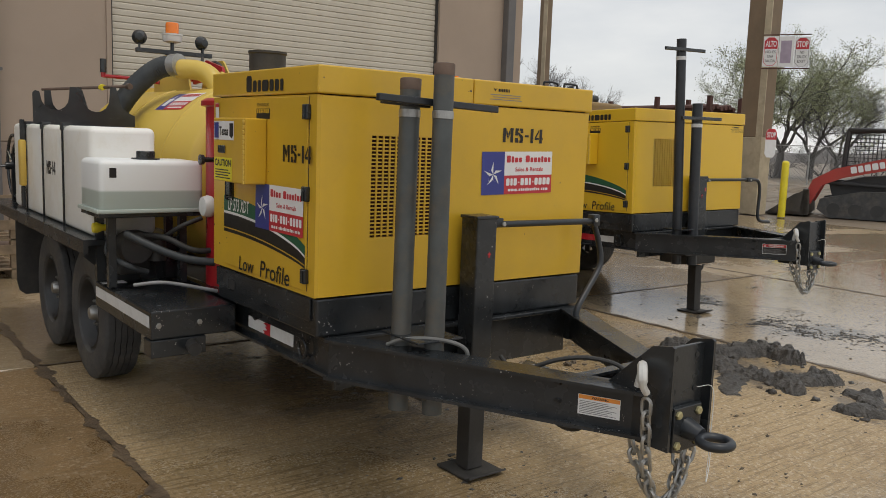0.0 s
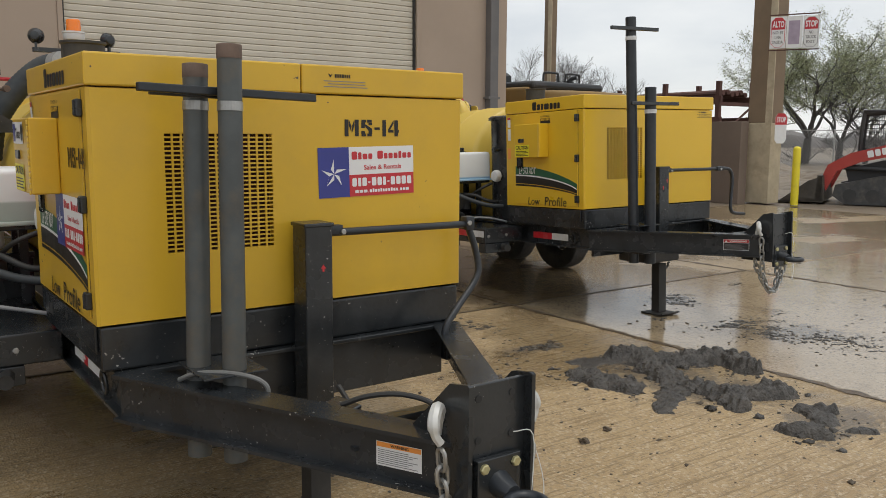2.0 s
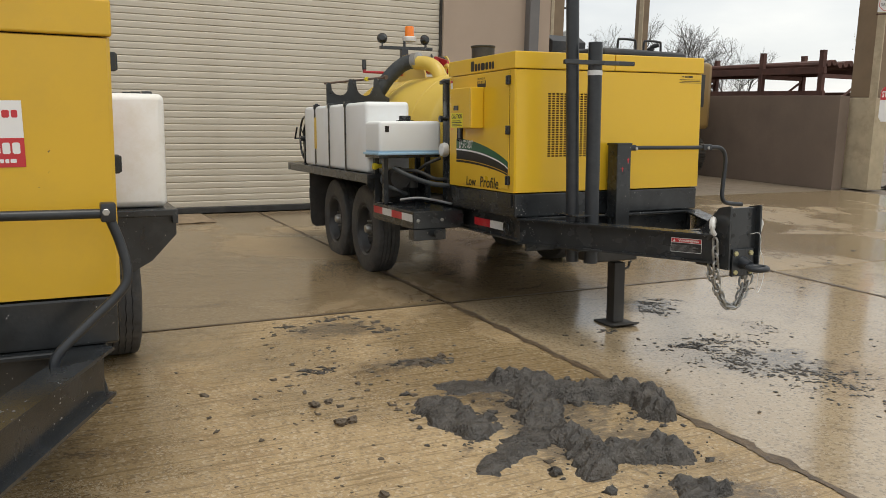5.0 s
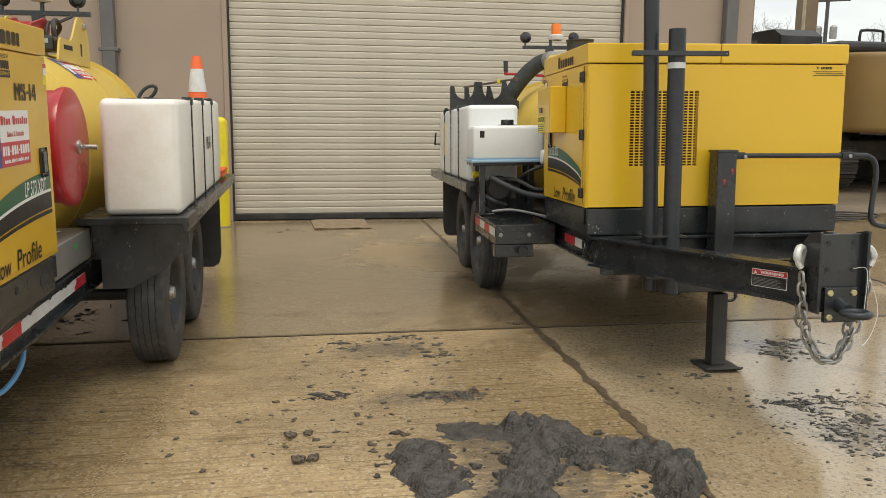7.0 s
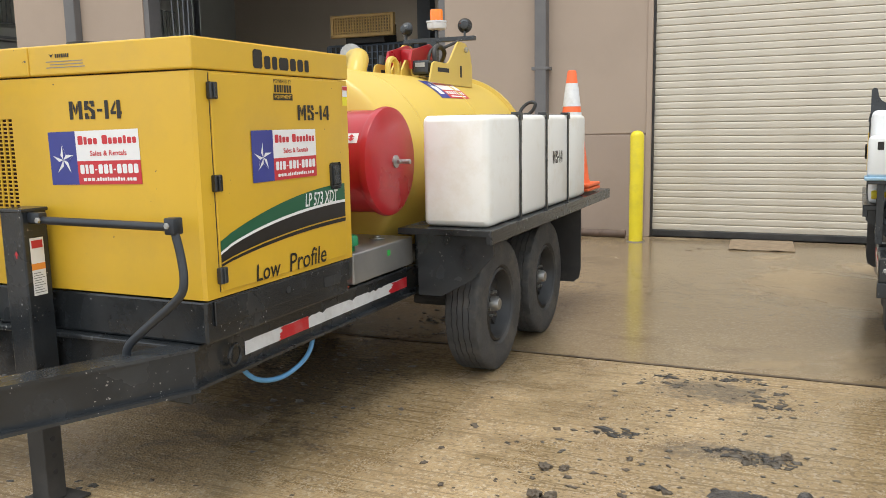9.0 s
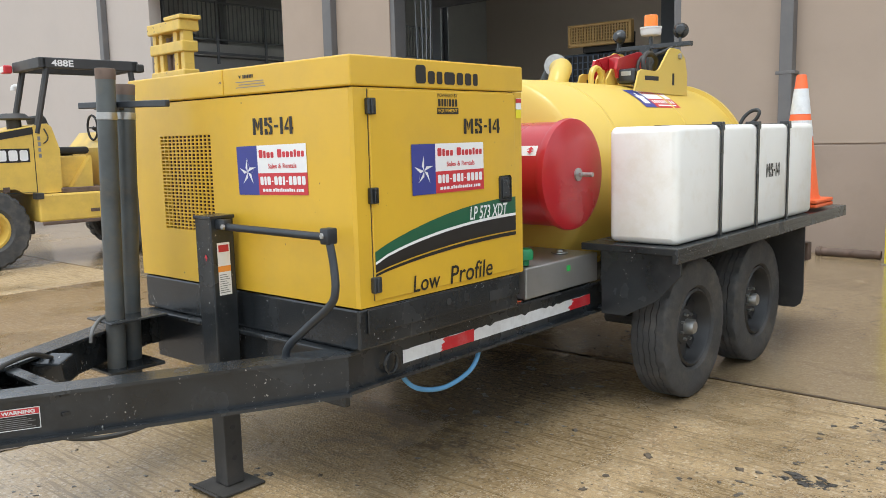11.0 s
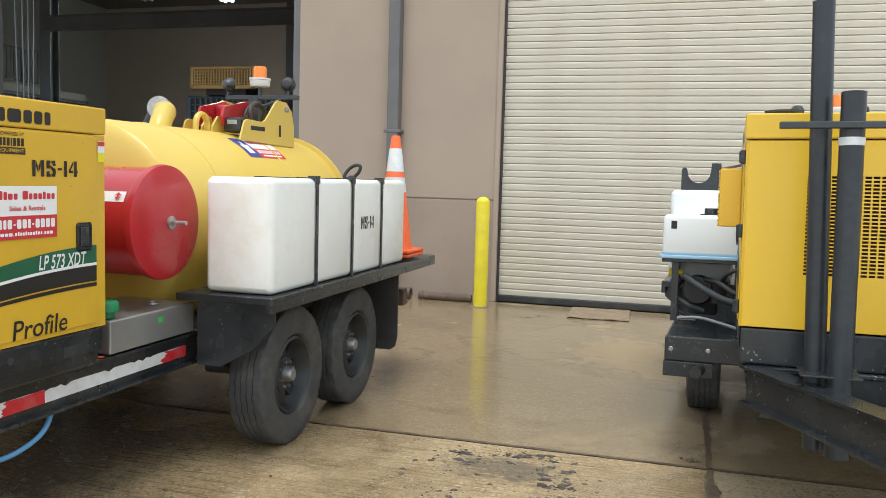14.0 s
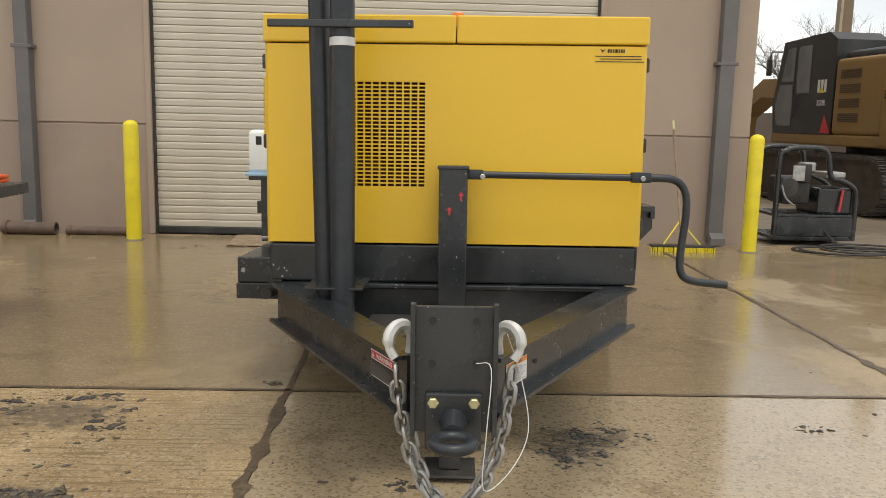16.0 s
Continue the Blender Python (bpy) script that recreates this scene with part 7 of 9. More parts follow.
for i in range(7):
    sweep(bm, [(-0.45 + 0.2 * i, -2.8, 2.72 + 0.03 * (i % 3)), (-0.4 + 0.2 * i, 4.4, 2.74)], 0.07, 8)
pieces("stored_bar", bm, RUST_BEAM, rack)

# utility pole
up = thing("utility_pole", pose(37.2, 49.9, 0, 0, 0, -36), "wooden utility pole with crossarm and grey transformers", "utility pole")
bm = B()
sweep(bm, [(0, 0, -0.1), (0, 0, 9.6)], [0.16, 0.11], 10)
part("pole", bm, BARK, up)
bm = B()
box(bm, -1.3, 1.3, -0.06, 0.06, 8.5, 8.64)
part("crossarm", bm, BARK, up)
for x in (-0.45, 0.45):
    bm = B()
    spin(bm, [(0, 6.2), (0.22, 6.2), (0.23, 6.9), (0.15, 7.0), (0, 7.05)], "z", 14, (x, 0, 0))
    part("transformer", bm, GALV, up, smooth=True)
bm = B()
for x in (-1.2, -0.5, 0.5, 1.2):
    sweep(bm, [(x, 0, 8.64), (x, 0, 8.85)], 0.04, 6)
pieces("insulator", bm, INK, up)

# chain-link fence far off
fence = thing("mesh_fence", pose(0, 0, 0), "galvanised chain-link fence at the yard's far edge", "fence")
fx0, fy0, fx1, fy1 = 30.0, 36.0, 44.0, 4.0
nseg = 12
fd = Vector((fx1 - fx0, fy1 - fy0, 0))
bm = B()
sweep(bm, [(0, 0, -0.05), (0, 0, 1.95)], 0.035, 8)
fp = part("post", bm, GALV, fence)
fp.matrix_local = pose(fx0, fy0, 0)
for i in range(1, nseg + 1):
    share("post", fp.data, fence, pose(fx0 + fd.x * i / nseg, fy0 + fd.y * i / nseg, 0))
bm = B()
sweep(bm, [(fx0, fy0, 1.9), (fx1, fy1, 1.9)], 0.022, 6)
part("top_rail", bm, GALV, fence)
bm = B()
L = fd.length
k = int(L / 0.16)
for i in range(k):
    a = i / k
    for d_ in (1, -1):
        b_ = min(1.0, max(0.0, a + d_ * 1.85 / L))
        p, q = Vector((fx0, fy0, 0.05)) + fd * a, Vector((fx0, fy0, 1.9)) + fd * b_
        w_ = Vector((0, 0.008, 0))
        bm.faces.new([bm.verts.new(v_) for v_ in (p - w_, p + w_, q + w_, q - w_)])
part("wire_mesh", bm, GALV, fence)

# ---- trees ----
def tree_data(seed, height, spread, depth, leafy):
    """A bare or budding crown: tapered trunk, forking limbs, many fine twigs. Returns branch and leaf meshes."""
    rnd = random.Random(seed)
    V, F, LV, LF = [], [], [], []
    def tube(p, q, r0, r1, n):
        d = (q - p)
        if d.length < 1e-4:
            return
        d.normalize()
        u = d.orthogonal().normalized()
        w = d.cross(u)
        b0 = len(V)
        for c, r in ((p, r0), (q, r1)):
            for i in range(n):
                a = 2 * math.pi * i / n
                V.append(c + u * (r * math.cos(a)) + w * (r * math.sin(a)))
        for i in range(n):
            F.append((b0 + i, b0 + (i + 1) % n, b0 + n + (i + 1) % n, b0 + n + i))
    def grow(p, d, length, r, level):
        n = 7 if level == 0 else 5 if level < 2 else 3
        steps = 3 if level == 0 else 5
        for i in range(steps):
            bend = 0.06 if level == 0 else 0.20
            d = (d + Vector((rnd.gauss(0, bend), rnd.gauss(0, bend), rnd.gauss(0.04, bend * 0.6)))).normalized()
            q = p + d * (length / steps)
            r1 = max(0.006, r * (0.88 if level else 0.94))
            tube(p, q, r, r1, n)
            p, r = q, r1
            if 0 < level < depth and i >= (1 if level == 1 else 0):
                for _ in range(1 if rnd.random() < 0.8 else 2):
                    side = Vector((rnd.gauss(0, 1), rnd.gauss(0, 1), rnd.gauss(0.15, 0.6))).normalized()
                    nd = (d * 0.75 + side * spread).normalized()
                    grow(p, nd, length * rnd.uniform(0.42, 0.62), max(0.007, r * rnd.uniform(0.4, 0.55)), level + 1)
            if leafy and level >= depth - 1:
                for _ in range(leafy):
                    c = p + Vector((rnd.gauss(0, 0.13), rnd.gauss(0, 0.13), rnd.gauss(0, 0.13)))
                    a, b_ = Vector((rnd.gauss(0, 1), rnd.gauss(0, 1), rnd.gauss(0, 1))).normalized(), Vector((rnd.gauss(0, 1), rnd.gauss(0, 1), rnd.gauss(0, 1))).normalized()
                    s_ = rnd.uniform(0.03, 0.06)
                    k0 = len(LV)
                    LV.extend((c, c + a * s_, c + (a + b_) * s_, c + b_ * s_))
                    LF.append((k0, k0 + 1, k0 + 2, k0 + 3))
        if level == 0:
            k_ = rnd.choice((5, 6))
            for i in range(k_):
                a = 2 * math.pi * (i + rnd.uniform(-0.25, 0.25)) / k_
                lean = rnd.uniform(0.45, 1.15)
                grow(p, Vector((lean * math.cos(a), lean * math.sin(a), 1.0)).normalized(), height * rnd.uniform(0.38, 0.50), r * rnd.uniform(0.5, 0.7), 1)
        elif level < depth:
            for _ in range(2):
                nd = (d + Vector((rnd.gauss(0, 0.4), rnd.gauss(0, 0.4), rnd.gauss(0.1, 0.3)))).normalized()
                grow(p, nd, length * 0.55, max(0.007, r * 0.8), level + 1)
    grow(Vector((0, 0, -0.1)), Vector((0, 0, 1)), height * 0.18, height * 0.024, 0)
    me = bpy.data.meshes.new("branches")
    me.from_pydata(V, [], F)
    lm = None
    if LV:
        lm = bpy.data.meshes.new("leaves")
        lm.from_pydata(LV, [], LF)
    return me, lm


def tree(name, meshes, m, label, material):
    t = thing(name, m, label, "tree", group="trees beyond the yard")
    me, lm = meshes
    if not me.materials:
        me.materials.append(material)
    ob = new("trunk", me)
    ob.parent = t
    if lm:
        if not lm.materials:
            lm.materials.append(LEAF)
        o2 = new("leaves", lm)
        o2.parent = t
        o2["kind"] = "stuff"
    return t


T_LEAFY = tree_data(5, 9.5, 0.70, 4, 3)
T_BARE = tree_data(11, 9.0, 0.75, 4, 0)
T_BARE2 = tree_data(23, 9.0, 0.70, 4, 0)


def tall(meshes, h, w=1.0):
    """Scale that gives a crown the height h, widened by w."""
    k_ = h / max(v_.co.z for v_ in meshes[0].vertices)
    return Matrix.Diagonal((k_ * w, k_ * w, k_, 1))


tree("leafing_tree", T_LEAFY, pose(49.2, 28.7, 0, 0, 0, 30) @ tall(T_LEAFY, 9.3, 1.22), "broad spring tree with pale green new leaves", BARK)
tree("bare_tree", T_BARE, pose(52.5, 26.6, 0, 0, 0, 40) @ tall(T_BARE, 6.6, 1.1), "low bare branched tree beyond the yard", BARK)
tree("leafing_tree", T_LEAFY, pose(50.8, 27.4, 0, 0, 0, 170) @ tall(T_LEAFY, 7.8, 1.2), "spring tree with sparse pale green leaves", BARK)
for x, y, h_ in ((47.0, 30.5, 2.6), (48.5, 25.5, 3.0), (50.0, 23.0, 2.6), (47.5, 28.0, 2.2), (52.0, 20.5, 2.8)):
    tree("scrub_bush", T_BARE2, pose(x, y, -0.5, 0, 0, x * 37) @ tall(T_BARE2, h_, 1.4), "low bare scrub beyond the fence", BARK)
rt = random.Random(3)
for i, (dx, dy, far, h_) in enumerate(((0.40, 0.917, 70, 7.0), (0.49, 0.872, 80, 11.2), (0.535, 0.845, 84, 10.4), (0.585, 0.811, 88, 8.0), (0.625, 0.78, 86, 8.2), (0.66, 0.751, 80, 9.8), (0.697, 0.717, 82, 10.2), (0.732, 0.681, 84, 8.4), (0.93, 0.36, 75, 5.0), (0.96, 0.27, 80, 5.0), (-0.63, 0.77, 52, 8.5), (-0.86, 0.5, 60, 8.0))):
    tree("bare_tree", (T_BARE, T_BARE2)[i % 2], pose(dx * far, dy * far, 0, 0, 0, rt.uniform(0, 360)) @ tall((T_BARE, T_BARE2)[i % 2], h_, 0.95), "bare winter tree beyond the yard", BARK)

# distant woods and mounds
bm = B()
rw = random.Random(9)
prev = None
k = 160
for i in range(k + 1):
    a = radians(-20 + 150 * i / k)
    r_ = 150
    h_ = 2.6 + 1.4 * noise.noise(Vector((i * 0.13, 1.7, 0))) + rw.uniform(-0.7, 0.7)
    v0, v1, v2 = bm.verts.new((r_ * math.cos(a), r_ * math.sin(a), -0.1)), bm.verts.new((r_ * math.cos(a) * 1.01, r_ * math.sin(a) * 1.01, h_ * 0.75)), bm.verts.new((r_ * math.cos(a) * 1.03, r_ * math.sin(a) * 1.03, h_))
    if prev:
        bm.faces.new((prev[0], v0, v1, prev[1]))
        bm.faces.new((prev[1], v1, v2, prev[2]))
    prev = (v0, v1, v2)
tagged(part("backdrop_woods", bm, FAR_WOOD), "grey line of distant bare woods", "backdrop", kind="structure")


def heap(name, x, y, rx, ry, h, material, seed, label, n=40, rough=0.35):
    """A low heap of loose soil with a lumpy surface."""
    bm = B()
    grid = [[None] * (n + 1) for _ in range(n + 1)]
    for i in range(n + 1):
        for j in range(n + 1):
            u, v_ = i / n * 2 - 1, j / n * 2 - 1
            d = math.hypot(u, v_)
            nz = noise.fractal(Vector((u * 2.2 + seed, v_ * 2.2, seed * 0.7)), 0.8, 2.0, 5)
            z = h * max(0.0, 1 - d ** 1.6) * (0.8 + rough * nz) - 0.05 * (d > 0.97)
            grid[i][j] = bm.verts.new((u * rx, v_ * ry, z - 0.035))
    for i in range(n):
        for j in range(n):
            bm.faces.new((grid[i][j], grid[i + 1][j], grid[i + 1][j + 1], grid[i][j + 1]))
    ob = part(name, bm, material, None, smooth=False)
    ob.matrix_world = pose(x, y, 0, 0, 0, seed * 37)
    return tagged(ob, label, "soil", kind="stuff")


heap("mulch_pile", -10.6, 14.6, 2.9, 2.5, 3.5, CLOD, 3.3, "tall loose pile of brown mulch inside the open bay", 30)
heap("dirt_mound", 27.0, 14.0, 4.5, 3.0, 0.7, DIRT, 2.1, "low mound of brown dirt beyond the yard", 30)
heap("dirt_mound", 29.0, 20.0, 5.0, 4.0, 0.9, DIRT, 4.4, "low mound of brown dirt beyond the yard", 30)
heap("dirt_mound", 31.0, 8.0, 4.0, 5.0, 0.8, DIRT, 6.2, "low mound of brown dirt beyond the yard", 30)

# ---- excavator beyond the corner ----
def wheel(parent, at, r, w, rim_mat, axis="y", lugs=0, rim_r=0.55, side=-1):
    """A machine tyre with a dished rim; lugs: bar treads round it."""
    rr = r * rim_r
    bm = B()
    spin(bm, [(rr, -w * 0.4), (rr + 0.04, -w * 0.5), (r * 0.9, -w * 0.48), (r * 0.97, -w * 0.36), (r * 0.97, w * 0.36), (r * 0.9, w * 0.48), (rr + 0.04, w * 0.5), (rr, w * 0.4), (rr - 0.01, 0), (rr, -w * 0.4)], axis, 44)
    for i in range(lugs):
        for s in (-1, 1):
            q = B()
            prism(q, [(s * w * 0.02, r * 0.955), (s * w * 0.47, r * 0.90), (s * w * 0.485, r * 0.86), (s * w * 0.49, r * 0.92), (s * w * 0.40, r * 0.985), (s * w * 0.02, r * 0.995)] if s > 0 else [(s * w * 0.02, r * 0.955), (s * w * 0.02, r * 0.995), (s * w * 0.40, r * 0.985), (s * w * 0.49, r * 0.92), (s * w * 0.485, r * 0.86), (s * w * 0.47, r * 0.90)], "x", -0.035, 0.035)
            turn = Euler((0, 2 * math.pi * (i + (0.5 if s > 0 else 0)) / lugs, 0)).to_matrix().to_4x4() @ pose(0, 0, 0, 0, 0, 0) @ Matrix(((1, 0, 0, 0), (0, 1, 0, 0), (0, 0, 1, 0), (0, 0, 0, 1)))
            join(bm, q, turn)
    ty = part("tyre", bm, RUBBER, parent, "large black machine tyre", smooth=False)
    ty.matrix_local = Matrix.Translation(at)
    bm = B()
    o = side * w
    spin(bm, [(rr, o * 0.42), (rr - 0.03, o * 0.44), (rr - 0.05, o * 0.36), (rr - 0.08, o * 0.12), (rr * 0.5, o * 0.08), (rr * 0.48, o * 0.2), (rr * 0.40, o * 0.24), (0, o * 0.24)], axis, 36)
    part("rim", bm, rim_mat, ty, smooth=True)
    bm = B()
    for i in range(8):
        a = 2 * math.pi * i / 8
        p = (rr * 0.44 * math.cos(a), 0, rr * 0.44 * math.sin(a)) if axis == "y" else (0, rr * 0.44 * math.cos(a), rr * 0.44 * math.sin(a))
        spin(bm, [(0.02, o * 0.2), (0.02, o * 0.27), (0, o * 0.27)], axis, 6, p)
    pieces("rim_nut", bm, RUST, ty)


def track(parent, x, y0, y1, w, r, shoe_mat, pitch=0.19):
    """A crawler track: belt body with grouser shoes, each shoe a piece."""
    bm = B()
    prof = []
    for a in np.linspace(math.pi / 2, 3 * math.pi / 2, 12):
        prof.append((y0 + r + (r - 0.05) * math.cos(a), r + (r - 0.05) * math.sin(a)))
    for a in np.linspace(-math.pi / 2, math.pi / 2, 12):
        prof.append((y1 - r + (r - 0.05) * math.cos(a), r + (r - 0.05) * math.sin(a)))
    prism(bm, prof, "x", x - w / 2 + 0.1, x + w / 2 - 0.1)
    body = part("track_frame", bm, TRACK_STEEL, parent)
    straight, arc = (y1 - y0 - 2 * r), math.pi * r
    total = 2 * straight + 2 * arc
    nn = int(total / pitch)
    q = B()
    box(q, -w / 2, w / 2, -pitch * 0.46, pitch * 0.46, -0.05, 0.0)
    for g in (-0.3, 0.0, 0.3):
        box(q, -w / 2, w / 2, pitch * g - 0.012, pitch * g + 0.012, 0.0, 0.03)
    first = part("track_shoe", q, TRACK_STEEL, body)
    for i in range(nn):
        s = total * i / nn
        if s < straight:
            m = pose(x, y0 + r + s, 2 * r)
        elif s < straight + arc:
            a = (s - straight) / r
            m = pose(x, y1 - r + r * math.sin(a), r + r * math.cos(a), -math.degrees(a))
        elif s < 2 * straight + arc:
            m = pose(x, y1 - r - (s - straight - arc), 0, 180)
        else:
            a = (s - 2 * straight - arc) / r
            m = pose(x, y0 + r - r * math.sin(a), r - r * math.cos(a), 180 - math.degrees(a))
        if i == 0:
            first.matrix_local = m
        else:
            share("track_shoe", first.data, body, m)


ex = thing("excavator", pose(15.62, 17.1, 0.03, 0, 0, 4.5) @ Matrix.Scale(1.09, 4), "dusty yellow and black crawler excavator parked behind the warehouse corner", "excavator")
for x in (-1.25, 1.25):
    track(ex, x, -2.2, 2.2, 0.62, 0.44, TRACK_STEEL)
bm = B()
box(bm, -0.95, 0.95, -1.2, 1.2, 0.45, 0.85, 0.05)
spin(bm, [(0, 0.85), (0.7, 0.85), (0.7, 1.05), (0, 1.05)], "z", 30)
part("undercarriage", bm, TRACK_STEEL, ex)
bm = B()
box(bm, -1.38, 1.38, -2.0, 1.7, 1.03, 1.22, 0.03)
part("upper_frame", bm, CAT_YELLOW, ex)
bm = B()
box(bm, -1.38, -0.45, -1.75, -0.36, 1.22, 2.50, 0.07, 3)
left_panel = part("side_panel", bm, CAT_YELLOW, ex, "yellow engine side panel with louvres")
for i in range(4):
    bm = B()
    for j in range(5):
        box(bm, -1.395, -1.378, -1.12, -0.56, 1.44 + 0.24 * i + 0.03 * j, 1.462 + 0.24 * i + 0.03 * j)
    part("louvre", bm, CAT_LOUVRE, left_panel)
bm = B()
box(bm, -0.45, 1.38, -1.75, 1.0, 1.22, 2.46, 0.07, 3)
part("engine_housing", bm, CAT_YELLOW, ex)
bm = B()
box(bm, -1.25, 1.2, -1.85, -0.40, 2.44, 2.64, 0.09, 3)
hood = part("hood", bm, CAT_BLACK, ex, "black engine hood")
bm = B()
spin(bm, [(0.06, 2.6), (0.06, 2.70), (0.085, 2.72), (0.085, 2.76), (0, 2.76)], "z", 14, (0.9, -1.0, 0))
sweep(bm, smooth_path([(0.9, -1.0, 2.74), (0.92, -1.05, 2.80), (1.0, -1.15, 2.84)], 4), 0.05, 10)
part("exhaust_pipe", bm, CAT_BLACK, hood, smooth=True)
for x in (-0.55, 0.2):
    bm = B()
    sweep(bm, smooth_path([(x, -1.5, 2.40), (x, -1.5, 2.80), (x + 0.08, -1.5, 2.86), (x + 0.42, -1.5, 2.86), (x + 0.5, -1.5, 2.80), (x + 0.5, -1.5, 2.40)], 4), 0.025, 8)
    part("hand_rail", bm, CAT_BLACK, hood, smooth=True)
# counterweight: rounded rear block with a dark field
bm = B()
cw = [(-1.40, -1.76), (-1.40, -2.15), (-1.30, -2.45), (-0.95, -2.68), (0.0, -2.78), (0.95, -2.68), (1.30, -2.45), (1.40, -2.15), (1.40, -1.76)]
prism(bm, cw, "z", 1.02, 2.40)
bmesh.ops.bevel(bm, geom=[e for e in bm.edges if abs(e.verts[0].co.z - e.verts[1].co.z) < 0.01], offset=0.10, segments=3, profile=0.6, affect="EDGES")
counter = part("counterweight", bm, CAT_YELLOW, ex, "rounded yellow counterweight with a dark field", smooth=True)
bm = B()
fld = [(-0.80, -2.725), (0.0, -2.80), (0.80, -2.725)]
for (xa, ya), (xb, yb) in zip(fld, fld[1:]):
    bm.faces.new([bm.verts.new(p) for p in ((xa, ya, 1.48), (xb, yb, 1.48), (xb, yb, 2.14), (xa, ya, 2.14))])
part("counterweight_field", bm, CAT_BLACK, counter)
for x_ in (0.0, 0.38, 0.78):
    flat("brand_block", rect(0.32, 0.46, x_, 0), counter, pose(-0.56, -2.825, 1.56, 90), DECAL_W)
flat("brand_triangle", [(0.30, -0.03), (0.78, -0.03), (0.54, 0.16)], counter, pose(-0.56, -2.833, 1.56, 90), CAT_YELLOW)
flat("rental_sticker", rect(0.32, 0.13), counter, pose(-0.1, -2.835, 2.05, 90), DECAL_W)
flat("rental_sticker_red", rect(0.32, 0.06), counter, pose(-0.1, -2.838, 2.05, 90), DECAL_R)
letters("unit_lettering", "EX-17", 0.13, 0.36, counter, pose(-1.408, -1.80, 1.80, 90, 0, -90), INK, 0.02)
# cab
bm = B()
prism(bm, [(-0.35, 1.22), (1.62, 1.22), (1.72, 1.75), (1.42, 2.92), (-0.10, 2.98), (-0.35, 2.84)], "x", -1.38, -0.45)
cab = part("cab", bm, CAT_BLACK, ex, "black operator cab with large glass")
for poly in ([(0.98, 1.36), (1.50, 1.36), (1.60, 1.75), (1.44, 2.12), (0.98, 2.12)], [(0.98, 2.18), (1.42, 2.18), (1.25, 2.78), (0.98, 2.80)], [(0.42, 1.95), (0.86, 1.95), (0.86, 2.80), (0.42, 2.80)]):
    bm = B()
    prism(bm, poly, "x", -1.388, -1.379)
    part("cab_glass", bm, CAB_GLASS, cab)
bm = B()
box(bm, -1.30, -0.5, 0.02, 0.7, 2.94, 2.99, 0.02)
part("roof_hatch", bm, CAT_BLACK, cab)
bm = B()
sweep(bm, [(-1.40, 0.90, 1.5), (-1.42, 0.92, 2.1)], 0.015, 6)
part("cab_grab_rail", bm, CAT_BLACK, cab)
for x_ in (0.0, 0.105, 0.21):
    flat("brand_block", rect(0.08, 0.22, x_, 0), cab, pose(-1.384, 0.25, 1.95, 90, 0, -90) @ pose(0.1, 0, 0), DECAL_W)
flat("brand_triangle", [(0.06, -0.01), (0.23, -0.01), (0.145, 0.10)], cab, pose(-1.386, 0.25, 1.95, 90, 0, -90) @ pose(0.1, 0, 0), DECAL_Y)
letters("model_lettering", "320E", 0.10, 0.26, cab, pose(-1.384, 0.23, 1.72, 90, 0, -90) @ pose(0.1, 0, 0), DECAL_W, 0.02)
bm = B()
box(bm, -1.62, -1.55, 1.50, 1.62, 2.30, 2.62, 0.02)
sweep(bm, [(-1.58, 1.55, 2.62), (-1.58, 1.5, 2.75), (-1.40, 1.45, 2.75)], 0.015, 6)
part("mirror", bm, CAT_BLACK, cab)
flat("red_wedge", [(0, 0), (0.32, 0), (0.10, 0.34)], cab, pose(-1.384, -0.29, 1.24, 90, 0, -90) @ pose(-0.25, 0, 0), DECAL_R)
# boom and stick ahead of the cab
bm = B()
prism(bm, [(1.2, 1.5), (1.5, 1.3), (2.8, 1.9), (4.4, 2.0), (5.6, 1.5), (5.5, 1.9), (4.4, 2.4), (2.6, 2.35)], "x", -0.25, 0.25)
part("boom", bm, CAT_YELLOW, ex, "dusty yellow boom")
bm = B()
prism(bm, [(5.3, 2.1), (5.7, 2.1), (6.0, 0.6), (5.6, 0.4)], "x", -0.18, 0.18)
part("stick", bm, CAT_YELLOW, ex)
bm = B()
prism(bm, [(5.3, 0.7), (6.2, 0.7), (6.3, 0.1), (5.8, 0.0), (5.2, 0.2)], "x", -0.5, 0.5)
part("bucket", bm, TRACK_STEEL, ex)

# ---- compact track loader ----
ld = thing("track_loader", pose(21.15, 9.5, 0.0, 0, 0, 24) @ Matrix.Scale(1.07, 4), "orange-red compact track loader with a muddy bucket lowered", "track loader")
for x in (-0.70, 0.70):
    bm = B()
    prism(bm, [(-1.25, 0.20), (-1.05, 0.0), (0.95, 0.0), (1.2, 0.18), (1.15, 0.42), (0.3, 0.62), (-0.9, 0.66), (-1.2, 0.5)], "x", x - 0.2, x + 0.2)
    tr = part("rubber_track", bm, RUBBER, ld, "muddy rubber track")
    bm = B()
    for y in (-0.95, -0.5, -0.05, 0.4, 0.85):
        for sx in (-0.205, 0.205):
            spin(bm, [(0, -0.01), (0.14, -0.01), (0.14, 0.01), (0, 0.01)], "x", 18, (x + sx, y, 0.2))
    pieces("roller", bm, LOADER_GREY, tr)
bm = B()
prism(bm, [(-1.5, 0.45), (0.9, 0.40), (1.0, 0.75), (0.3, 0.95), (-0.2, 1.0), (-1.45, 1.35), (-1.6, 1.0)], "x", -0.48, 0.48)
part("body", bm, LOADER_GREY, ld)
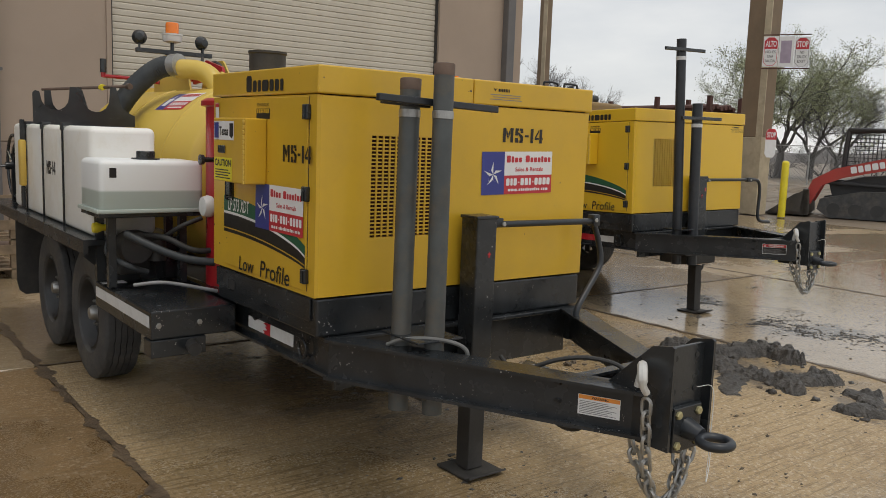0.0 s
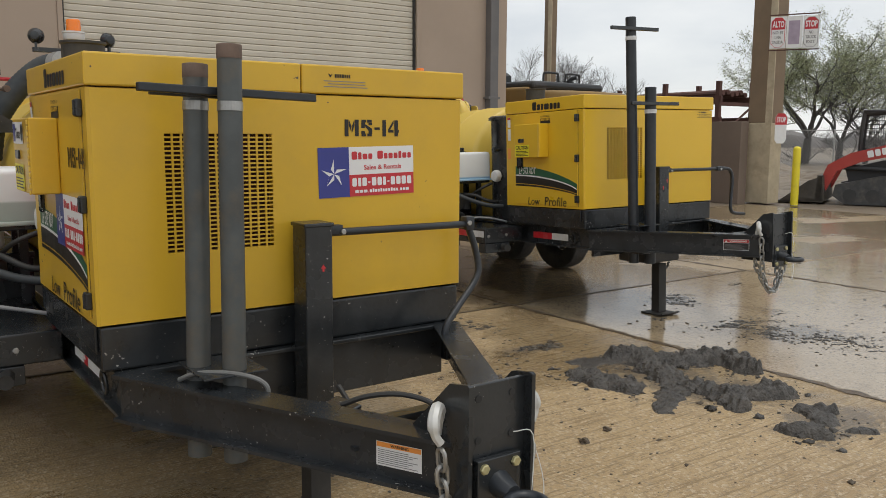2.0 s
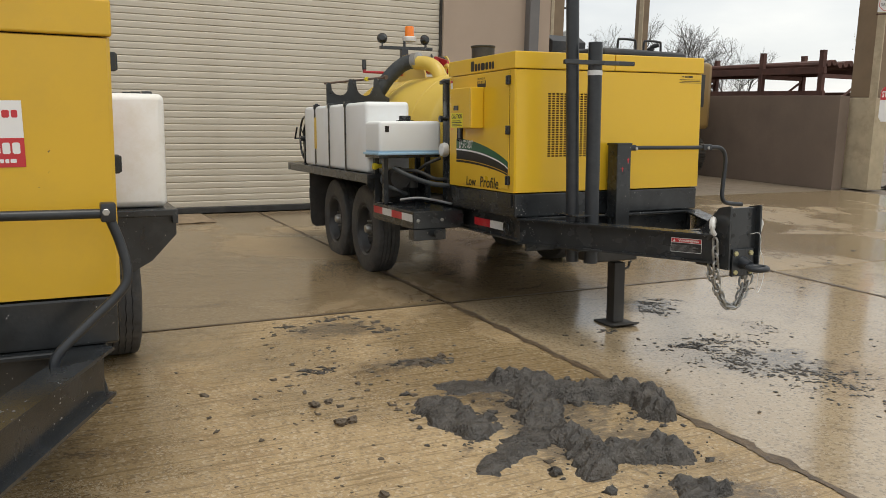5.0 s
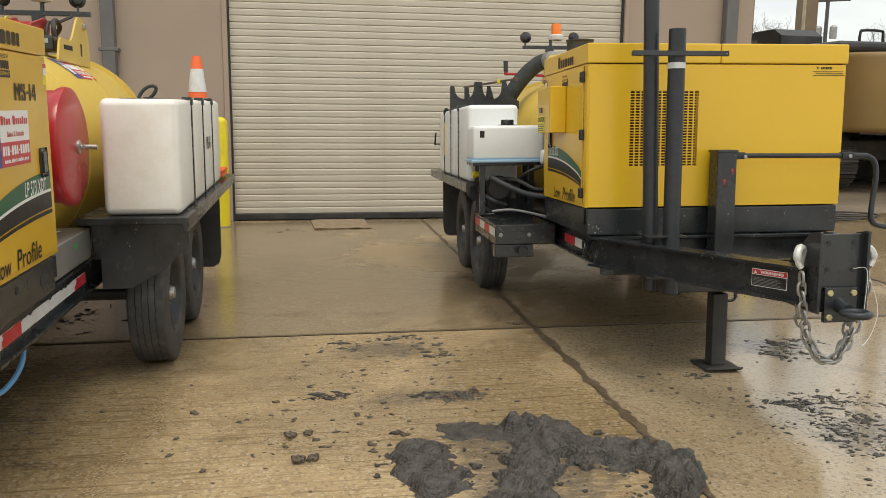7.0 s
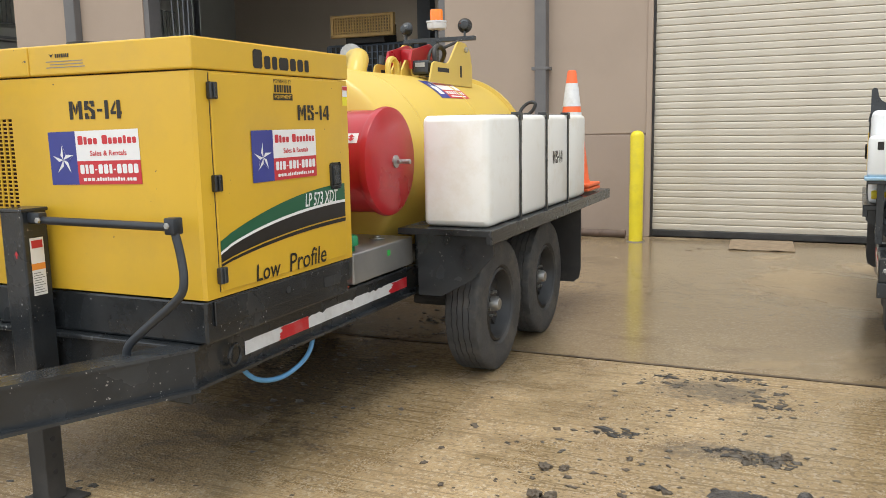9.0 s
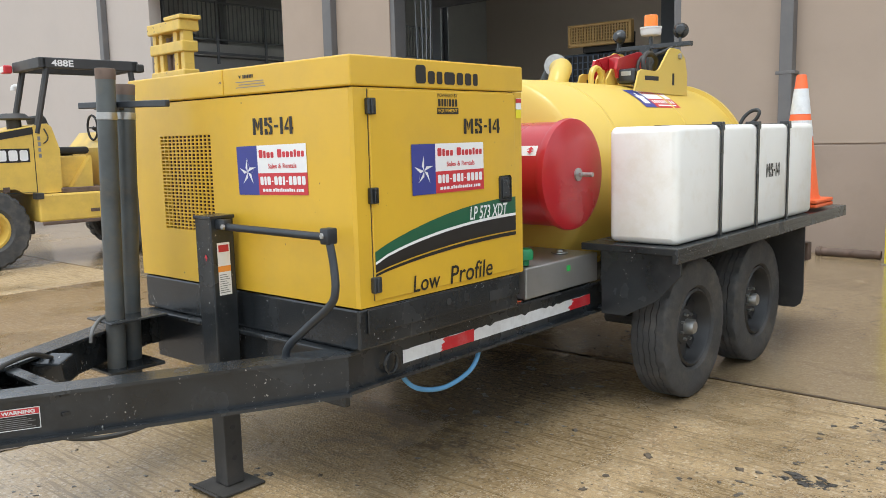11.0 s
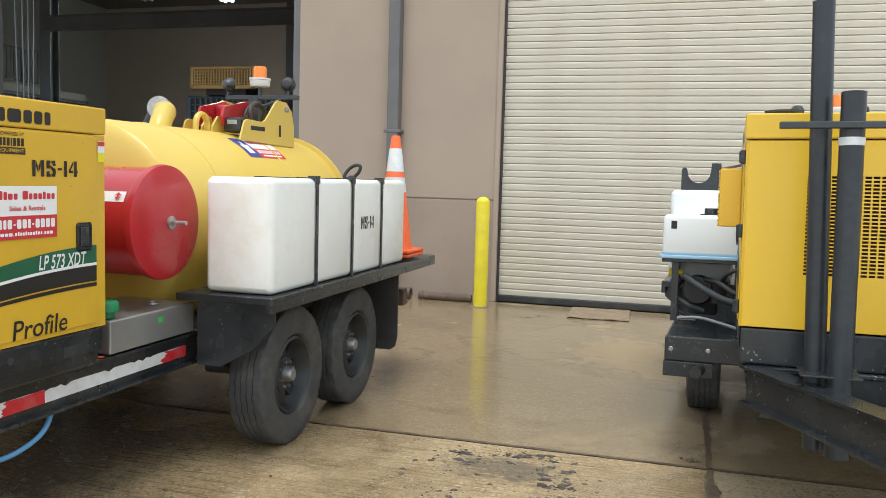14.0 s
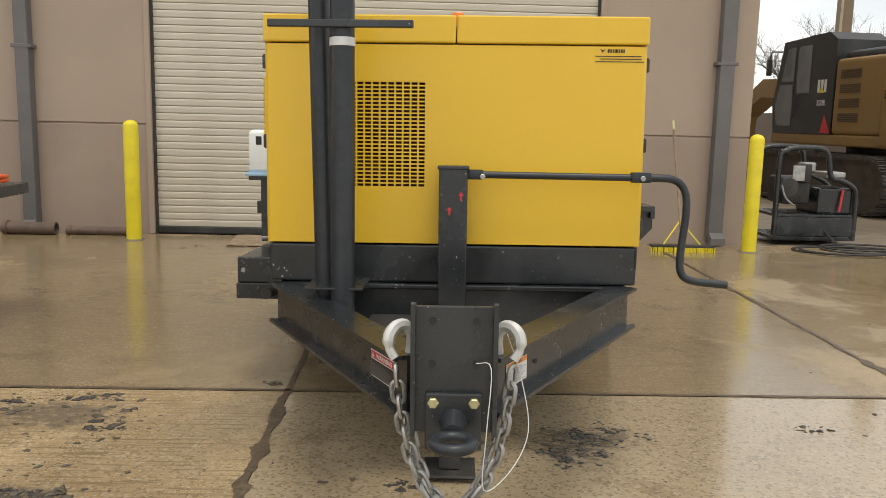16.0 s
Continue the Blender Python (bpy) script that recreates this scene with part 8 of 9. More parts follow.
for x in (-0.62, 0.62):
    bm = B()
    prism(bm, [(-1.35, 1.15), (-1.30, 1.60), (-0.9, 1.60), (0.9, 1.12), (1.35, 0.85), (1.55, 0.30), (1.35, 0.28), (1.15, 0.72), (0.7, 0.92), (-0.9, 1.30)], "x", x - 0.09, x + 0.09)
    arm = part("lift_arm", bm, LOADER_RED, ld, "orange-red lift arm")
    if x < 0:
        word("brand_block", "T0.7 T0.6 T0.7 T0.7 T0.6 T0.7", 0.15, 0.85, arm, pose(-0.722, 0.55, 1.02, 90, 0, -90) @ pose(0, 0, 0, 0, 0, 13), DECAL_W)
    bm = B()
    sweep(bm, [(x * 0.98, -0.2, 0.75), (x * 0.98, 1.1, 0.80)], 0.045, 8)
    part("ram", bm, LOADER_GREY, ld)
bm = B()
for x in (-0.44, 0.44):
    sweep(bm, smooth_path([(x, 0.75, 0.95), (x, 0.70, 1.9), (x, 0.55, 2.0), (x, -0.55, 2.02), (x, -0.7, 1.9), (x, -0.75, 1.2)], 4), 0.045, 8)
box(bm, -0.5, 0.5, -0.7, 0.72, 2.0, 2.07, 0.03)
cabf = part("cab_frame", bm, LOADER_GREY, ld, "dark cab cage with mesh sides")
bm = B()
for x in (-0.44, 0.44):
    for i in range(14):
        box(bm, x - 0.006, x + 0.006, -0.65 + 0.09 * i, -0.638 + 0.09 * i, 1.15, 1.95)
    for i in range(9):
        box(bm, x - 0.005, x + 0.005, -0.7, 0.7, 1.2 + 0.09 * i, 1.212 + 0.09 * i)
part("cab_mesh", bm, LOADER_GREY, cabf)
bm = B()
box(bm, -0.3, 0.3, -0.8, -0.2, 0.95, 1.1, 0.05)
box(bm, -0.28, 0.28, -0.85, -0.7, 1.1, 1.65, 0.06)
part("seat", bm, VOID, cabf)
bm = B()
prism(bm, [(1.35, 0.05), (1.40, 0.62), (1.52, 0.62), (1.55, 0.12), (2.35, 0.03), (2.35, 0.0)], "x", -0.92, 0.92)
for x in (-0.92, 0.90):
    prism(bm, [(1.38, 0.02), (1.42, 0.6), (1.7, 0.5), (2.3, 0.03)], "x", x, x + 0.02)
part("bucket", bm, TRACK_STEEL, ld, "muddy steel bucket")

# ---- rough-terrain forklift ----
fk = thing("forklift", pose(-5.56, 4.52, 0.0, 0, 0, 86), "worn yellow rough-terrain forklift with canopy and lugged tyres", "forklift")
for x, y, s in ((0.03, 0.20, -1), (0.03, 1.42, 1), (2.28, 0.22, -1), (2.28, 1.42, 1)):
    wheel(fk, (x, y, 0.51), 0.51, 0.38, YELLOW_OLD, "y", 24, 0.50, s)
HY = 0.12
bm = B()
prism(bm, [(-2.5, 0.66), (-2.55, 0.8), (-2.5, 1.20), (-0.65, 1.555), (0.67, 1.79), (0.67, 0.93), (0.52, 0.93), (0.40, 1.00), (-0.35, 1.00), (-0.55, 0.80), (-0.62, 0.62), (-1.6, 0.60)], "y", HY, 1.46)
hoodk = part("hood", bm, YELLOW_OLD, fk, "worn yellow engine hood")
bm = B()
prism(bm, [(-2.48, 1.205), (-0.65, 1.545), (0.665, 1.78), (0.665, 1.69), (-0.65, 1.465), (-2.48, 1.13)], "y", HY - 0.006, HY)
part("hood_stripe", bm, INK, hoodk)
for x0, x1, z0, z1 in ((-0.445, -0.437, 0.95, 1.50), (-0.155, -0.147, 0.96, 1.55), (0.662, 0.670, 0.94, 1.75), (-0.45, 0.66, 0.945, 0.953)):
    bm = B()
    box(bm, x0, x1, HY - 0.004, HY, z0, z1)
    part("panel_gap", bm, VOID, hoodk)
letters("drive_lettering", "4x4", 0.075, 0.215, hoodk, pose(-0.40, HY - 0.009, 1.505, 90, 0, 0) @ pose(0, 0, 0, 0, 0, 9), DECAL_W, 0.03)
flat("brand_plate", rect(0.66, 0.175), hoodk, pose(-0.05, HY - 0.003, 1.335, 90), INK)
word("brand_block", "T0.7 T0.65 T0.65 T0.7 T0.65", 0.135, 0.615, hoodk, pose(-0.028, HY - 0.006, 1.355, 90), DECAL_W)
bm = B()
box(bm, -0.405, -0.195, HY - 0.004, HY, 0.985, 1.475)
part("grille_backing", bm, VOID, hoodk)
bm = B()
for i in range(9):
    box(bm, -0.402 + 0.0235 * i, -0.389 + 0.0235 * i, HY - 0.010, HY - 0.003, 0.99, 1.47)
for j in range(20):
    box(bm, -0.403, -0.197, HY - 0.009, HY - 0.0035, 0.992 + 0.0245 * j, 1.004 + 0.0245 * j)
part("side_grille", bm, YELLOW_OLD, hoodk, "perforated side grille")["kind"] = "stuff"
bm = B()
box(bm, 0.255, 0.335, HY - 0.012, HY, 0.965, 1.03, 0.004)
part("hood_latch", bm, RUST, hoodk)
flat("dealer_plate", rect(0.36, 0.205), hoodk, pose(-0.875, HY - 0.003, 1.12, 90), INK)
bars("dealer_plate_bars", [0.6, 0.5, 0.6], 0.04, 0.2, hoodk, pose(-0.74, HY - 0.006, 1.255, 90), DECAL_W)
bm = B()
prism(bm, [(0.67, 0.93), (0.67, 1.795), (0.845, 1.825), (0.90, 1.78), (0.985, 1.49), (0.975, 0.93)], "y", HY - 0.01, 1.46)
cowl = part("cowl", bm, YELLOW_OLD, fk, "worn yellow cowl behind the seat")
bars("fleet_bars", [0.5, 0.5, 0.5, 0.5], 0.035, 0.27, cowl, pose(0.715, HY - 0.014, 1.66, 90) @ pose(0, 0, 0, 0, 0, -90), GREY_INK, 0.25)
bm = B()
sweep(bm, smooth_path([(0.80, HY - 0.02, 1.76), (0.84, HY - 0.03, 1.66), (0.82, HY - 0.03, 1.60), (0.78, HY - 0.02, 1.57)], 4), 0.008, 6)
part("grab_wire", bm, BLACK_DULL, cowl)
bm = B()
box(bm, 0.63, 1.72, 0.0, 1.55, 0.56, 0.92, 0.025)
part("cab_step", bm, YELLOW_OLD, fk, "rust-streaked yellow step box")
bm = B()
box(bm, 0.66, 1.70, -0.012, 0.03, 0.52, 0.565, 0.008)
part("step_sill", bm, RUST, fk, "rusty edge of the step")
bm = B()
box(bm, 0.60, 0.70, -0.015, 0.12, 0.86, 0.94, 0.01)
part("step_corner", bm, BLACK_DULL, fk, "dark bent corner of the step")
bm = B()
box(bm, 1.28, 1.40, -0.006, 0.0, 0.655, 0.70, 0.002)
part("rust_patch", bm, RUST, fk)
bm = B()
box(bm, 0.96, 2.0, 0.06, 1.46, 0.92, 0.985, 0.01)
part("deck", bm, RUST, fk, "rust-streaked yellow operator deck")
bm = B()
box(bm, 0.97, 1.42, 0.34, 1.22, 0.98, 1.40, 0.02)
prism(bm, [(1.14, 0.985), (1.42, 1.40), (1.42, 0.985)], "y", 0.20, 0.34)
part("seat_base", bm, YELLOW_OLD, fk, "worn yellow seat base")
bm = B()
prism(bm, [(1.60, 0.98), (1.60, 1.50), (1.78, 1.72), (2.10, 1.72), (2.10, 0.6), (1.72, 0.6)], "y", HY, 1.46)
part("dash", bm, YELLOW_OLD, fk, "worn yellow front cowl")
for y in (HY + 0.02, 1.04):
    for x0, z0, x1, z1 in ((0.72, 1.70, 0.92, 2.56), (2.13, 1.60, 2.02, 2.56)):
        bm = B()
        sweep(bm, [(x0, y, z0), (x1, y, z1)], 0.042, 8)
        part("canopy_post", bm, LOADER_GREY, fk)
bm = B()
box(bm, 0.84, 2.10, HY - 0.03, HY + 0.05, 2.53, 2.665, 0.012)
box(bm, 0.84, 2.10, 1.0, 1.08, 2.53, 2.665, 0.012)
box(bm, 0.80, 0.90, HY - 0.03, 1.08, 2.53, 2.665, 0.012)
box(bm, 2.02, 2.12, HY - 0.03, 1.08, 2.53, 2.665, 0.012)
for i in range(6):
    box(bm, 1.02 + 0.17 * i, 1.06 + 0.17 * i, HY + 0.05, 1.0, 2.62, 2.655)
can = part("canopy", bm, LOADER_GREY, fk, "black overhead guard")
letters("unit_lettering", "488E", 0.085, 0.28, can, pose(0.96, HY - 0.033, 2.555, 90), DECAL_W, 0.03)
for x, y in ((0.74, 1.10), (2.15, HY + 0.02)):
    bm = B()
    box(bm, x - 0.06, x + 0.05, y - 0.07, y + 0.09, 2.52, 2.63, 0.02)
    lampk = part("lamp", bm, DECAL_R if x < 1 else BLACK_DULL, can)
    bm = B()
    box(bm, x - 0.066, x - 0.06, y - 0.05, y + 0.07, 2.535, 2.615, 0.003)
    part("lens", bm, WHITE, lampk)
bm = B()
box(bm, 1.06, 1.50, 0.42, 0.92, 1.42, 1.52, 0.045)
q = B()
box(q, -0.06, 0.06, 0.42, 0.92, 0.0, 0.50, 0.05)
join(bm, q, pose(1.06, 0, 1.47, 0, -20))
part("seat", bm, VOID, fk, "black operator seat", smooth=True)
bm = B()
sweep(bm, [(1.24, 0.6, 1.39), (1.24, 0.6, 1.44)], 0.09, 8)
part("seat_pedestal", bm, BLACK_DULL, fk)
bm = B()
pts = [(1.66, 0.67 + 0.17 * math.cos(a), 1.78 + 0.17 * math.sin(a)) for a in np.linspace(0, 2 * math.pi, 21)[:-1]]
sweep(bm, pts, 0.016, 6, closed=True)
sweep(bm, [(1.66, 0.50, 1.78), (1.66, 0.84, 1.78)], 0.012, 6)
sweep(bm, [(1.66, 0.67, 1.78), (1.80, 0.67, 1.68)], 0.025, 8)
part("steering_wheel", bm, VOID, fk, smooth=True)
bm = B()
spin(bm, [(0.09, 1.68), (0.09, 1.88), (0.20, 1.885), (0.215, 1.90), (0.14, 1.965), (0, 1.97)], "z", 20, (0.60, 0.58, 0))
part("air_intake", bm, LOADER_GREY, fk, "black mushroom air intake", smooth=True)
bm = B()
sweep(bm, smooth_path([(0.27, 0.50, 1.70), (0.26, 0.50, 2.20), (0.24, 0.49, 2.34), (0.15, 0.47, 2.46)], 5), 0.058, 12)
part("exhaust_pipe", bm, COL_CREAM, fk, "pale bent exhaust pipe", smooth=True)
bm = B()
spin(bm, [(0.085, 1.68), (0.085, 1.80), (0.07, 1.82), (0.058, 1.82)], "z", 16, (0.27, 0.50, 0))
part("exhaust_collar", bm, YELLOW_OLD, fk, smooth=True)
for y in (0.20, 0.40, 0.86, 1.06):
    bm = B()
    box(bm, 2.88, 3.04, y, y + 0.11, 0.15, 3.33, 0.01)
    part("mast_rail", bm, YELLOW_OLD, fk, "yellow mast rail")
for z, d in ((0.45, 0.0), (2.45, 0.0), (2.86, 0.0), (3.16, 0.03)):
    bm = B()
    box(bm, 2.84 - d, 3.10 + d, 0.17, 1.20, z, z + 0.16, 0.02)
    part("mast_crosshead", bm, YELLOW_OLD, fk, "yellow mast cross-head")
bm = B()
box(bm, 2.80, 3.14, 0.12, 0.62, 3.32, 3.38, 0.012)
part("mast_cap", bm, YELLOW_OLD, fk, "worn yellow mast cap plate")
for y in (0.60, 0.77):
    bm = B()
    sweep(bm, [(2.96, y, 0.3), (2.96, y, 3.1)], 0.05, 12)
    part("mast_cylinder", bm, RUST, fk)
for y in (0.25, 0.98):
    bm = B()
    box(bm, 3.06, 4.2, y, y + 0.13, 0.06, 0.11, 0.01)
    box(bm, 3.06, 3.12, y, y + 0.13, 0.06, 0.8, 0.01)
    part("fork", bm, TRACK_STEEL, fk)
bm = B()
box(bm, 2.2, 2.9, 0.5, 1.1, 0.42, 0.62, 0.02)
part("front_axle_housing", bm, BLACK_DULL, fk)
bm = B()
box(bm, -0.7, 0.7, 0.42, 1.2, 0.38, 0.62, 0.02)
part("rear_axle_housing", bm, BLACK_DULL, fk)

# ---- silver van by the office ----
car = thing("car", pose(-12.0, 5.47, 0, 0, 0, 74), "silver-white high-roofed car parked by the office wing", "car")
bm = B()
prism(bm, [(-2.35, 0.42), (-2.4, 1.05), (-2.25, 1.80), (-1.7, 1.97), (-0.4, 2.02), (0.30, 1.99), (0.72, 1.84), (1.35, 1.28), (2.15, 1.12), (2.3, 0.85), (2.3, 0.42)], "y", -0.88, 0.88)
bmesh.ops.bevel(bm, geom=bm.edges[:], offset=0.07, segments=2, profile=0.5, affect="EDGES")
cb_ = part("body", bm, SILVER, car, "silver-white painted body", smooth=True)
for y0, y1 in ((-0.893, -0.878), (0.878, 0.893)):
    for pts in ([(-2.05, 1.30), (-1.98, 1.78), (-1.05, 1.86), (-1.05, 1.30)], [(-0.97, 1.30), (-0.97, 1.865), (0.22, 1.85), (0.60, 1.74), (1.08, 1.30)]):
        bm = B()
        prism(bm, pts, "y", y0, y1)
        part("side_glass", bm, GLASS_DARK, cb_)
bm = B()
sheet(bm, [(0.79, -0.72), (1.28, -0.78), (1.28, 0.78), (0.79, 0.72)], Matrix.Identity(4))
for v_ in bm.verts:
    v_.co.z = 1.815 - (v_.co.x - 0.72) * 0.889 + 0.02
part("windscreen", bm, GLASS_DARK, cb_)
for x in (-1.4, 1.45):
    for y, s in ((-0.80, -1), (0.80, 1)):
        wheel(car, (x, y, 0.34), 0.34, 0.22, GALV, "y", 0, 0.62, s)

# ---- clutter of the yard ----
def clay_heap(runs, cell, seed, label, relief=0.025):
    """Churned clay: runs (x0, y0, x1, y1, radius, height, ribs) with torn rims, lumps and tread ribs."""
    xs = [v_ for r in runs for v_ in (r[0] - r[4] * 1.5, r[2] + r[4] * 1.5, r[2] - r[4] * 1.5, r[0] + r[4] * 1.5)]
    ys = [v_ for r in runs for v_ in (r[1] - r[4] * 1.5, r[3] + r[4] * 1.5, r[3] - r[4] * 1.5, r[1] + r[4] * 1.5)]
    nx, ny = int((max(xs) - min(xs)) / cell) + 1, int((max(ys) - min(ys)) / cell) + 1
    gx, gy = np.meshgrid(np.linspace(min(xs), max(xs), nx), np.linspace(min(ys), max(ys), ny), indexing="ij")
    def field(f):
        return np.array([[f(gx[i, j], gy[i, j]) for j in range(ny)] for i in range(nx)])
    rag = field(lambda x, y: noise.fractal(Vector((x * 9 + seed, y * 9, seed)), 0.75, 2.1, 5))
    fine = field(lambda x, y: noise.fractal(Vector((x * 24, y * 30 + seed, seed)), 0.8, 2.0, 4))
    def lumps(x, y, k):
        d = noise.voronoi(Vector((x * k + 0.25 * noise.noise(Vector((x * 20, y * 20, seed))), y * k + seed, seed * 0.37)))[0]
        return math.sqrt(max(0.0, 1 - (d[0] / 0.62) ** 2)) * min(1.0, (d[1] - d[0]) * 3.0)
    big, small = field(lambda x, y: lumps(x, y, 11)), field(lambda x, y: lumps(x, y, 27))
    z = np.full_like(gx, -0.03)
    for x0, y0, x1, y1, r, h, ribs in runs:
        dx, dy = x1 - x0, y1 - y0
        l2 = max(1e-6, dx * dx + dy * dy)
        u = np.clip(((gx - x0) * dx + (gy - y0) * dy) / l2, 0, 1)
        d = np.hypot(gx - x0 - u * dx, gy - y0 - u * dy) / r
        f = 1 - d + 0.42 * rag + 0.20 * fine
        body = np.clip(f * 4.5, 0, 1) ** 0.5
        rise = np.clip(f * 1.6, 0, 1)
        surf = h * (0.25 + 0.75 * rise)
        if ribs:
            w_ = np.sin((gx * 0.35 + gy) * ribs + 3.0 * rag)
            surf = surf + 0.013 * np.clip(w_ + 0.2, -0.7, 1.0) + 0.004 * fine + 0.010 * small
        else:
            surf = surf + relief * (0.95 * big + 0.38 * small - 0.42) * np.clip(h / 0.05, 0.3, 1.4) + 0.008 * fine
        zz = np.where(f > 0, np.maximum(0.004 + 0.3 * h * body, surf * body), -0.03)
        z = np.maximum(z, zz)
    keep = z > -0.02
    soft = z.copy()
    soft[1:-1, 1:-1] = (z[:-2, 1:-1] + z[2:, 1:-1] + z[1:-1, :-2] + z[1:-1, 2:]) / 8 + z[1:-1, 1:-1] / 2
    z = np.where(soft > -0.004, soft, z)
    verts, faces, idx = [], [], {}
    def vid(i, j):
        if (i, j) not in idx:
            idx[(i, j)] = len(verts)
            jx, jy = cell * 0.35 * fine[i, j], cell * 0.35 * rag[i, j]
            verts.append((gx[i, j] + jx, gy[i, j] + jy, z[i, j] if keep[i, j] else -0.006))
        return idx[(i, j)]
    for i in range(nx - 1):
        for j in range(ny - 1):
            if keep[i, j] or keep[i + 1, j] or keep[i, j + 1] or keep[i + 1, j + 1]:
                faces.append((vid(i, j), vid(i + 1, j), vid(i + 1, j + 1), vid(i, j + 1)))
    me = bpy.data.meshes.new("mud_pile")
    me.from_pydata(verts, [], faces)
    me.materials.append(MUD)
    ob = new("mud_pile", me)
    return tagged(ob, label, "mud", kind="stuff")


clay_heap([(4.84, 3.62, 5.10, 3.58, 0.11, 0.006, 0), (5.14, 3.60, 5.30, 3.50, 0.10, 0.075, 0), (5.22, 3.40, 5.48, 3.22, 0.13, 0.045, 42), (5.52, 3.26, 5.70, 3.06, 0.10, 0.085, 0), (5.66, 2.98, 5.60, 2.88, 0.10, 0.10, 0),
           (5.16, 3.36, 5.02, 3.02, 0.12, 0.055, 0), (5.02, 2.98, 4.72, 2.80, 0.10, 0.018, 0), (4.70, 2.80, 4.50, 2.66, 0.07, 0.012, 0), (5.02, 2.84, 5.00, 2.62, 0.10, 0.05, 0), (5.00, 2.60, 4.90, 2.46, 0.085, 0.065, 0), (5.08, 2.58, 5.32, 2.46, 0.11, 0.045, 34), (5.34, 2.56, 5.36, 2.44, 0.06, 0.06, 0)],
          0.0095, 3.0, "churned heap of wet grey clay with torn lumps")
clay_heap([(4.62, 3.40, 4.66, 3.08, 0.13, 0.035, 30), (4.58, 3.44, 4.70, 3.40, 0.07, 0.03, 0)], 0.012, 7.0, "flattened tread-marked patch of wet grey clay")
clay_heap([(4.79, 2.06, 4.86, 1.93, 0.075, 0.045, 55)], 0.011, 12.0, "ribbed lump of wet grey clay")
clay_heap([(5.18, 2.18, 5.10, 2.02, 0.075, 0.03, 0), (5.22, 2.14, 5.26, 2.1, 0.05, 0.045, 0), (5.06, 1.86, 5.12, 1.80, 0.045, 0.02, 0)], 0.011, 15.0, "broken lump of wet grey clay")

# lumps and crumbs of mud
rc = random.Random(12)
CRUMB_V, CRUMB_F = [], None
for i in range(8):
    bm = B()
    bmesh.ops.create_icosphere(bm, subdivisions=2 if i < 4 else 1, radius=1.0)
    for v_ in bm.verts:
        v_.co *= 0.8 + 0.75 * noise.noise(v_.co * 1.5 + Vector((i * 7.1, 0, 0))) + 0.25 * noise.noise(v_.co * 4 + Vector((0, i * 3.3, 0)))
    bm.verts.ensure_lookup_table()
    CRUMB_V.append((np.array([v_.co[:] for v_ in bm.verts]), np.array([[q.index for q in f.verts] for f in bm.faces])))
    bm.free()


def crumbs(label, sites, material, seed):
    """Crumbs in torn clusters: sites (x, y, half-width, half-depth, count, largest, flatness)."""
    rnd = random.Random(seed)
    V, F, k = [], [], 0
    for cx, cy, sx, sy, n_, top, low in sites:
        made = 0
        while made < n_:
            x, y = rnd.gauss(cx, sx * 0.55), rnd.gauss(cy, sy * 0.55)
            if noise.noise(Vector((x * 7 + seed, y * 11, 1.5))) + 0.4 * noise.noise(Vector((x * 19, y * 30, seed))) < rnd.uniform(-0.15, 0.35):
                if rnd.random() > 0.12:
                    made += 0.2
                    continue
            made += 1
            s_ = min(top, 0.0035 * math.exp(abs(rnd.gauss(0, 0.95))))
            vs, fs = CRUMB_V[rnd.randrange(4) if s_ > 0.012 else 4 + rnd.randrange(4)]
            a = rnd.uniform(0, 6.28)
            ca, sa = math.cos(a), math.sin(a)
            q = vs * np.array((s_ * rnd.uniform(0.8, 1.3), s_ * rnd.uniform(0.6, 1.0), s_ * low * rnd.uniform(0.7, 1.2)))
            q = np.stack((q[:, 0] * ca - q[:, 1] * sa, q[:, 0] * sa + q[:, 1] * ca, q[:, 2]), 1)
            q[:, 0] *= 1.25
            q += np.array((x, y, s_ * low * 0.12))
            V.append(q)
            F.append(fs + k)
            k += len(vs)
    me = bpy.data.meshes.new("mud_crumbs")
    me.from_pydata(np.concatenate(V).tolist(), [], np.concatenate(F).tolist())
    me.materials.append(material)
    me.polygons.foreach_set("use_smooth", [True] * len(me.polygons))
    return tagged(new("mud_crumbs", me), label, "mud crumbs", kind="stuff")


crumbs("torn lumps of wet grey clay on the heap", [(5.60, 3.08, 0.16, 0.22, 60, 0.075, 0.8), (5.25, 3.5, 0.24, 0.14, 50, 0.06, 0.8), (4.92, 2.48, 0.14, 0.12, 34, 0.065, 0.8), (5.3, 2.5, 0.2, 0.12, 50, 0.05, 0.8), (5.1, 2.9, 0.5, 0.6, 300, 0.04, 0.7), (4.66, 3.2, 0.22, 0.3, 50, 0.03, 0.6), (4.95, 2.0, 0.35, 0.22, 110, 0.028, 0.6), (5.15, 2.1, 0.2, 0.2, 60, 0.035, 0.6)], MUD, 5)
crumbs("broken tyre-print mud left on the concrete", [(4.40, 5.12, 0.26, 0.20, 90, 0.022, 0.28), (4.68, 5.24, 0.28, 0.14, 80, 0.026, 0.25), (4.92, 4.92, 0.24, 0.26, 80, 0.026, 0.25), (4.45, 4.75, 0.3, 0.25, 70, 0.018, 0.35), (4.94, 4.10, 0.16, 0.07, 120, 0.03, 0.25), (4.4, 4.2, 0.8, 0.6, 190, 0.014, 0.5)], MUD_FILM, 8)
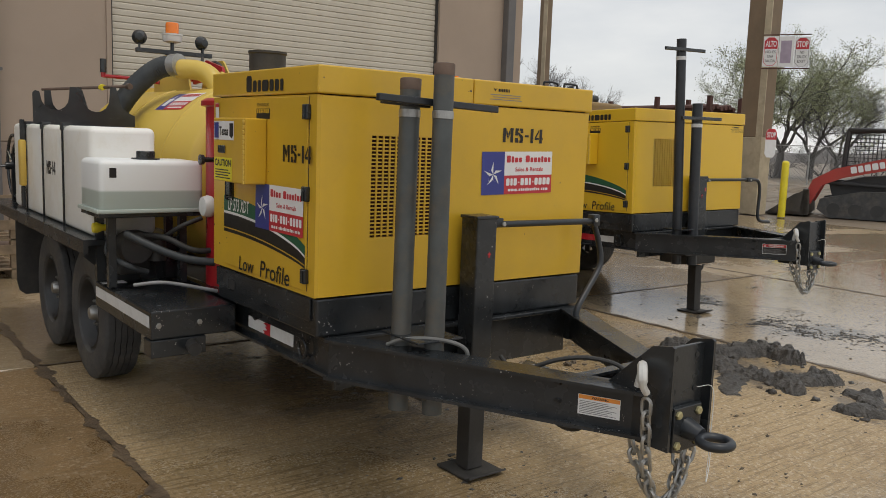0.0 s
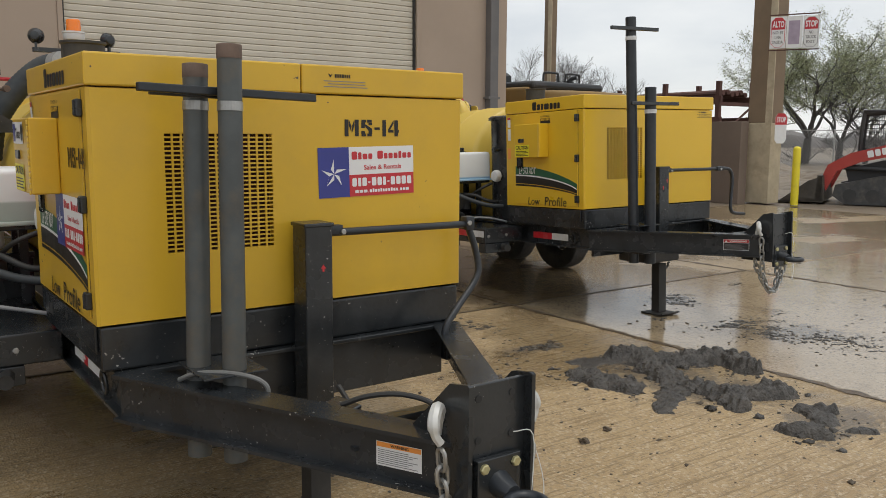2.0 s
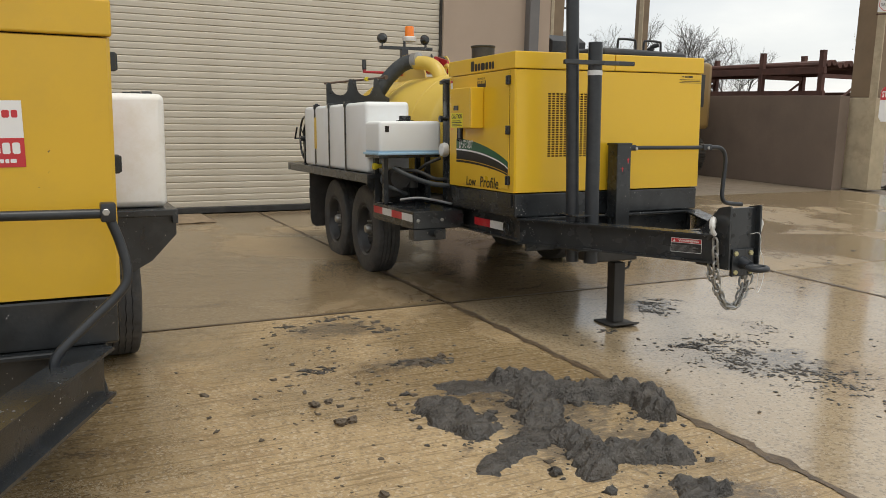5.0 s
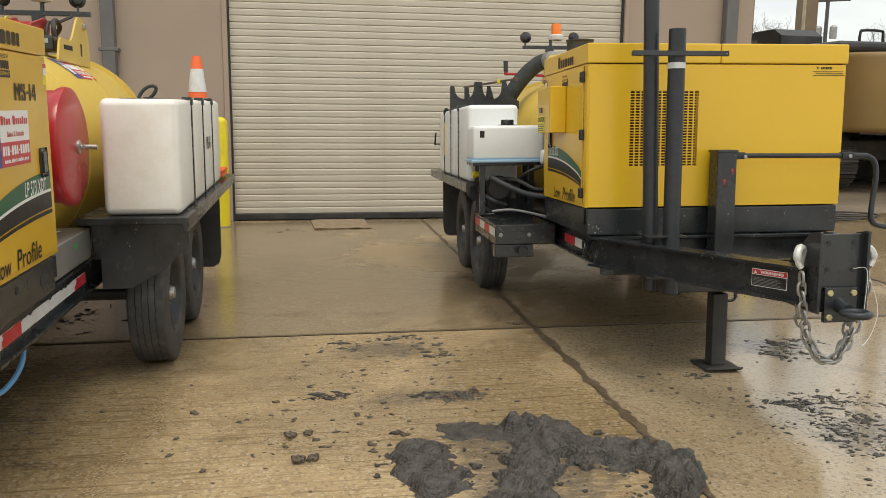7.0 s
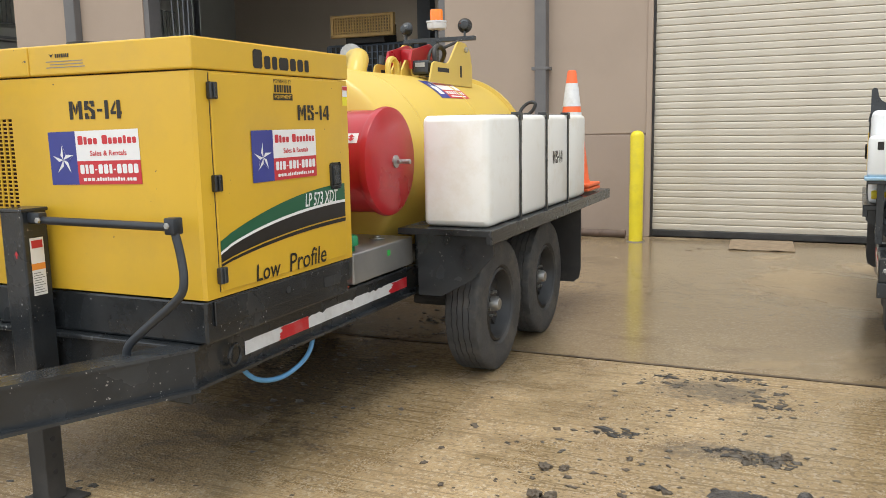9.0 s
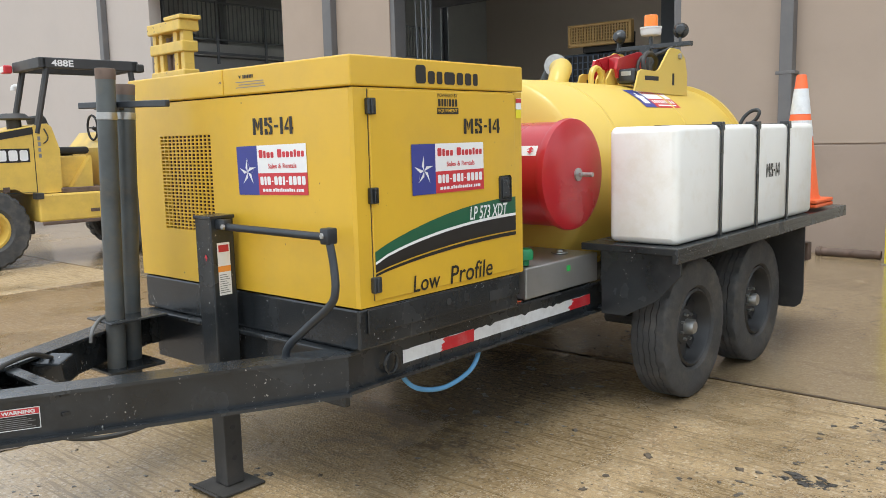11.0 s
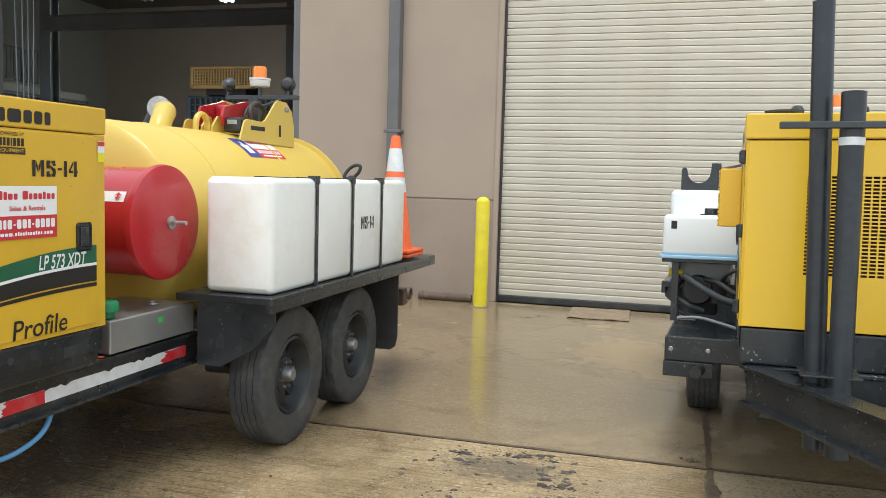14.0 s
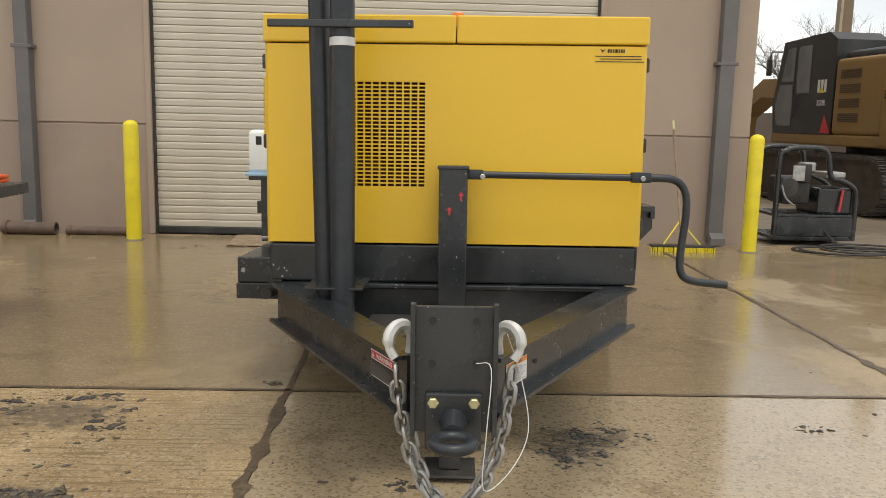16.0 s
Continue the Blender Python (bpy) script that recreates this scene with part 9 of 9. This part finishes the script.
crumbs("small dark mud lumps on the concrete", [(4.76, 4.18, 0.12, 0.05, 60, 0.034, 0.35), (4.94, 4.14, 0.12, 0.05, 50, 0.03, 0.3), (4.24, 4.20, 0.12, 0.06, 50, 0.03, 0.35), (4.42, 5.2, 0.16, 0.06, 60, 0.028, 0.3), (4.68, 5.28, 0.2, 0.06, 50, 0.028, 0.3), (4.95, 4.85, 0.12, 0.12, 40, 0.026, 0.3), (2.45, 6.1, 0.22, 0.45, 160, 0.05, 0.35)], MUD, 9)
crumbs("dark mud bits scattered over wet concrete", [(6.70, 3.76, 0.24, 0.12, 379, 0.017, 0.30), (6.74, 3.45, 0.26, 0.20, 482, 0.017, 0.30), (7.05, 3.75, 0.2, 0.2, 218, 0.014, 0.30), (6.85, 3.02, 0.30, 0.24, 459, 0.017, 0.30), (7.25, 4.85, 0.25, 0.14, 264, 0.014, 0.30), (7.12, 4.58, 0.16, 0.10, 206, 0.016, 0.30), (6.38, 4.27, 0.09, 0.04, 57, 0.021, 0.19), (7.5, 3.9, 0.2, 0.2, 69, 0.016, 0.30), (6.9, 2.75, 0.3, 0.3, 229, 0.016, 0.30), (8.0, 2.6, 0.8, 0.6, 436, 0.017, 0.30), (8.9, 3.2, 0.8, 0.7, 299, 0.019, 0.30), (8.38, 4.94, 0.08, 0.06, 46, 0.016, 0.45), (10.5, 5.0, 1.6, 1.2, 184, 0.026, 0.22), (12.5, 7.0, 2.0, 2.0, 172, 0.036, 0.22)], MUD, 11)
crumbs("small brown crumbs strewn over the yard slabs", [(4.3, 3.4, 0.9, 0.9, 160, 0.022, 0.6), (3.6, 2.2, 1.0, 0.9, 60, 0.014, 0.6), (2.4, 1.4, 0.9, 0.8, 40, 0.012, 0.6), (0.6, 2.6, 1.0, 1.6, 90, 0.016, 0.6), (5.62, 5.56, 0.16, 0.06, 30, 0.03, 0.4), (6.4, 3.6, 0.9, 1.0, 160, 0.014, 0.6), (3.9, 10.3, 0.5, 0.25, 70, 0.03, 0.4), (4.2, 2.9, 1.6, 1.4, 90, 0.010, 0.6)], CLOD, 14)
crumbs("dark damp silt crumbs under the trailer frame", [(2.5, 4.6, 0.5, 1.3, 260, 0.03, 0.2), (2.3, 2.4, 0.5, 0.8, 90, 0.018, 0.25), (1.75, 1.8, 0.32, 0.25, 110, 0.010, 0.4), (2.1, 1.6, 0.3, 0.25, 60, 0.012, 0.4), (1.9, 1.95, 0.2, 0.12, 16, 0.03, 0.3)], MUD, 17)
for x, y, s_ in ((5.03, 4.17, 0.028), (4.87, 4.10, 0.02), (4.06, 3.67, 0.03), (4.10, 3.39, 0.034), (4.16, 3.40, 0.03), (4.14, 3.69, 0.024), (3.77, 2.56, 0.03), (4.0, 2.62, 0.022), (3.2, 5.52, 0.02)):
    bm = B()
    bmesh.ops.create_icosphere(bm, subdivisions=3, radius=s_)
    for v_ in bm.verts:
        d_ = v_.co / s_
        v_.co *= 0.85 + 0.6 * noise.noise(d_ * 1.5 + Vector((x * 9, y, 0))) + 0.22 * noise.noise(d_ * 4.5 + Vector((0, x * 5, 0)))
        v_.co.z *= 0.65
    ob = part("mud_clod", bm, CLOD, None)
    ob.matrix_world = pose(x, y, s_ * 0.35)
    tagged(ob, "single brown clod of mud on the concrete", "clod", group="mud clods")

# traffic cones on the trailer's deck
cone = thing("traffic_cone", TRAILER_1 @ pose(1.03, 4.16, 0.962), "stacked orange traffic cones with white and grey collars", "cone")
for i in range(2):
    bm = B()
    box(bm, -0.19, 0.19, -0.19, 0.19, 0.03 * i, 0.03 * i + 0.026, 0.008)
    part("base", bm, ORANGE, cone)
bm = B()
H_ = 0.94
spin(bm, [(0.155, 0.055), (0.14, 0.09), (0.035, H_ - 0.01), (0.028, H_), (0.02, H_ - 0.01)], "z", 32)
body = part("cone_body", bm, ORANGE, cone, smooth=True)
def cone_r(z):
    return 0.14 + (0.035 - 0.14) * (z - 0.09) / (H_ - 0.10)
for z0, z1 in ((0.66, 0.84), (0.50, 0.615)):
    bm = B()
    spin(bm, [(cone_r(z0) + 0.002, z0), (cone_r(z1) + 0.002, z1)], "z", 32)
    part("collar", bm, REFLECT_W, body, "worn white reflective collar", smooth=True)

# blue air hose under the trailer
bh = thing("air_hose", TRAILER_1 @ pose(-0.07, 0.10, 0.0), "blue air hose hanging in a loop under the frame", "hose")
bm = B()
sweep(bm, smooth_path([(0.70, 0.25, 0.60), (0.72, 0.28, 0.50), (0.74, 0.36, 0.44), (0.76, 0.50, 0.42), (0.77, 0.66, 0.46), (0.76, 0.74, 0.54), (0.70, 0.78, 0.61)], 6), 0.011, 8)
part("run", bm, BLUE_HOSE, bh, smooth=True)
# electrical lead and junction box on the tongue
jb = thing("junction_box", TRAILER_1 @ pose(-0.24, -0.70, 0.60, 12, 0, 30), "black breakaway battery box lying on the tongue", "battery box")
bm = B()
box(bm, -0.07, 0.07, -0.05, 0.05, 0.0, 0.10, 0.008)
part("case", bm, BLACK, jb)
lead = thing("trailer_lead", TRAILER_1, "looped black trailer lead with a corrugated sleeve", "cable")
bm = B()
sweep(bm, smooth_path([(-0.22, -0.72, 0.70), (-0.17, -0.80, 0.74), (-0.10, -0.88, 0.755), (-0.05, -0.98, 0.745), (-0.04, -1.05, 0.70), (-0.06, -1.10, 0.66)], 6), 0.009, 8)
part("lead", bm, BLACK_DULL, lead, smooth=True)
bm = B()
sweep(bm, smooth_path([(-0.585, -0.23, 0.722), (-0.55, -0.29, 0.752), (-0.48, -0.375, 0.765), (-0.41, -0.445, 0.755), (-0.375, -0.48, 0.73), (-0.37, -0.49, 0.69)], 6), 0.0085, 8)
part("cable_loop", bm, HOSE_MID, lead, "grey cable bent over the tongue", smooth=True)
bm = B()
sweep(bm, smooth_path([(0.02, -0.25, 0.60), (0.06, -0.4, 0.45), (0.02, -0.6, 0.40), (-0.05, -0.8, 0.44), (-0.1, -0.95, 0.58)], 6), 0.010, 8)
part("slack_cable", bm, BLACK_DULL, lead, smooth=True)

# mat at the roller door, pipes along the wall, broom
matb = thing("door_mat", pose(4.58, 10.82, 0.006, 0, 0, 3), "flattened dirty brown sheet of board at the door", "board")
bm = B()
n_ = 12
grid = [[bm.verts.new((-0.36 + 0.72 * i / n_ + 0.012 * noise.noise(Vector((i, j, 0))), -0.42 + 0.84 * j / n_, 0.008 + 0.02 * max(0, noise.noise(Vector((i * 0.4, j * 0.4, 3)))))) for j in range(n_ + 1)] for i in range(n_ + 1)]
for i in range(n_):
    for j in range(n_):
        bm.faces.new((grid[i][j], grid[i + 1][j], grid[i + 1][j + 1], grid[i][j + 1]))
ob = part("sheet", bm, WOOD, matb)
ob.modifiers.new("thickness", "SOLIDIFY").thickness = 0.008
for (xa, xb, r_, y) in ((2.18, 2.90, 0.05, 11.10), (1.45, 2.08, 0.075, 11.05)):
    pp = thing("steel_pipe", pose(xa, y, r_), "rusty steel pipe lying along the wall", "pipe", group="pipes by the wall")
    bm = B()
    spin(bm, [(r_ * 0.8, 0), (r_, 0), (r_, xb - xa), (r_ * 0.8, xb - xa), (r_ * 0.8, 0)], "x", 20)
    part("tube", bm, RUST, pp, smooth=True)
    bm = B()
    spin(bm, [(r_ * 1.02, 0.02), (r_ * 1.25, 0.03), (r_ * 1.25, 0.06), (r_ * 1.02, 0.07)], "x", 20)
    part("flange", bm, RUST, pp, smooth=True)
tb = thing("yellow_pipe_stand", TRAILER_1 @ pose(0.15, 4.66, 0.57), "yellow bracket plate at the trailer's rear", "bracket")
bm = B()
prism(bm, [(-0.02, 0), (0.14, 0.0), (0.20, 0.1), (0.25, 0.14), (0.20, 0.2), (0.17, 0.28), (-0.02, 0.28)], "y", 0.0, 0.02)
part("plate", bm, BOLLARD_Y, tb)
br = thing("push_broom", pose(9.52, 10.62, 0), "push broom with yellow bristles leaning on the wall", "broom")
bm = B()
box(bm, -0.37, 0.37, -0.07, 0.0, 0.055, 0.09, 0.008)
part("head", bm, BLACK_DULL, br)
rb = random.Random(31)
bm = B()
for i in range(60):
    x_ = -0.365 + 0.0124 * i
    q = rb.uniform(-0.012, 0.012)
    box(bm, x_ + q, x_ + q + 0.011, -0.085 + rb.uniform(0, 0.02), 0.012 - rb.uniform(0, 0.02), 0.0, 0.058)
bristles = part("bristles", bm, BOLLARD_Y, br, "yellow bristles")
bristles["kind"] = "stuff"
bm = B()
sweep(bm, [(0, -0.03, 0.085), (-0.02, 0.55, 1.50)], 0.014, 8)
part("broom_handle", bm, WOOD, br)
bm = B()
sweep(bm, [(-0.0185, 0.515, 1.415), (-0.02, 0.56, 1.53)], 0.02, 10)
part("handle_grip", bm, ZINC_Y, br, "pale yellow handle end")
for sx in (-0.22, 0.22):
    bm = B()
    sweep(bm, [(sx, -0.03, 0.085), (0, 0.09, 0.36)], 0.009, 6)
    part("brace", bm, BOLLARD_Y, br)

# power unit at the corner
pu = thing("power_unit", pose(11.45, 11.85, 0), "black framed engine power unit with tubular guard", "power unit")
bm = B()
for y in (-0.35, 0.35):
    sweep(bm, smooth_path([(-0.45, y, 0.10), (-0.45, y, 1.05), (-0.38, y, 1.18), (-0.25, y, 1.22), (0.05, y, 1.22), (0.16, y, 1.16), (0.20, y, 1.0), (0.24, y, 0.86), (0.36, y, 0.82), (0.52, y, 0.74), (0.58, y, 0.60), (0.58, y, 0.05)], 4), 0.035, 10)
pieces("guard_hoop", bm, BLACK, pu, True)
bm = B()
box(bm, -0.46, 0.58, -0.36, 0.36, 0.04, 0.09, 0.01)
box(bm, -0.46, 0.58, -0.36, 0.36, 0.34, 0.38, 0.01)
box(bm, -0.46, 0.58, -0.37, -0.35, 0.10, 0.34, 0.005)
part("base_tray", bm, BLACK, pu)
bm = B()
box(bm, -0.35, 0.02, -0.28, 0.2, 0.5, 0.85, 0.04)
box(bm, -0.20, 0.0, -0.32, -0.2, 0.78, 1.02, 0.02)
spin(bm, [(0, -0.38), (0.12, -0.36), (0.13, -0.26), (0, -0.26)], "y", 18, (-0.30, 0, 0.72))
part("engine", bm, BLACK_DULL, pu, smooth=True)
bm = B()
box(bm, -0.26, -0.10, -0.34, -0.32, 0.80, 1.0, 0.01)
box(bm, -0.10, 0.06, -0.30, -0.1, 0.92, 1.04, 0.02)
box(bm, 0.22, 0.48, -0.25, 0.1, 0.84, 0.92, 0.02)
part("engine_shroud", bm, GALV, pu, "grey engine shroud with a label")
bm = B()
box(bm, 0.10, 0.55, -0.33, 0.3, 0.38, 0.72, 0.03)
part("tank", bm, BLACK, pu)
bm = B()
sweep(bm, [(0.40, -0.36, 0.70), (0.36, -0.38, 0.42)], 0.016, 8)
part("red_handle", bm, DECAL_R, pu)
bm = B()
sweep(bm, smooth_path([(-0.40, -0.36, 0.75), (-0.36, -0.4, 0.6), (-0.26, -0.42, 0.5)], 5), 0.012, 6)
part("fuel_line", bm, HOSE_LIGHT, pu)
hc = thing("hose_coil", pose(11.55, 10.75, 0.0), "thin black hose lying in loose coils on the ground", "hose")
bm = B()
pts = []
for i in range(90):
    a = i * 0.28
    r_ = 0.34 + 0.10 * math.sin(i * 0.21)
    pts.append((r_ * 1.5 * math.cos(a) + 0.002 * i, r_ * 0.9 * math.sin(a), 0.014 + 0.0006 * i))
sweep(bm, pts, 0.013, 6)
sweep(bm, smooth_path([(0.4, 0.2, 0.02), (0.2, 0.5, 0.03), (0.1, 0.75, 0.2), (0.1, 0.8, 0.5)], 6), 0.013, 6)
part("coil", bm, BLACK_DULL, hc, smooth=True)

# wooden crate pallets by the wall
for k_, (x, y) in enumerate(((1.05, 9.4), (0.2, 9.6))):
    pl = thing("wooden_crate", pose(x, y, 0, 0, 0, 4 * k_), "weathered open wooden crate pallet by the wall", "pallet", group="crate pallets")
    bm = B()
    for z in (0.0, 0.30, 0.62):
        for i in range(4):
            box(bm, -0.5, 0.5, -0.5 + 0.26 * i, -0.36 + 0.26 * i, z + 0.09, z + 0.11, 0.003)
    pieces("deck_board", bm, WOOD, pl)
    for sx in (-0.5, -0.05, 0.42):
        bm = B()
        box(bm, sx, sx + 0.09, -0.5, 0.5, 0.0, 0.09, 0.004)
        box(bm, sx, sx + 0.09, -0.5, -0.42, 0.09, 0.85, 0.004)
        part("bearer", bm, WOOD, pl)
    bm = B()
    for z in (0.25, 0.5, 0.75):
        box(bm, -0.5, 0.51, -0.515, -0.5, z, z + 0.1, 0.003)
    pieces("side_board", bm, WOOD, pl)
